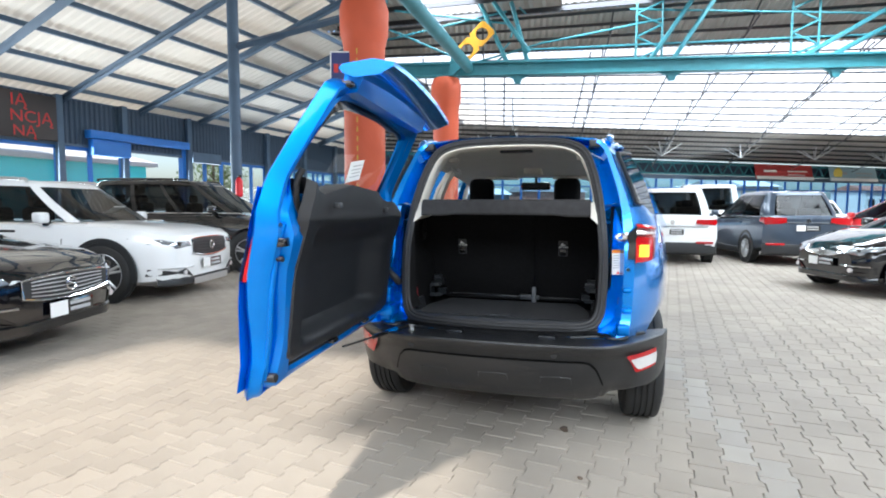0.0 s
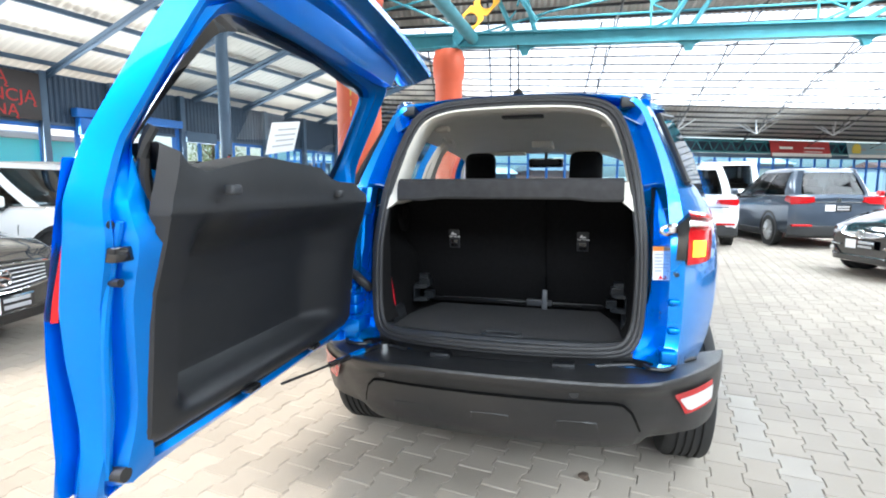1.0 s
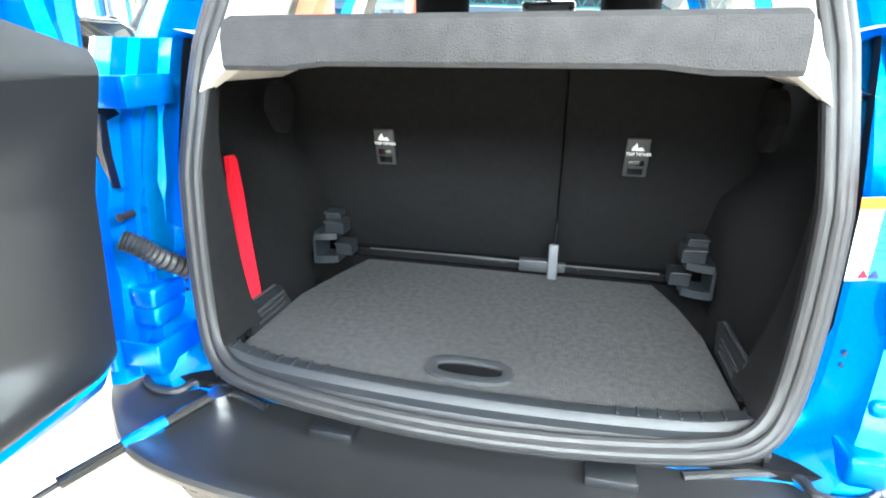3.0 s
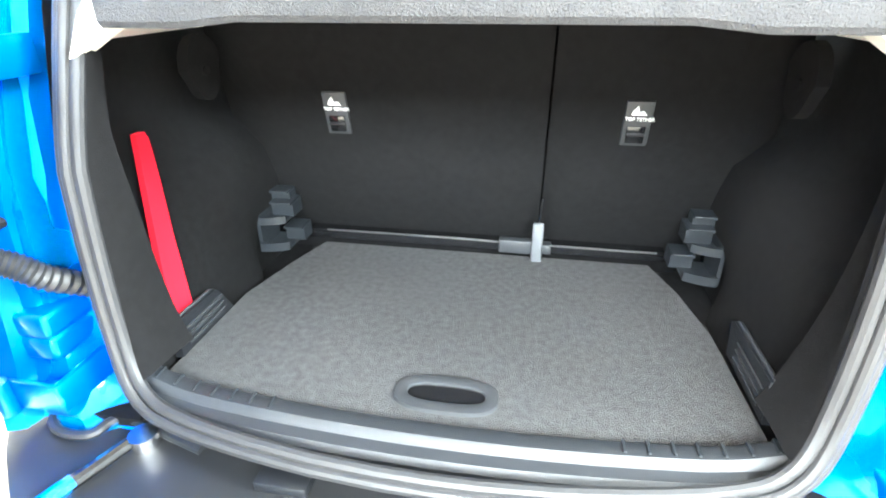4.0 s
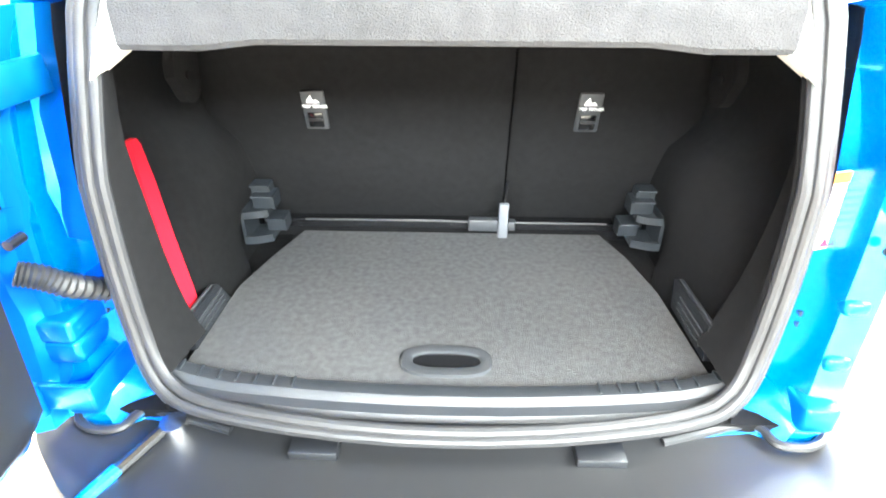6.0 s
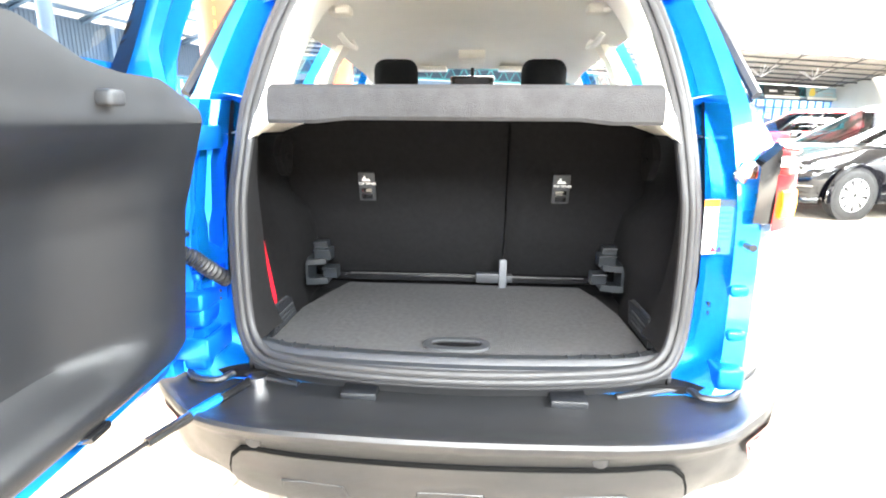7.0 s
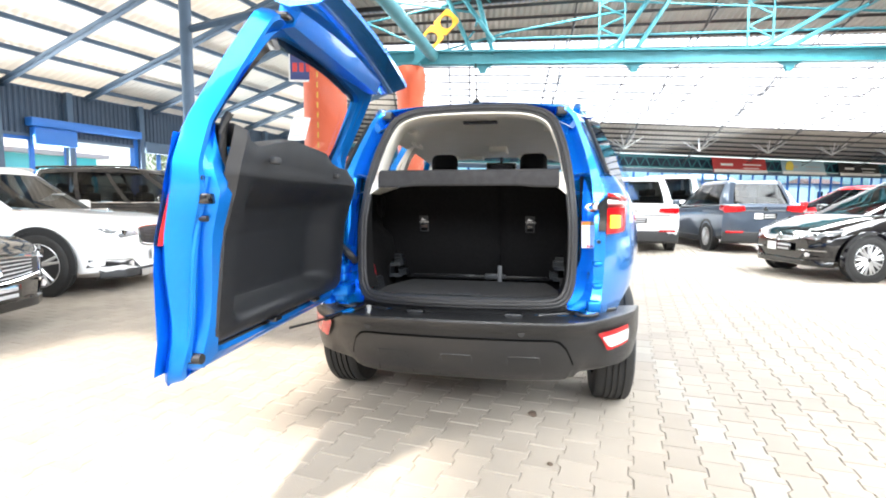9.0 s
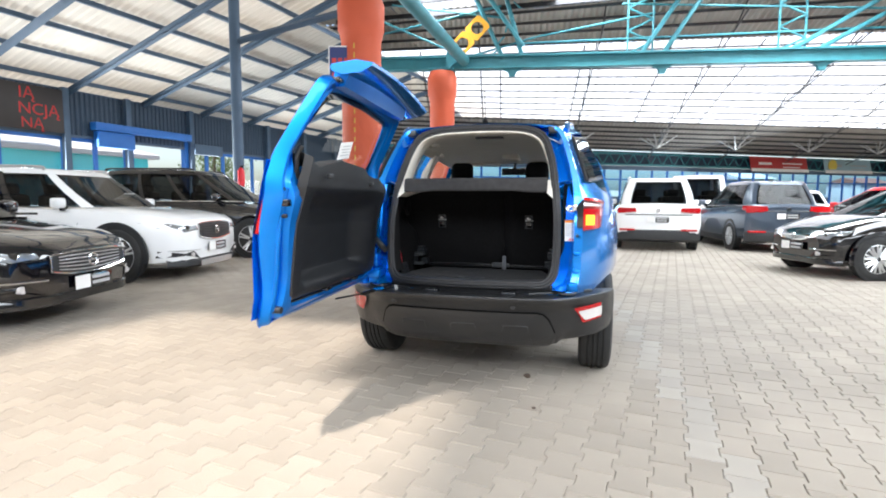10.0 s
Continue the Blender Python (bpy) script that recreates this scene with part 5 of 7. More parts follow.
# tail lights


def strip(path, z0, z1, name, m_, par, label="", inset=0.0, thick=0.03):
    bm = B()
    P = [(p.x, p.y) for p in smooth_path([(x, y, 0) for x, y in path], 4)]
    n = len(P)
    rows = []
    for k, (x, y) in enumerate(P):
        f = k / (n - 1)
        a, b = (z0(f), z1(f))
        rows.append([(x, y + thick, a), (x, y, a + 0.008), (x, y - 0.004, (a + b) / 2), (x, y, b - 0.008), (x, y + thick, b)])
    loft(bm, rows, closed=False)
    return part(name, bm, m_, par, label)


for sx in (1, -1):
    tl = strip([(sx * 0.618, -0.004), (sx * 0.636, -0.008), (sx * 0.656, -0.004)], lambda f: 0.962, lambda f: 1.095 + 0.042 * f, "tail_light", GLOSS_BLACK, car, "red and clear tail light with a black inner housing")
    strip([(sx * 0.653, -0.008), (sx * 0.705, 0.022), (sx * 0.746, 0.10), (sx * 0.770, 0.22)], lambda f: 0.945 + 0.02 * f, lambda f: 1.080, "lamp_lens", LENS_RED, tl, "deep red lens")
    strip([(sx * 0.653, -0.008), (sx * 0.705, 0.022), (sx * 0.746, 0.10), (sx * 0.770, 0.22)], lambda f: 1.080, lambda f: 1.115 - 0.02 * f, "reverse_lens", LENS_CLEAR, tl, "clear lens with a pink tint")
    strip([(sx * 0.653, -0.008), (sx * 0.705, 0.022), (sx * 0.746, 0.10), (sx * 0.770, 0.22)], lambda f: 1.115 - 0.02 * f, lambda f: 1.14 - 0.02 * f, "lens_edge", LENS_RED, tl)
    if sx == 1:
        strip([(0.668, -0.010), (0.692, 0.002), (0.715, 0.026)], lambda f: 0.975, lambda f: 1.045, "indicator", AMBER, tl, "lit amber indicator")
# flange details on the latch side
bm = B()
box(bm, 0.59, 0.625, 0.012, 0.035, 1.06, 1.095, 0.006)
tube(bm, smooth_path([(0.60, 0.02, 1.09), (0.575, -0.02, 1.085), (0.56, -0.03, 1.075), (0.575, -0.02, 1.06), (0.60, 0.02, 1.06)], 4), 0.007, 8)
part("striker", bm, METAL, car, "bright metal tailgate striker")
bm = B()
m = Matrix.Translation((0.575, 0.085, 0.945)) @ Matrix.Rotation(radians(18), 4, "Z") @ Matrix.Rotation(radians(-5), 4, "X")
box(bm, -0.026, 0.026, -0.004, 0.0, -0.062, 0.062, 0.0, m)
stk = part("sticker", bm, WHITE_CARD, car, "white service sticker with an orange top", smooth=False)
bm = B()
box(bm, -0.026, 0.026, -0.0055, -0.0045, 0.045, 0.062, 0.0, m)
part("sticker_band", bm, ORANGE, stk, smooth=False)
bm = B()
for k in range(6):
    box(bm, -0.02, 0.018 - 0.006 * (k % 3), -0.0055, -0.0045, 0.03 - k * 0.012, 0.034 - k * 0.012, 0.0, m)
part("print_bars", bm, PRINT_GREY, stk, smooth=False)
bm = B()
prism(bm, [(-0.006, -0.058), (0.012, -0.058), (0.003, -0.044)], "y", -0.0055, -0.0045)
bmesh.ops.transform(bm, matrix=m, verts=bm.verts[:])
part("warning_mark", bm, RED, stk, smooth=False)
for sx in (1, -1):
    for z, dy in ((0.68, 0.015), (0.92, -0.02)):
        bm = B()
        cyl(bm, (sx * 0.62, dy + 0.03, z), (sx * 0.62, dy, z), 0.008, n=10)
        part("body_screw", bm, STEEL_DARK, car)
    for z0, z1, x0, x1 in ((0.60, 0.655, 0.575, 0.635), (0.70, 0.73, 0.60, 0.645), (0.80, 0.83, 0.60, 0.645)):
        bm = B()
        box(bm, sx * x0, sx * x1, lean(z0) - 0.0, lean(z0) + 0.1, z0, z1, 0.012, seg=3)
        part("pressed_step", bm, BLUE_IN, car)
    for z in (0.745, 0.765):
        bm = B()
        cyl(bm, (sx * 0.59, lean(z) + 0.08, z), (sx * 0.588, lean(z) + 0.06, z), 0.007, n=10)
        part("rubber_plug", bm, RUBBER, car)
for z in (0.72, 0.76, 1.13):
    bm = B()
    box(bm, -0.655, -0.585, -0.02, 0.09, z - 0.022, z + 0.022, 0.01, seg=3)
    part("door_hinge", bm, BLUE_IN, car, "blue painted tailgate hinge")
bm = B()
pts = smooth_path([(-0.555, 0.05, 0.80), (-0.57, 0.0, 0.84), (-0.590, -0.022, 0.87), (-0.612, -0.036, 0.885)], 10)
tube(bm, pts, [0.017 + 0.003 * (k % 2) for k in range(len(pts))], 10)
part("cable_boot", bm, RUBBER, car, "ribbed rubber cable boot between body and tailgate")
# folded hinge pillar between body and tailgate
bm = B()
fold = [(-0.575, 0.085), (-0.588, 0.045), (-0.605, 0.035), (-0.615, 0.0), (-0.632, -0.008), (-0.640, -0.035), (-0.665, -0.045), (-0.70, -0.02)]
loft(bm, [[(x + dx, y + lean(z) * 0.8, z) for x, y in fold] for z, dx in ((0.600, 0.0), (0.64, -0.012), (0.70, -0.004), (0.80, 0.0), (0.84, -0.008), (0.93, -0.006), (0.97, 0.004), (1.08, 0.0), (1.12, 0.010), (1.22, 0.02))], closed=False)
part("hinge_pillar", bm, BLUE_IN, car, "folded blue hinge pillar")
for z in (0.665, 1.135):
    bm = B()
    cyl(bm, (-0.648, -0.062 + lean(z) * 0.5, z - 0.030), (-0.648, -0.062 + lean(z) * 0.5, z + 0.030), 0.013, n=12)
    box(bm, -0.648, -0.560, -0.055 + lean(z) * 0.5, -0.045 + lean(z) * 0.5, z - 0.026, z + 0.026, 0.004)
    box(bm, -0.568, -0.556, -0.055 + lean(z) * 0.5, 0.06 + lean(z) * 0.5, z - 0.026, z + 0.026, 0.004)
    part("hinge_strap", bm, BLUE_IN, car, "blue painted hinge strap")
# gas strut
bm = B()
tube(bm, [(-0.47, -0.06, 0.592), (-0.575, -0.28, 0.575)], 0.011, 10)
st = part("gas_strut", bm, GLOSS_BLACK, car, "black gas strut holding the tailgate open")
bm = B()
tube(bm, [(-0.505, -0.13, 0.587), (-0.535, -0.195, 0.5825)], 0.0125, 10)
part("strut_sleeve", bm, BLUE, st, "blue painted sleeve")
bm = B()
tube(bm, [(-0.575, -0.28, 0.575), (-0.625, -0.51, 0.585)], 0.005, 8)
part("strut_rod", bm, STEEL_DARK, st)
bm = B()
cyl(bm, (-0.455, -0.045, 0.574), (-0.455, -0.045, 0.60), 0.022, n=14)
part("strut_mount", bm, METAL, st)
# wheels


def wheel(parent, x, y, r, w, side, rim_mat, spokes, rim_r, name="wheel"):
    """A tyre with grooves and a spoked rim; side 1: outer face to +x."""
    hub = B()
    cyl(hub, (x + side * (w / 2 - 0.015), y, r), (x + side * (w / 2 - 0.035), y, r), rim_r * 0.22, n=16)
    wh = part(name, hub, rim_mat, parent)
    prof = [(-w / 2 + 0.01, rim_r * 0.98), (-w / 2, r * 0.86), (-w / 2 + 0.012, r * 0.965), (-w * 0.36, r)]
    for g in (-0.22, -0.07, 0.07, 0.22):
        prof += [(w * g - 0.006, r), (w * g - 0.004, r - 0.009), (w * g + 0.004, r - 0.009), (w * g + 0.006, r)]
    prof += [(w * 0.36, r), (w / 2 - 0.012, r * 0.965), (w / 2, r * 0.86), (w / 2 - 0.01, rim_r * 0.98)]
    bm = B()
    N = 40
    loft(bm, [[(x + side * a, y + rr * math.sin(2 * math.pi * k / N), r + rr * math.cos(2 * math.pi * k / N)) for a, rr in prof] for k in range(N + 1)], closed=False)
    part("tyre", bm, TYRE, wh)
    bm = B()
    loft(bm, [[(x + side * a, y + rr * math.sin(2 * math.pi * k / N), r + rr * math.cos(2 * math.pi * k / N)) for a, rr in ((w / 2 - 0.012, rim_r), (w / 2 - 0.008, rim_r * 0.95), (w / 2 - 0.03, rim_r * 0.91), (-w / 2 + 0.02, rim_r * 0.88))] for k in range(N + 1)], closed=False)
    for k in range(spokes):
        an = 2 * math.pi * k / spokes
        for da in (-0.10, 0.10):
            d0, d1 = Vector((0, math.sin(an + da * 0.6), math.cos(an + da * 0.6))), Vector((0, math.sin(an + da * 1.4), math.cos(an + da * 1.4)))
            c = Vector((x + side * (w / 2 - 0.022), y, r))
            tube(bm, [c + d0 * rim_r * 0.15, c + d1 * rim_r * 0.93 + Vector((side * 0.006, 0, 0))], [0.024, 0.016], 6)
    part("rim", bm, rim_mat, wh)
    bm = B()
    cyl(bm, (x + side * (w / 2 - 0.06), y, r), (x + side * (w / 2 - 0.075), y, r), rim_r * 0.88, n=24)
    part("brake_disc", bm, STEEL_DARK, wh)
    return wh


for sx in (1, -1):
    for y in (0.60, 3.05 - 0.0):
        wheel(car, sx * 0.748, y if y < 1 else 3.08, 0.335, 0.205, sx, ALLOY, 5, 0.21)
bm = B()
box(bm, -0.60, 0.60, 0.12, 3.2, 0.30, 0.54, 0.05)
part("underbody", bm, CAR_BLACK, car)
bm = B()
cyl(bm, (-0.35, 0.45, 0.33), (-0.35, 0.20, 0.33), 0.05, n=16)
box(bm, -0.2, 0.5, 0.25, 0.55, 0.26, 0.36, 0.04)
part("silencer", bm, STEEL_DARK, car)

# ---- tailgate, hinged at the left edge and swung fully open ----
HINGE = Vector((-0.625, -0.05, 0))
OPEN = radians(-86)
REACH = 1.035   # the panel is this much longer than its drawn outline


def gate_ring(pts, inset=0.0, dv=0.0):
    cx, cz = 0.6, 1.05
    out = []
    for u, z in pts:
        k = 1 - inset / max(0.2, math.hypot(u - cx, z - cz))
        uu, zz = cx + (u - cx) * k, cz + (z - cz) * k
        out.append((uu, lean(zz) + dv, zz))
    return out


def gate_line(pts):
    return [(p.x, p.y) for p in smooth_path([(u, z, 0) for u, z in pts], 3)][:-1]


OUTLINE = gate_line([(.03, .62), (.10, .600), (.60, .592), (1.06, .596), (1.12, .590), (1.145, .64), (1.135, .76), (1.15, .90), (1.165, 1.05), (1.172, 1.17), (1.16, 1.25), (1.135, 1.36), (1.085, 1.54), (1.05, 1.605), (.90, 1.625), (.60, 1.635), (.28, 1.62), (.10, 1.60), (.05, 1.54), (.02, 1.34), (.005, 1.2), (.005, .95), (.01, .70), (.03, .62)])
HOLE = gate_line([(.10, .69), (.18, .675), (.60, .67), (.98, .675), (1.025, .69), (1.038, .75), (1.036, .80), (1.032, .90), (1.034, 1.08), (1.050, 1.18), (1.080, 1.27), (1.065, 1.36), (1.01, 1.51), (.965, 1.555), (.85, 1.57), (.60, 1.575), (.34, 1.56), (.18, 1.545), (.145, 1.49), (.115, 1.36), (.10, 1.24), (.09, .95), (.085, .75), (.10, .69)])


def depth_in(z):
    """How far the inner pressing stands in from the closing plane."""
    return interp(z, [1.12, 1.30], [0.03, -0.075])


def depth_rim(z):
    return interp(z, [1.12, 1.30], [0.0, -0.06])


def rim(pts, inset, f):
    return [(u, y + f(z), z) for u, y, z in gate_ring(pts, inset, 0.0)]


gate_bm = B()
skin = [(u, lean(z) - interp(z, [0.6, 0.9, 1.15, 1.3], [0.03, 0.065, 0.075, 0.115]), z) for u, z in OUTLINE]
skin_in = [(0.6 + (u - .6) * 0.985, y - 0.012, 1.05 + (z - 1.05) * 0.985) for u, y, z in skin]
HOLE_W = [(0.6 + (a - .6) * 1.03, 1.05 + (b - 1.05) * 1.03) for a, b in HOLE]
loft(gate_bm, [[(u, lean(z) - 0.12, z) for u, z in HOLE], gate_ring(HOLE, -0.02, -0.125), skin_in, skin, rim(OUTLINE, 0.006, lambda z: depth_rim(z) - 0.035), rim(OUTLINE, 0.02, lambda z: depth_rim(z) - 0.004), rim(OUTLINE, 0.032, depth_rim),
               rim(OUTLINE, 0.05, lambda z: depth_rim(z) - 0.012), rim(OUTLINE, 0.062, lambda z: depth_in(z) - 0.004), [(u, lean(z) + depth_in(z) + 0.005, z) for u, z in HOLE_W], [(u, lean(z) + depth_in(z) - 0.008, z) for u, z in HOLE], [(u, lean(z) - 0.12, z) for u, z in HOLE]])
gate = part("tailgate", gate_bm, BLUE_IN, car, "blue side-hinged tailgate standing open")
gate.matrix_basis = Matrix.Translation(HINGE) @ Matrix.Rotation(OPEN, 4, "Z") @ Matrix.Scale(REACH, 4, (1, 0, 0))
# outer skin below the window
bm = B()
loft(bm, [[(u, lean(float(z)) - interp(float(z), [0.6, 0.9, 1.15, 1.3], [0.05, 0.085, 0.095, 0.125]), float(z)) for u in np.linspace(0.04, 1.17, 8)] for z in np.linspace(0.63, 1.27, 8)], closed=False)
part("outer_skin", bm, BLUE, gate)
# window
bm = B()
top = [(u, z) for u, z in HOLE if z > 1.19]
lat = sorted([(z, u) for u, z in HOLE if z > 1.15 and u > 0.6])
hin = sorted([(z, u) for u, z in HOLE if z > 1.15 and u < 0.6])
rows = []
for z in np.linspace(1.19, 1.565, 10):
    z = float(z)
    ua, ub = interp(z, [q[0] for q in hin], [q[1] for q in hin]), interp(z, [q[0] for q in lat], [q[1] for q in lat])
    rows.append([(ua + (ub - ua) * k / 8, lean(z) - 0.112, z) for k in range(9)])
loft(bm, rows, closed=False)
gl_ = part("rear_glass", bm, GLASS, gate, "clear tailgate window")
gl_.visible_shadow = False
bm = B()
loft(bm, [[(u, lean(z) - 0.104, z) for u, z in top], [(0.6 + (u - 0.6) * 0.93, lean(z) - 0.104, 1.37 + (z - 1.37) * 0.86) for u, z in top]])
part("window_border", bm, GLOSS_BLACK, gate, "black printed window border", smooth=False)


def trim_top(u):
    return interp(u, [0.10, 0.24, 0.34, 0.42, 0.52, 0.80, 0.90, 0.98, 1.04, 1.10], [1.20, 1.235, 1.235, 1.245, 1.275, 1.29, 1.270, 1.250, 1.262, 1.305])


def recess(u, z):
    a = interp(u, [0.12, 0.17, 0.40, 0.95, 1.0], [0, 0.15, 1, 1, 0])
    b = interp(z, [0.72, 0.735, 0.80, 1.06, 1.15, 1.16], [0, 0.05, 1, 1, 0.15, 0])
    s = lambda t: t * t * (3 - 2 * t)
    return s(a) * s(b)


bm, bt = B(), B()
US = np.linspace(0.075, 1.088, 60)
for tgt, lo, hi, rows_n in ((bm, None, 1.165, 40), (bt, 1.163, None, 10)):
    rows = []
    for u in US:
        u = float(u)
        z0 = interp(u, [0.075, 0.12, 1.03, 1.06, 1.088], [0.715, 0.685, 0.684, 0.692, 0.73]) if lo is None else lo
        z1 = hi if hi else trim_top(u)
        row = []
        for k in range(rows_n + 1):
            z = z0 + (z1 - z0) * k / rows_n
            v = lean(z) + interp(u, [0.3, 0.95], [0.060, 0.040]) - 0.078 * recess(u, z)
            edge = min(u - 0.075, 1.088 - u, z - z0 if lo is None else 1)
            v -= 0.035 * (1 - min(1, max(0, edge) / 0.02)) ** 2
            if lo is not None:
                v -= 0.02 * (k / rows_n) ** 2
                v += -0.004 if k == 0 else 0
            row.append((0.075 + (u - 0.075) * interp(z, [1.12, 1.30], [0.988, 1.0]), v, z))
        rows.append(row)
        if lo is not None:
            row.append((u, lean(z1) - 0.02, z1 + 0.005))
            row.append((u, lean(z1) - 0.085, z1 - 0.0))
    loft(tgt, rows, closed=False)
part("inner_trim", bm, TRIM, gate, "charcoal plastic inner trim with a deep recess")
# same plastic as the inner trim; its stronger light is in the colour
part("upper_trim", bt, TRIM_GREY_LIT, gate, "upper trim below the window, coloured lighter as if lit")
for u, z in ((0.375, 1.20), (0.93, 1.215)):
    bm = B()
    v = lean(z) + 0.06
    box(bm, u - 0.018, u + 0.018, v - 0.01, v + 0.014, z - 0.011, z + 0.011, 0.006, seg=3)
    part("trim_knob", bm, TRIM_GREY_LIT, gate)
for u in (0.36, 0.72):
    bm = B()
    box(bm, u - 0.025, u + 0.025, lean(.69) + 0.03, lean(.69) + 0.064, 0.683, 0.697, 0.004)
    part("trim_clip", bm, GLOSS_BLACK, gate)
# gasket round the trim
bm = B()
tube(bm, [(u, lean(z) + depth_rim(z) + 0.012, z) for u, z in [(0.6 + (a_ - .6) * 1.012, 1.05 + (b_ - 1.05) * 1.012) for a_, b_ in HOLE] if z < 1.33 and u > 0.3], 0.011, 8)
part("trim_gasket", bm, RUBBER, gate)
# pressed beads and latch edge
for uu, r_, z0, z1 in ((1.122, 0.009, 0.66, 1.16),):
    bm = B()
    tube(bm, smooth_path([(uu - 0.012, lean(z0) + depth_rim(z0) - 0.004, z0), (uu, lean(.8) + depth_rim(.8), .8), (uu + 0.008, lean(1.0) + depth_rim(1.0), 1.0), (uu + 0.002, lean(z1) + depth_rim(z1), z1)], 6), r_, 8)
    part("pressed_bead", bm, BLUE_IN, gate)
bm = B()
box(bm, 1.092, 1.148, 0.098, 0.126, 1.088, 1.116, 0.004)
bmesh.ops.transform(bm, matrix=Matrix.Translation((0.0, -0.05, 0)), verts=bm.verts[:])
part("latch_slot", bm, GLOSS_BLACK, gate, "dark latch slot")
for dz, dv in ((0.055, 0.01), (0.055, 0.045), (-0.05, 0.03)):
    bm = B()
    cyl(bm, (1.105 + dv * 0.8, lean(1.1) - 0.02, 1.1 + dz), (1.105 + dv * 0.8, lean(1.1) + 0.004, 1.1 + dz), 0.008, n=10)
    part("latch_bolt", bm, STEEL_DARK, gate)
bm = B()
cyl(bm, (1.10, -0.03, 0.665), (1.10, 0.015, 0.665), 0.015, n=12)
part("rubber_buffer", bm, RUBBER, gate)
bm = B()
loft(bm, [[(1.160, lean(z) - 0.070, z), (1.166, lean(z) - 0.080, z), (1.156, lean(z) - 0.088, z), (1.11, lean(z) - 0.094, z)] for z in (0.98, 1.02, 1.12, 1.17)], False)
part("tail_light_panel", bm, LENS_RED, gate, "red lamp panel on the tailgate edge")
# spoiler
bm = B()
rows, web = [], []
for u in np.linspace(-0.03, 1.035, 22):
    u = float(u)
    c = 1 - ((u - 0.525) / 0.56) ** 2
    zt = 1.645 + 0.03 * c
    rows.append([(u, 0.36 + 0.03 * u, zt), (u, 0.27 + 0.05 * u, zt + 0.014), (u, 0.20 + 0.02 * u, zt + 0.002), (u, 0.19 + 0.02 * u, zt - 0.010), (u, 0.20 + 0.02 * u, zt - 0.024), (u, 0.24 + 0.02 * u, zt - 0.040), (u, 0.30 + 0.04 * u, zt - 0.034), (u, 0.355 + 0.03 * u, zt - 0.012)])
    web.append([(u, 0.195, 1.57), (u, 0.25, 1.575), (u, 0.275, zt - 0.03), (u, 0.21, zt - 0.02)])
loft(bm, rows, True, True, True)
part("spoiler", bm, BLUE, gate, "blue roof spoiler on the tailgate")
bm = B()
loft(bm, web[3:-1], True, True, True)
part("spoiler_base", bm, BLUE_IN, gate)
for u in (0.08, 1.0):
    bm = B()
    box(bm, u - 0.03, u + 0.03, 0.20, 0.25, 1.585, 1.605, 0.008)
    part("spoiler_clip", bm, GLOSS_BLACK, gate)
# paper on the trim
card = thing("paper_card", "white paper card standing against the tailgate window", "paper")
bm = B()
box(bm, -0.075, 0.075, -0.0008, 0.0008, 0.0, 0.085)
part("sheet", bm, WHITE_CARD, card, smooth=False)
bm = B()
for k in range(4):
    box(bm, -0.06, 0.05 - 0.012 * (k % 2), 0.0008, 0.0014, 0.018 + 0.015 * k, 0.022 + 0.015 * k)
part("print_bars", bm, PRINT_GREY, card, smooth=False)
card.matrix_basis = CAR @ gate.matrix_basis @ Matrix.Translation((0.60, lean(1.33) - 0.075, 1.315)) @ Matrix.Rotation(radians(8), 4, "Y") @ Matrix.Rotation(radians(-20), 4, "X")
# ---- other cars ----
from mathutils.bvhtree import BVHTree


def plate_card(parent, m, w=0.5, h=0.12):
    """Show plate: white card on the left, black field with pale bars."""
    bm = B()
    box(bm, -w / 2, w / 2, -0.008, 0.0, -h / 2, h / 2, 0.003, m)
    pl = part("show_plate", bm, GLOSS_BLACK, parent, "black dealer plate with pale bars")
    bm = B()
    box(bm, -w / 2, -w * 0.12, -0.011, -0.008, -h / 2, h / 2, 0.0, m)
    part("plate_card", bm, WHITE_CARD, pl, smooth=False)
    bm = B()
    for z0, z1 in ((0.012, 0.04), (-0.04, -0.010)):
        box(bm, -w * 0.06, w * 0.42, -0.0105, -0.008, z0, z1, 0.0, m)
    part("print_bars", bm, PRINT_GREY, pl, smooth=False)
    return pl


NOSE = {}


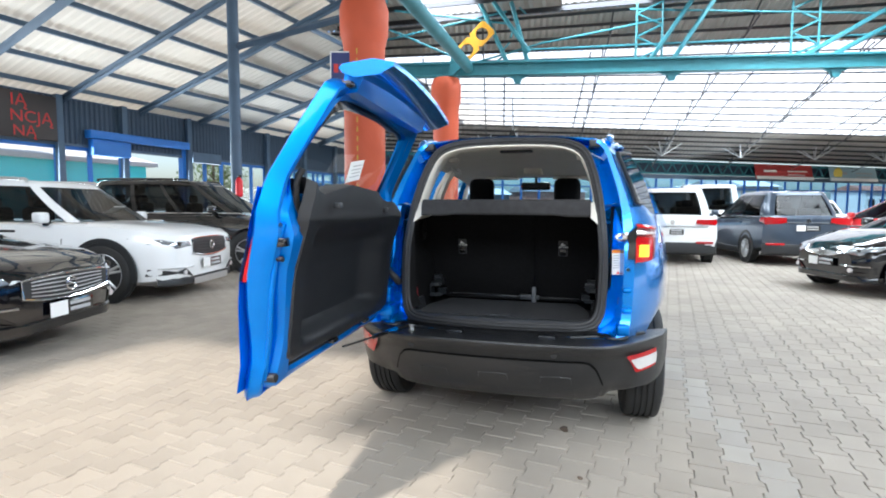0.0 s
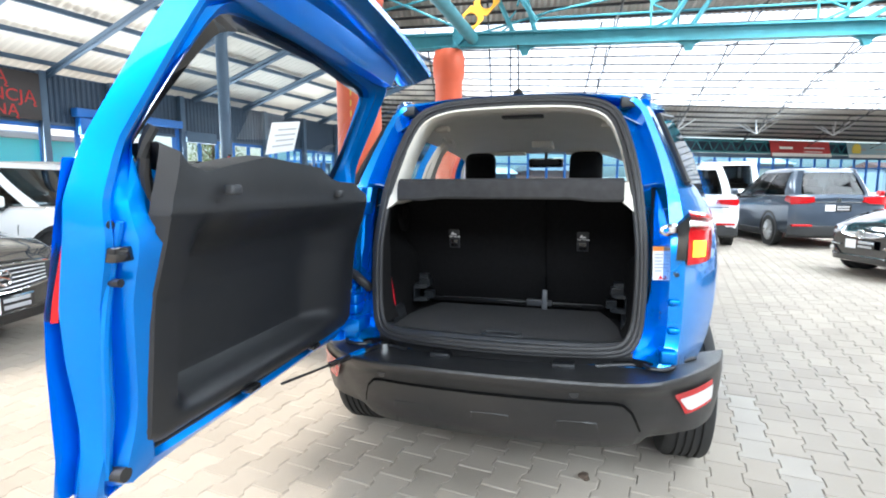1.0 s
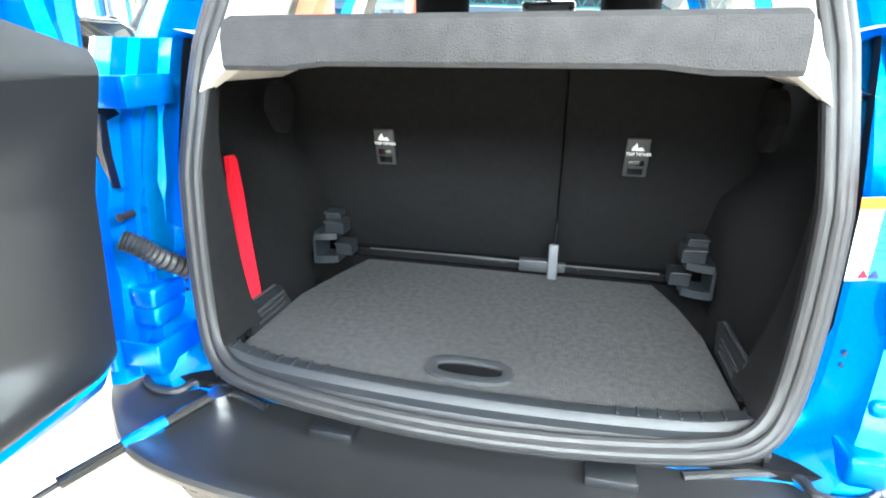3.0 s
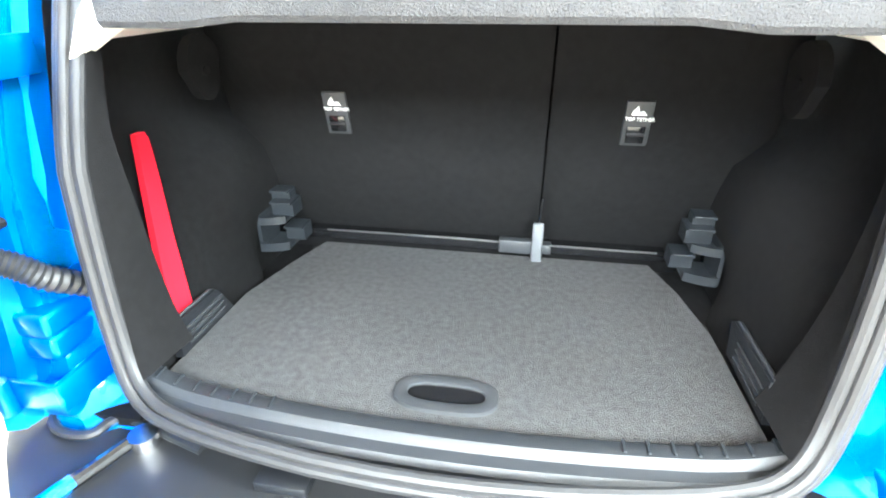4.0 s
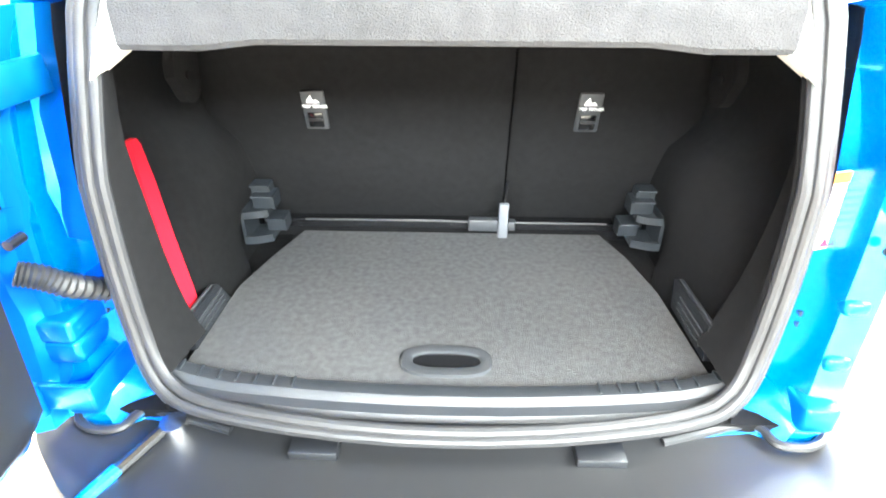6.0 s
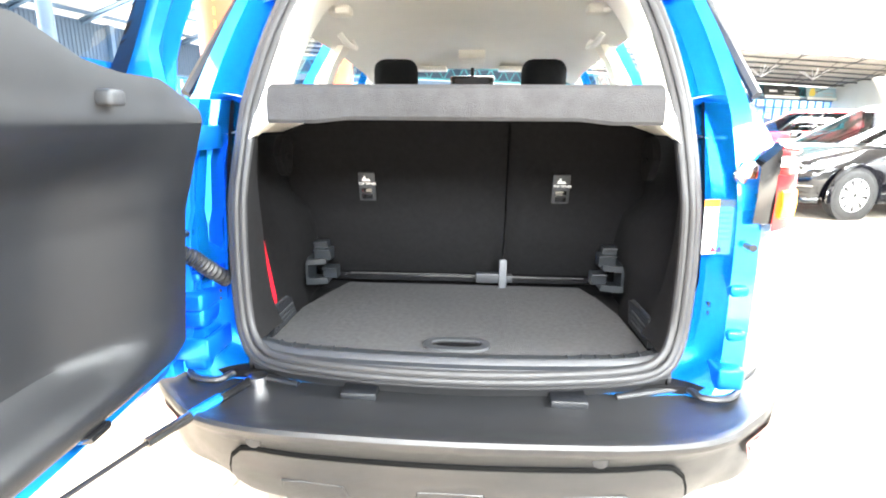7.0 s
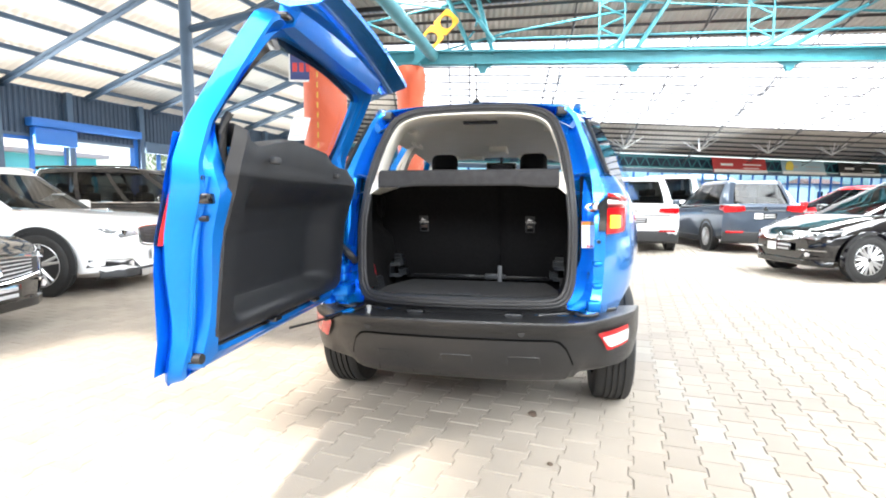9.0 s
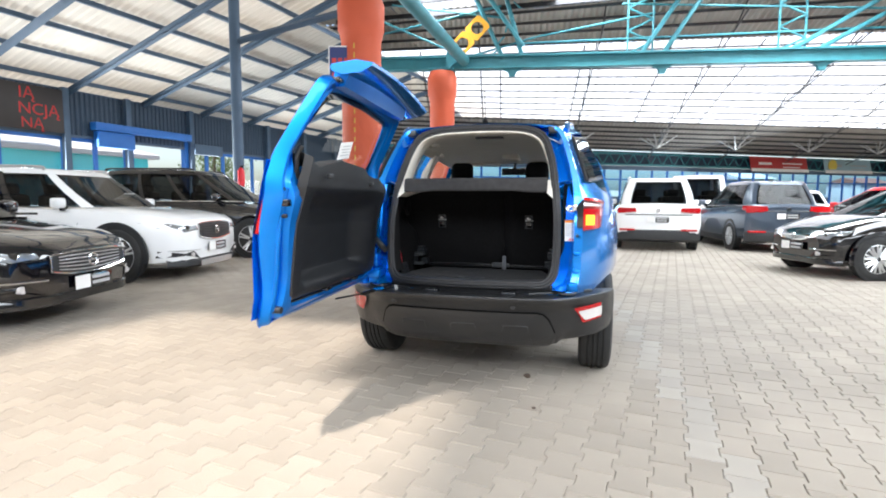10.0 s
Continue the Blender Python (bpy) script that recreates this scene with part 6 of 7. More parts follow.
def parked_car(name, label, paint, m, L, W, H, wb, wr, stations, cabin, clad=None, rim=ALLOY, rim_r=0.22, spokes=5, group="parked cars", glass=GLASS_CAR, rails=None):
    """A parked car, nose to +y, origin on the ground under its middle.
    stations: y, half width, underside, top; cabin: rear base y, rear roof y, front roof y, front base y, belt z, roof half width."""
    c = thing(name, label, "car", m, group)
    bm = B()
    rows = []
    yr, yrr, yfr, yf, belt, rw = cabin
    P = [np.array(s_, float) for s_ in stations]
    fine = []
    for i in range(len(P) - 1):
        p0, p1, p2, p3 = P[max(i - 1, 0)], P[i], P[i + 1], P[min(i + 2, len(P) - 1)]
        for k in range(3):
            t = k / 3
            q = 0.5 * (2 * p1 + (p2 - p0) * t + (2 * p0 - 5 * p1 + 4 * p2 - p3) * t * t + (3 * p1 - p0 - 3 * p2 + p3) * t ** 3)
            q[0] = p1[0] + (p2[0] - p1[0]) * t
            fine.append(q)
    fine.append(P[-1])
    for y, hw, zb, zt in [tuple(float(v) for v in q) for q in fine]:
        zt2 = zt
        prof = [(0.0, zb), (0.80, zb), (0.95, zb + 0.06), (0.985, zb + 0.18), (1.0, 0.60 if zt > 0.7 else zb + (zt - zb) * 0.6), (0.985, zb + (zt - zb) * 0.78), (0.93, zt - 0.035), (0.84, zt - 0.004), (0.5, zt + 0.012), (0.0, zt + 0.02)]
        half = [(hw * a, z) for a, z in prof]
        rows.append([(x, y, z) for x, z in half] + [(-x, y, z) for x, z in reversed(half[1:-1])])
    sm = []
    for i in range(len(rows) - 1):
        sm.append(rows[i])
    sm.append(rows[-1])
    loft(bm, sm, True, True, True)
    body = part("body", bm, paint, c)
    NOSE[c.name] = BVHTree.FromPolygons([v.co.copy() for v in body.data.vertices], [tuple(p.vertices) for p in body.data.polygons])
    bw = W / 2 * 0.90
    # cabin: a rounded glass shell, with roof and pillars following it
    hr = H - 0.035

    def shell(th, k, out=0.0):
        """A point of the cabin at plan angle th and height k between belt and roof."""
        kk = k + 0.16 * k * (1 - k)
        hw = bw + (rw - bw) * (k ** 1.5) + out
        y0, y1 = yr + (yrr - yr) * kk - out, yf + (yfr - yf) * kk + out
        c_, s_ = math.cos(th), math.sin(th)
        px = math.copysign(abs(c_) ** 0.34, c_) * hw
        f = math.copysign(abs(s_) ** 0.34, s_)
        taper = 1 - 0.05 * max(0.0, f) ** 2
        crown = 0.02 * (1 - f * f) * k
        return Vector((px * taper, (y0 + y1) / 2 + f * (y1 - y0) / 2, belt + (hr - belt) * k + crown))

    ths = [2 * math.pi * i / 64 for i in range(64)]
    levels = (-0.03, 0.2, 0.4, 0.6, 0.78, 0.92, 1.0)
    bm = B()
    loft(bm, [[shell(t, max(k, 0.0)) + Vector((0, 0, -0.02 if k < 0 else 0)) for t in ths] for k in levels])
    part("glasshouse", bm, glass, c, "tinted windows")
    bm = B()
    ctr = Vector((0, (yrr + yfr) / 2, 0))
    top_ring = [shell(t, 1.0) for t in ths]
    dome = lambda q, dz: [Vector((p.x * q, ctr.y + (p.y - ctr.y) * q, p.z + dz)) for p in top_ring]
    loft(bm, [[shell(t, 0.90, 0.006) for t in ths], [shell(t, 0.96, 0.012) for t in ths], dome(0.99, 0.016), dome(0.93, 0.030), dome(0.75, 0.040), dome(0.4, 0.046)], True, False, True)
    part("roof", bm, paint, c)

    def strip_on(t0, t1, m_, nm, out=0.008):
        """A pillar laid on the glass shell between two plan angles."""
        bm = B()
        n_ = 6
        ks = (-0.02, 0.2, 0.4, 0.6, 0.8, 0.95)
        ring_ = lambda k: [shell(t0 + (t1 - t0) * i / n_, max(k, 0.0), out) + Vector((0, 0, -0.02 if k < 0 else 0)) for i in range(n_ + 1)] + [shell(t1 + (t0 - t1) * i / n_, max(k, 0.0), -0.02) for i in range(n_ + 1)]
        loft(bm, [ring_(k) for k in ks], True, True, True)
        return part(nm, bm, m_, c)

    def side_angle(f, sx_):
        """The plan angle at a fraction f along the side."""
        g = 2 * f - 1
        a_ = math.asin(math.copysign(abs(g) ** (1 / 0.34), g))
        return a_ if sx_ > 0 else math.pi - a_

    for sx in (1, -1):
        side = lambda d_: d_ if sx > 0 else math.pi - d_
        strip_on(side(radians(-68)), side(radians(-30)), paint, "rear_pillar")
        strip_on(side(radians(52)), side(radians(38)), paint, "front_pillar")
        for f in (0.40, 0.66):
            a0, a1 = side_angle(f - 0.015, sx), side_angle(f + 0.015, sx)
            strip_on(a0, a1, GLOSS_BLACK, "pillar")
        bm = B()
        tube(bm, [(sx * bw, yr + 0.1, belt + 0.004), (sx * bw * 1.005, (yr + yf) / 2, belt + 0.004), (sx * bw * 0.945, yf, belt + 0.004)], 0.014, 6)
        part("waist_trim", bm, GLOSS_BLACK if rails is None else CHROME, c)
        if rails:
            bm = B()
            tube(bm, smooth_path([(sx * rw * 0.94, yrr + 0.1, hr + 0.02), (sx * rw * 0.95, yrr + 0.2, hr + 0.06), (sx * rw * 0.95, yfr - 0.3, hr + 0.06), (sx * rw * 0.93, yfr - 0.15, hr + 0.015)], 4), 0.018, 8)
            part("roof_rail", bm, rails, c)
        # door mirror
        bm = B()
        box(bm, sx * (bw + 0.04), sx * (bw + 0.21), yf - 0.52, yf - 0.40, belt + 0.01, belt + 0.145, 0.035, seg=3)
        mr = part("door_mirror", bm, paint if paint is not GREY_PAINT else GREY_PAINT, c)
        bm = B()
        box(bm, sx * (bw - 0.02), sx * (bw + 0.08), yf - 0.49, yf - 0.44, belt - 0.03, belt + 0.04, 0.012)
        part("mirror_arm", bm, GLOSS_BLACK, mr)
        # door lines and handles
        for f in (0.30, 0.62, 0.93):
            y_ = yr + (yf - yr) * f
            bm = B()
            tube(bm, [(sx * (W / 2 * 0.965), y_, 0.36), (sx * (W / 2 * 1.002), y_, 0.60), (sx * (W / 2 * 0.99), y_, 0.78), (sx * (bw + 0.012), y_, belt - 0.03)], 0.0045, 5)
            part("door_gap", bm, GLOSS_BLACK, c)
        for f in (0.36, 0.68):
            bm = B()
            y_ = yr + (yf - yr) * f
            box(bm, sx * (W / 2 * 0.975), sx * (W / 2 * 0.975 + 0.03), y_ - 0.1, y_ + 0.1, belt - 0.15, belt - 0.118, 0.01)
            part("door_handle", bm, paint, c)
        # arches, sills, wheels
        for y_ in (wb / 2, -wb / 2):
            bm = B()
            N = 28
            ro, ri = wr + 0.085, wr + 0.028
            xs0 = W / 2 + (0.012 if clad else 0.004)
            arc = [(math.cos(a), math.sin(a)) for a in np.linspace(-0.25, math.pi + 0.25, N)]
            loft(bm, [[(sx * (xs0 - 0.02), y_ + ro * ca, wr + ro * sa) for ca, sa in arc], [(sx * xs0, y_ + ro * ca * 0.985, wr + ro * sa * 0.985) for ca, sa in arc], [(sx * xs0, y_ + ri * ca, wr + ri * sa) for ca, sa in arc], [(sx * (xs0 - 0.09), y_ + ri * ca, wr + ri * sa) for ca, sa in arc]], closed=False)
            part("wheel_arch", bm, clad or paint, c)
            bm = B()
            cyl(bm, (sx * (W / 2 - 0.03), y_, wr), (sx * (W / 2 + 0.002), y_, wr), wr + 0.032, n=36)
            part("arch_liner", bm, RUBBER, c)
            wheel(c, sx * (W / 2 - 0.085), y_, wr, 0.20, sx, rim, spokes, rim_r)
        bm = B()
        box(bm, sx * (W / 2 * 0.93), sx * (W / 2 * 0.995), -wb / 2 + wr + 0.05, wb / 2 - wr - 0.05, 0.19, 0.33, 0.02)
        part("side_sill", bm, clad or GLOSS_BLACK, c)
    # interior
    bm = B()
    box(bm, -bw + 0.06, bw - 0.06, yr + 0.1, yf - 0.1, belt - 0.06, belt - 0.03)
    for y_, sx in ((0.15, 1), (0.15, -1), (-0.75, 1), (-0.75, -1)):
        yy = (yr + yf) / 2 + y_ * 1.2
        box(bm, sx * 0.36 - 0.24, sx * 0.36 + 0.24, yy - 0.12, yy + 0.02, belt - 0.05, belt + 0.2, 0.05)
        box(bm, sx * 0.36 - 0.12, sx * 0.36 + 0.12, yy - 0.12, yy - 0.03, belt + 0.2, belt + 0.36, 0.04)
    part("cabin_interior", bm, SEAT, c)
    return c


def nose_at(c, x, z):
    """Where the nose's skin stands ahead at width x and height z."""
    for k in range(25):
        at = NOSE[c.name].ray_cast(Vector((x * (1 - 0.02 * k), 4.0, z - 0.004 * k)), Vector((0, -1, 0)))[0]
        if at:
            return at.y
    return 1.9


def heading(x, y, fx, fy):
    """Pose of a car whose ground middle is at x, y and whose nose points along fx, fy."""
    return Matrix.Translation((x, y, 0)) @ Matrix.Rotation(math.atan2(-fx, fy), 4, "Z")


def logo_ring(parent, y, z, r, sy=1):
    bm = B()
    pts = [(r * math.cos(a), y, z + r * math.sin(a)) for a in np.linspace(0, 2 * math.pi, 21)]
    tube(bm, pts, r * 0.14, 6)
    tube(bm, [(-r * 0.8, y, z - r * 0.3), (r * 0.8, y, z + r * 0.3)], r * 0.14, 6)
    part("badge", bm, CHROME, parent, "plain round chrome badge")


def front_set(c, yn, W, grille, lamp, zpl, paint, clad, bow=0.10):
    """Grille, lamps, intakes and plate on the nose. grille: half width, z0, z1; lamp: x0, x1, z0, z1."""
    gw, gz0, gz1 = grille
    f = lambda x, z: nose_at(c, x, z) + 0.006
    bm = B()
    xs = [float(v) for v in np.linspace(-gw, gw, 13)]
    lo = lambda x: gz0 + 0.05 * (abs(x) / gw) ** 2
    hi = lambda x: gz1 - 0.02 * (abs(x) / gw) ** 3
    loft(bm, [[(x, f(x, lo(x) + (hi(x) - lo(x)) * k) + 0.012, lo(x) + (hi(x) - lo(x)) * k) for x in xs] for k in (0, 0.25, 0.5, 0.75, 1.0)], closed=False)
    gr = part("grille", bm, CAR_BLACK, c, "dark grille with bright bars")
    bm = B()
    ringp = [(x, f(x, lo(x)) + 0.016, lo(x)) for x in xs] + [(x, f(x, hi(x)) + 0.016, hi(x)) for x in reversed(xs)]
    tube(bm, ringp + [ringp[0]], 0.010, 6)
    part("grille_surround", bm, CHROME, gr)
    for k in range(5):
        q = 0.17 + 0.165 * k
        bm = B()
        tube(bm, [(x, f(x, lo(x) + (hi(x) - lo(x)) * q) + 0.018, lo(x) + (hi(x) - lo(x)) * q) for x in xs[1:-1]], 0.005, 5)
        part("grille_bar", bm, ALLOY if paint is not WHITE_PAINT else STEEL_DARK, gr)
    zm = (gz0 + gz1) / 2 + 0.01
    logo_ring(c, f(0, zm) + 0.035, zm, 0.055)
    x0, x1, z0, z1 = lamp

    def patch(pr, sx, push, depth=0.05):
        return [[(sx * x, f(x, z) - depth, z) for x, z in pr], [(sx * x, f(x, z) + push, z) for x, z in pr]]

    def fan(bm, pr, sx, push):
        """A thin raised shell over an outline on the nose."""
        mx, mz = sum(p_[0] for p_ in pr) / len(pr), sum(p_[1] for p_ in pr) / len(pr)
        rings = patch(pr, sx, push)
        for k in (0.66, 0.33, 0.05):
            rings.append([(sx * (mx + (x - mx) * k), f(mx + (x - mx) * k, mz + (z - mz) * k) + push + 0.004, mz + (z - mz) * k) for x, z in pr])
        loft(bm, rings, True, False, True)

    for sx in (1, -1):
        bm = B()
        pr = [(x0, z0 + 0.02), (x0 + 0.03, z1 - 0.03), (x1 * 0.8 + x0 * 0.2, z1), (x1, z1 + 0.015), (x1 - 0.02, (z0 + z1) / 2), (x1 * 0.6 + x0 * 0.4, z0 - 0.005)]
        fan(bm, pr, sx, 0.010)
        hl = part("headlight", bm, LENS_HEAD, c, "clear headlight with a bright reflector")
        bm = B()
        xm, zl_ = (x0 + x1) / 2, (z0 + z1) / 2
        cyl(bm, (sx * xm, f(xm, zl_) - 0.03, zl_), (sx * xm, f(xm, zl_) + 0.020, zl_), 0.030, n=14)
        part("projector", bm, GLOSS_BLACK, hl)
        bm = B()
        fan(bm, [(x0 * 0.95, 0.30), (x1 * 0.97, 0.33), (x1 * 0.98, 0.42), (x0 + 0.12, 0.41)], sx, 0.008)
        vent = part("bumper_vent", bm, clad, c)
        bm = B()
        tube(bm, [(sx * x, f(x, 0.425) + 0.014, 0.425) for x in np.linspace(x0 * 0.95, x1 * 0.95, 6)], 0.009, 6)
        part("vent_strip", bm, CHROME if paint is not WHITE_PAINT else ALLOY, vent)
        bm = B()
        xf = x0 + 0.14
        cyl(bm, (sx * xf, f(xf, .365) - 0.02, 0.365), (sx * xf, f(xf, .365) + 0.022, 0.365), 0.032, n=14)
        part("fog_lamp", bm, LENS_CLEAR, vent)
    bm = B()
    xs2 = [float(v) for v in np.linspace(-W / 2 * 0.88, W / 2 * 0.88, 19)]
    loft(bm, [[(x, f(x, 0.3) + d, z) for x in xs2] for d, z in ((-0.04, 0.19), (0.012, 0.21), (0.014, 0.28), (-0.01, 0.30))], closed=False)
    part("lower_intake", bm, clad, c)
    if clad is CAR_BLACK:
        bm = B()
        xs3 = [float(v) for v in np.linspace(-0.46, 0.46, 11)]
        loft(bm, [[(x, f(x, 0.3) + d, z) for x in xs3] for d, z in ((-0.03, 0.17), (0.022, 0.19), (0.026, 0.262), (0.005, 0.275))], closed=False)
        part("skid_plate", bm, ALLOY, c, "silver skid plate")
    plate_card(c, Matrix.Translation((0.0, f(0.1, zpl) + 0.030, zpl)) @ Matrix.Rotation(math.pi, 4, "Z"))


def rear_set(c, yt, W, lamp, glass_z, zpl, clad_h, lamp_h=0.13, lens=LENS_RED, tailglass=None):
    """Rear glass, lamps, bumper, plate on the tail. lamp: x0, x1, z."""
    x0, x1, zl = lamp
    for sx in (1, -1):
        bm = B()
        pr = [(x0, zl - 0.03), (x0 + 0.02, zl + lamp_h / 2 - 0.01), (x1, zl + lamp_h / 2), (x1 + 0.02, zl), (x1 - 0.01, zl - lamp_h / 2), (x0 + 0.12, zl - lamp_h / 2 + 0.02)]
        loft(bm, [[(sx * x, yt + 0.14 + (0.1 if x > x1 - .05 else 0), z) for x, z in pr], [(sx * x, yt - 0.035 + (0.05 if x > x1 - .05 else 0), z) for x, z in pr], [(sx * (x * .94 + (x0 + x1) / 2 * .06), yt - 0.045 + (0.05 if x > x1 - .05 else 0), z) for x, z in pr]], True, False, True)
        part("tail_light", bm, lens, c, "red tail light")
        bm = B()
        box(bm, sx * x0 * 1.05, sx * x1 * 0.95, yt - 0.03, yt + 0.05, clad_h - 0.03, clad_h + 0.015, 0.006)
        part("reflector", bm, LENS_RED, c)
    bm = B()
    xs = np.linspace(-W / 2 * 0.97, W / 2 * 0.97, 15)
    f = lambda x: yt + 0.10 * (abs(x) / (W / 2)) ** 4
    loft(bm, [[(float(x), f(x) + d, z) for x in xs] for d, z in ((0.06, 0.22), (-0.02, 0.27), (-0.035, clad_h - 0.06), (-0.022, clad_h - 0.01), (0.05, clad_h))], closed=False)
    part("rear_bumper", bm, CAR_BLACK, c, "black lower bumper")
    plate_card(c, Matrix.Translation((0, yt - 0.02, zpl)), 0.46, 0.12)
    bm = B()
    tube(bm, [(-W * 0.38, yt - 0.012, zpl + 0.11), (0, yt - 0.018, zpl + 0.115), (W * 0.38, yt - 0.012, zpl + 0.11)], 0.008, 6)
    part("tail_crease", bm, GLOSS_BLACK, c)
    bm = B()
    cyl(bm, (0, yt - 0.01, zl - 0.0), (0, yt - 0.025, zl - 0.0), 0.05, n=18)
    part("badge", bm, CHROME, c, "plain round chrome badge")


# white estate facing the aisle
L = 4.94
vst = [(-2.47, .72, .35, .78), (-2.38, .86, .26, .96), (-1.9, .925, .22, 1.0), (-0.5, .94, .20, 1.0), (0.85, .94, .20, 1.01), (1.2, .935, .20, 1.0), (1.6, .925, .20, .975), (2.05, .90, .20, .935), (2.3, .84, .22, .885), (2.44, .74, .24, .82), (2.49, .62, .27, .73)]
fv = Vector((0.97, 0.20)).normalized()
wv = Vector((-4.62, 6.55))
vol = parked_car("white_estate_car", "white estate car with black wheel-arch cladding", WHITE_PAINT, heading(wv.x - fv.x * 2.47, wv.y - fv.y * 2.47, fv.x, fv.y), L, 1.88, 1.54, 3.22, 0.365, vst, (-2.2, -1.6, 0.55, 1.34, 0.985, 0.66), CAR_BLACK, ALLOY, 0.26, 5, rails=ALLOY)
front_set(vol, 2.46, 1.88, (0.44, 0.55, 0.80), (0.48, 0.89, 0.68, 0.79), 0.45, WHITE_PAINT, CAR_BLACK, 0.13)
bm = B()
box(bm, -0.12, 0.12, -0.002, 0.002, -0.1, 0.1)
pc = part("price_sheet", bm, WHITE_CARD, vol, "white price sheet behind the windscreen", smooth=False)
pc.matrix_basis = Matrix.Translation((-0.30, 0.92, 1.16)) @ Matrix.Rotation(radians(-62), 4, "X")
# black saloon
ist = [(-2.44, .70, .35, .80), (-2.3, .86, .26, 1.0), (-1.6, .92, .20, 1.0), (0, .93, .18, .96), (0.9, .93, .18, .95), (1.3, .925, .18, .90), (1.8, .91, .18, .84), (2.12, .86, .19, .79), (2.33, .74, .20, .73), (2.46, .50, .22, .66)]
fo = Vector((0.97, 0.24)).normalized()
wo = Vector((-3.82, 3.80))
opl = parked_car("black_saloon_car", "glossy black saloon with a wide chrome-edged grille", BLACK_PAINT, heading(wo.x - fo.x * 2.44, wo.y - fo.y * 2.44, fo.x, fo.y), 4.9, 1.86, 1.45, 2.83, 0.34, ist, (-2.1, -1.2, 0.25, 1.35, 0.95, 0.60), None, ALLOY, 0.23, 5, rails=None)
front_set(opl, 2.43, 1.86, (0.48, 0.44, 0.65), (0.54, 0.86, 0.60, 0.69), 0.36, BLACK_PAINT, GLOSS_BLACK, 0.16)
# black SUV behind
sst = [(-2.3, .72, .4, .95), (-2.2, .87, .32, 1.1), (-1.5, .935, .28, 1.1), (0.7, .945, .26, 1.08), (1.1, .94, .26, 1.04), (1.6, .92, .26, .98), (2.1, .87, .28, .92), (2.3, .72, .30, .80)]
ws = Vector((-4.75, 9.75))
suv = parked_car("black_large_suv", "black large SUV parked beside the white estate", BLACK_PAINT, heading(ws.x - fv.x * 2.3, ws.y - fv.y * 2.3, fv.x, fv.y), 4.7, 1.9, 1.70, 2.8, 0.37, sst, (-2.1, -1.75, 0.25, 1.2, 1.08, 0.66), None, ALLOY, 0.26, 5, rails=GLOSS_BLACK)
front_set(suv, 2.29, 1.9, (0.42, 0.60, 0.85), (0.52, 0.86, 0.78, 0.88), 0.52, BLACK_PAINT, GLOSS_BLACK)
# white SUV, tail to the camera
tst = [(-2.24, .80, .42, 1.00), (-2.2, .89, .36, 1.07), (-1.9, .91, .28, 1.08), (-0.5, .92, .24, 1.06), (0.9, .92, .24, 1.02), (1.5, .90, .24, .98), (2.05, .85, .26, .88), (2.24, .68, .3, .75)]
fw = Vector((0.05, 1.0)).normalized()
wt = Vector((2.36, 12.55))
tig = parked_car("white_suv", "white SUV parked with its tail to the aisle", WHITE_PAINT, heading(wt.x + fw.x * 2.24, wt.y + fw.y * 2.24, fw.x, fw.y), 4.5, 1.84, 1.67, 2.68, 0.345, tst, (-2.16, -1.95, 0.0, 0.95, 1.06, 0.64), CAR_BLACK, ALLOY, 0.23, 5, rails=ALLOY)
rear_set(tig, -2.235, 1.84, (0.46, 0.86, 0.93), None, 0.72, 0.50)
# slate crossover, three-quarter rear
hst = [(-2.15, .74, .42, 1.00), (-2.08, .86, .34, 1.07), (-1.7, .89, .28, 1.08), (-0.5, .89, .22, 1.03), (0.8, .89, .22, .99), (1.4, .87, .22, .94), (1.95, .82, .24, .84), (2.15, .66, .28, .72)]
fh = Vector((-0.10, 0.995)).normalized()
wh_ = Vector((5.08, 12.95))
hrv = parked_car("slate_crossover", "dark slate crossover seen from behind", GREY_PAINT, heading(wh_.x + fh.x * 2.15, wh_.y + fh.y * 2.15, fh.x, fh.y), 4.3, 1.77, 1.61, 2.61, 0.33, hst, (-2.0, -1.7, 0.0, 1.1, 1.05, 0.60), CAR_BLACK, ALLOY, 0.22, 10, rails=None)
rear_set(hrv, -2.145, 1.77, (0.42, 0.84, 0.97), None, 0.82, 0.48, 0.16)
# black small car facing the aisle
kst = [(-2.0, .70, .4, .85), (-1.9, .83, .3, .98), (-1.2, .855, .20, .99), (0, .86, .18, .95), (0.8, .86, .18, .93), (1.2, .85, .18, .90), (1.55, .82, .19, .80), (1.8, .74, .20, .70), (1.92, .55, .22, .60)]
fk = Vector((-0.97, -0.24)).normalized()
lk = Vector((0.24, -0.97))
ww = Vector((4.80, 8.68)) - lk * 0.0
ck = ww - lk * 0.86 - fk * 1.29
kia = parked_car("black_small_car", "glossy black small car facing the aisle", BLACK_PAINT, heading(ck.x, ck.y, fk.x, fk.y), 4.05, 1.72, 1.45, 2.57, 0.315, kst, (-1.85, -1.2, 0.0, 1.05, 0.94, 0.56), None, ALLOY, 0.215, 9)
front_set(kia, 1.91, 1.72, (0.36, 0.54, 0.62), (0.40, 0.78, 0.58, 0.70), 0.45, BLACK_PAINT, GLOSS_BLACK, 0.12)
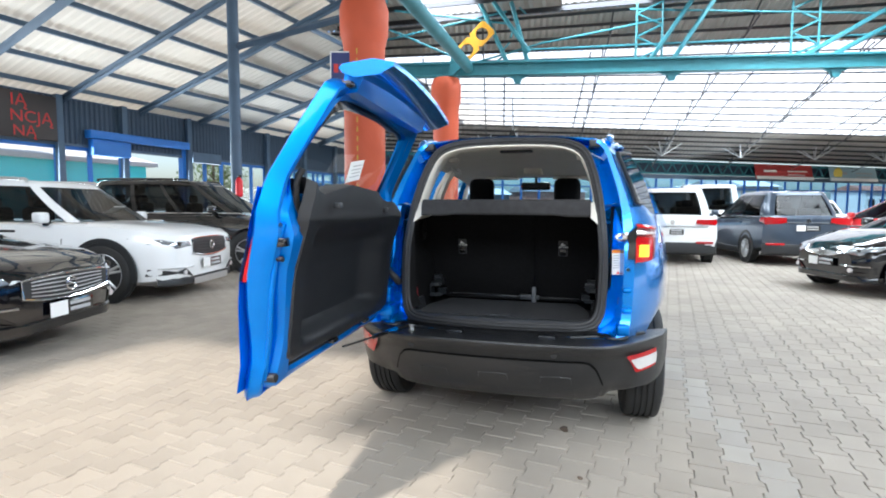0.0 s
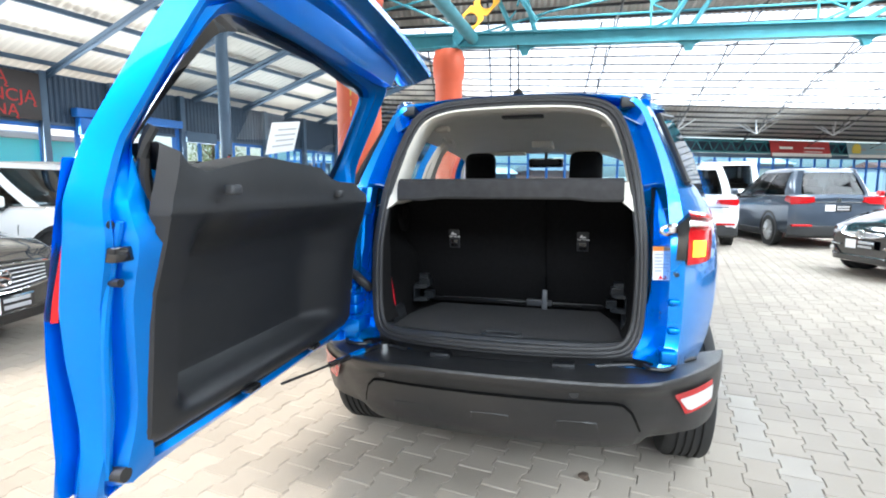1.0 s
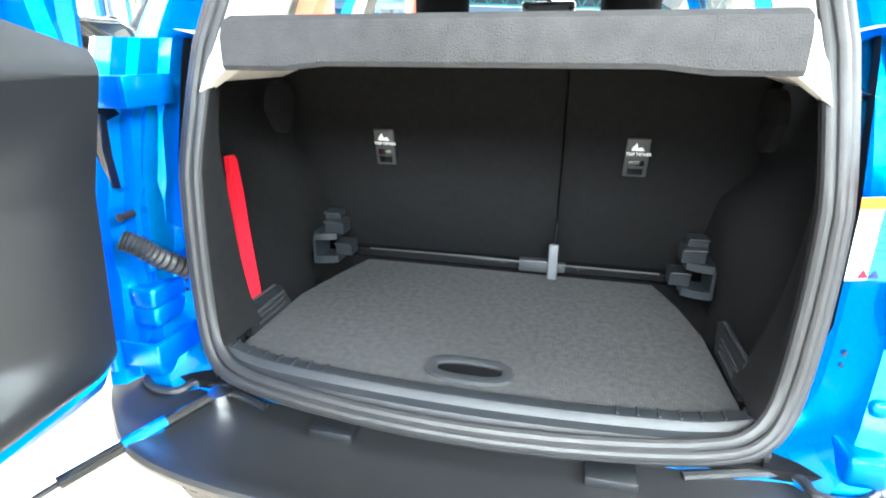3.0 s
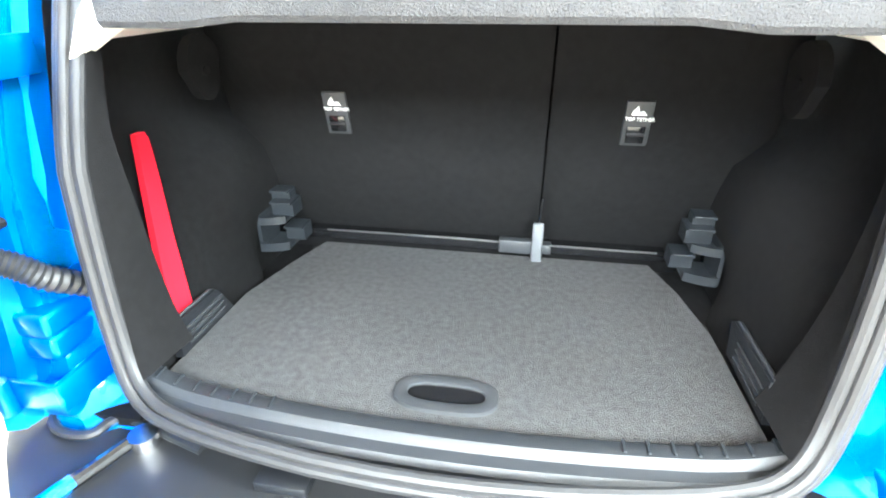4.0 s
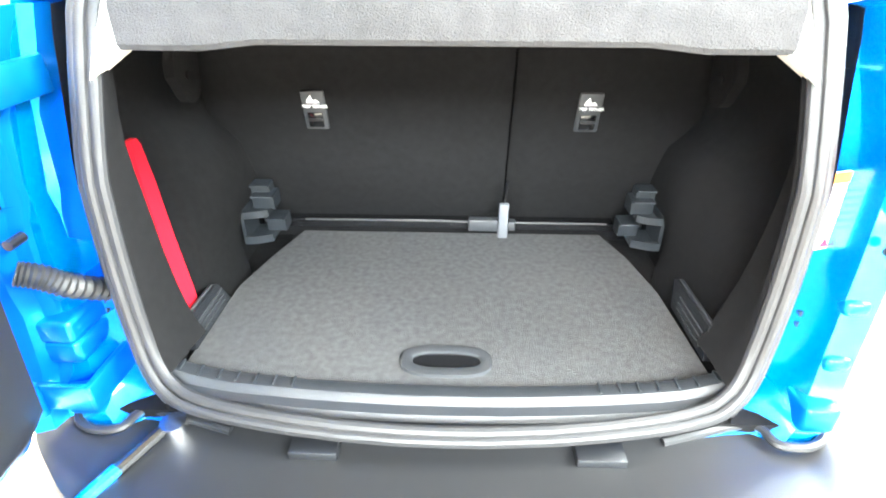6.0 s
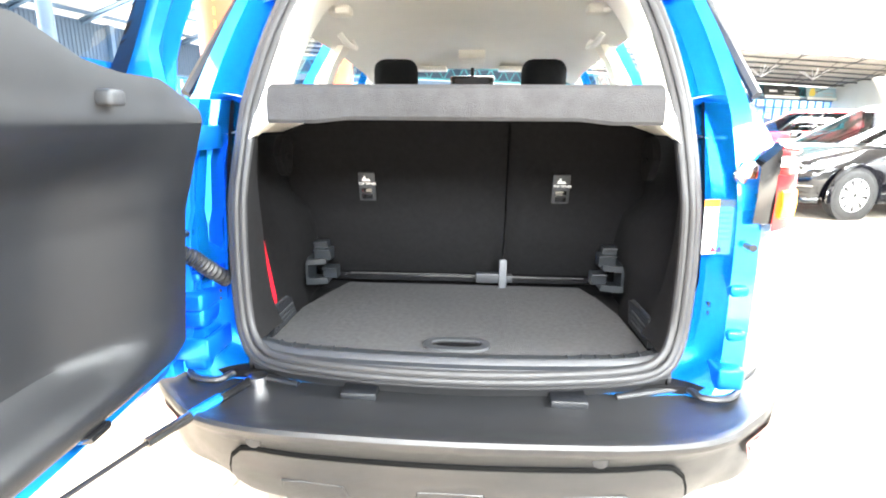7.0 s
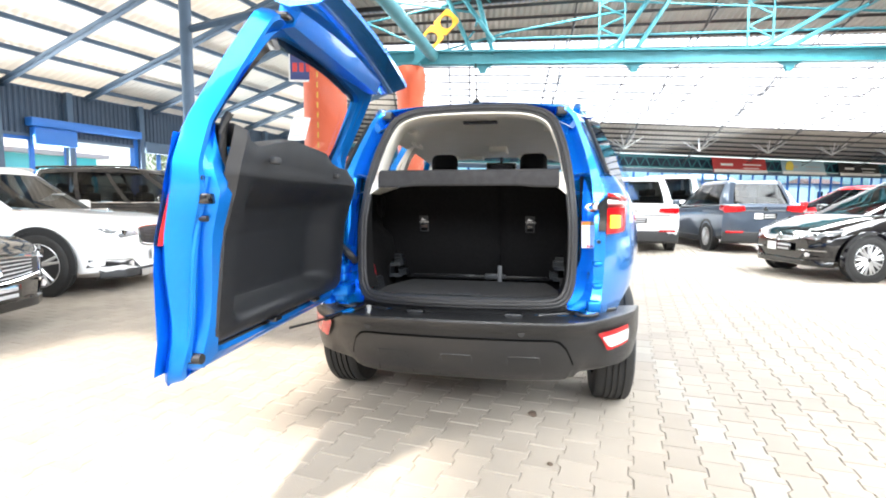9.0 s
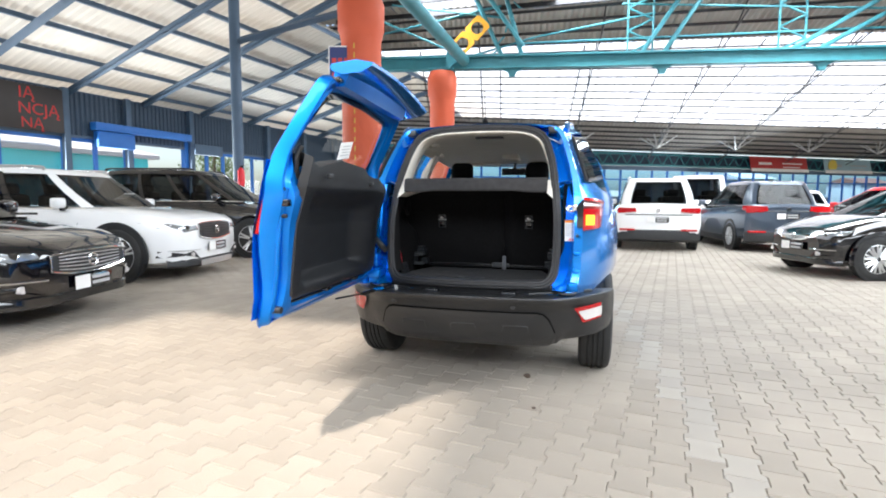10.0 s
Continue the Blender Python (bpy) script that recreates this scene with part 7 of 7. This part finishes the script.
# others further off
wt2 = ck - fk * 0.9 + Vector((0.55, -2.35))
w2 = parked_car("white_hatchback", "white hatchback beside the black small car", WHITE_PAINT, heading(wt2.x, wt2.y, fk.x, fk.y), 4.05, 1.74, 1.47, 2.55, 0.32, kst, (-1.85, -1.3, 0.0, 1.05, 0.95, 0.57), None, ALLOY, 0.215, 9)
front_set(w2, 1.91, 1.74, (0.36, 0.48, 0.62), (0.42, 0.80, 0.62, 0.74), 0.42, WHITE_PAINT, GLOSS_BLACK, 0.12)
van = parked_car("white_van", "tall white people carrier behind the white SUV", WHITE_PAINT, heading(4.35, 19.4, 0.1, 1), 4.6, 1.85, 1.95, 2.8, 0.33, [(a, b, c_, d + 0.1) for a, b, c_, d in tst], (-2.2, -2.0, 0.6, 1.5, 1.15, 0.72), None, ALLOY, 0.21, 5)
rear_set(van, -2.235, 1.84, (0.6, 0.86, 1.05), None, 0.8, 0.50, 0.2)
red = parked_car("red_hatchback", "red hatchback parked behind the crossover", RED_PAINT, heading(8.3, 16.2, -0.5, 0.87), 4.1, 1.74, 1.52, 2.55, 0.32, [(a * 0.93, b, c_, d) for a, b, c_, d in hst], (-1.9, -1.6, 0.0, 1.0, 1.0, 0.58), None, ALLOY, 0.21, 9)
rear_set(red, -2.0, 1.74, (0.45, 0.82, 0.95), None, 0.78, 0.46, 0.16)
for x, y, fx, fy, paint, nm, lab in ((7.0, 20.0, -0.2, 1, WHITE_PAINT, "white_hatchback", "white hatchback far back in the hall"), (11.0, 18.8, -0.5, 0.87, BLACK_PAINT, "black_hatchback", "black hatchback far back in the hall"), (13.2, 20.5, -0.5, 0.87, RED_PAINT, "red_hatchback", "red hatchback far back in the hall"), (16.5, 22.5, -0.5, 0.87, WHITE_PAINT, "white_hatchback", "white hatchback far back in the hall"), (10.2, 13.6, -0.97, -0.2, WHITE_PAINT, "white_hatchback", "white hatchback facing the aisle")):
    o_ = parked_car(nm, lab, paint, heading(x, y, fx, fy), 4.1, 1.74, 1.50, 2.55, 0.32, [(a * 0.93, b, c_, d) for a, b, c_, d in hst], (-1.9, -1.6, 0.0, 1.0, 1.0, 0.58), None, ALLOY, 0.21, 5)
    rear_set(o_, -2.0, 1.74, (0.45, 0.82, 0.95), None, 0.78, 0.46, 0.16)

# small litter on the paving
for x, y, s in ((0.38, 3.22 - 0.02, 0.035), (0.46, 2.70, 0.018)):
    bm = B()
    bmesh.ops.create_icosphere(bm, subdivisions=2, radius=s)
    for v in bm.verts:
        v.co *= 0.7 + 0.5 * noise.noise(v.co * 40)
        v.co.z *= 0.45
    solo("crumpled_leaf", bm, BARK, "dark crumpled leaf lying on the paving", "leaf", m=Matrix.Translation((x, y, s * 0.25)))

# ---- paving ----
bed = B()
box(bed, -13, 12, -4, 20, -0.03, -0.006)
pavement = struct("pavement", bed, SAND, "interlocking grey concrete paving with dark joints", "pavement", smooth=False)
PL, PP, G = 0.20, 0.1425, 0.0016
w1, w2_ = 0.0815 - G, 0.061 - G
half = [(w1, -PL / 2 + G), (w1, -0.060), (w2_, -0.038), (w2_, 0.038), (w1, 0.060), (w1, PL / 2 - G)]
shape = half + [(-x, y) for x, y in reversed(half)]
rot = Matrix.Rotation(HALL, 2)


def paver_geom(cx, cy, dz, tilt):
    top, low, deep = [], [], []
    for x, y in shape:
        kx = (x - math.copysign(0.0035, x), y - math.copysign(0.0035, y))
        for lst, (a, b), z in ((top, kx, dz + tilt[0] * x + tilt[1] * y), (low, (x, y), dz - 0.004), (deep, (x, y), -0.010)):
            p = rot @ Vector((a, b))
            lst.append((cx + p.x, cy + p.y, z))
    return top + low + deep


def paver_faces(o):
    n = 12
    fs = [tuple(o + i for i in range(n))]
    for r in (0, 1):
        for i in range(n):
            j = (i + 1) % n
            fs.append((o + r * n + i, o + (r + 1) * n + i, o + (r + 1) * n + j, o + r * n + j))
    return fs


rnd = random.Random(7)
tiles = [{"v": [], "f": []}, {"v": [], "f": []}]
near_meshes = []
for k in range(6):
    me = bpy.data.meshes.new("paver")
    me.from_pydata(paver_geom(0, 0, 0, (rnd.uniform(-0.012, 0.012), rnd.uniform(-0.012, 0.012))), [], paver_faces(0))
    me.materials.append(PAVER)
    near_meshes.append(me)
count = 0
for i in range(-95, 80):
    for j in range(-25, 90):
        p = rot @ Vector((i * PP, j * PL + (PL / 2 if i % 2 else 0)))
        x, y = p.x, p.y
        if not (-11.5 < x < 9.5 and -1.5 < y < 15.5):
            continue
        if y > 6 and abs(x) > 3 + (y - 4) * 0.9:
            continue
        pale = abs(x - (1.50 - 0.075 * y)) < 0.075 and y < 9
        dz = rnd.uniform(-0.0012, 0.0012)
        if -2.0 < x < 1.1 and 1.5 < y < 2.9 and count < 300 and not pale:
            ob = new("paver", near_meshes[rnd.randrange(6)])
            ob.parent = pavement
            ob.location = (x, y, dz)
            count += 1
            continue
        t = tiles[1 if pale else 0]
        o = len(t["v"])
        t["v"] += paver_geom(x, y, dz, (rnd.uniform(-0.006, 0.006), rnd.uniform(-0.006, 0.006)))
        t["f"] += paver_faces(o)
for t, m_, lab in zip(tiles, (PAVER, PAVER_LIGHT), ("grey interlocking pavers", "pale course of pavers")):
    me = bpy.data.meshes.new("pavers")
    me.from_pydata(t["v"], [], t["f"])
    me.materials.append(m_)
    ob = new("pavers", me)
    ob.parent = pavement
    tagged(ob, lab, "", "", "stuff")
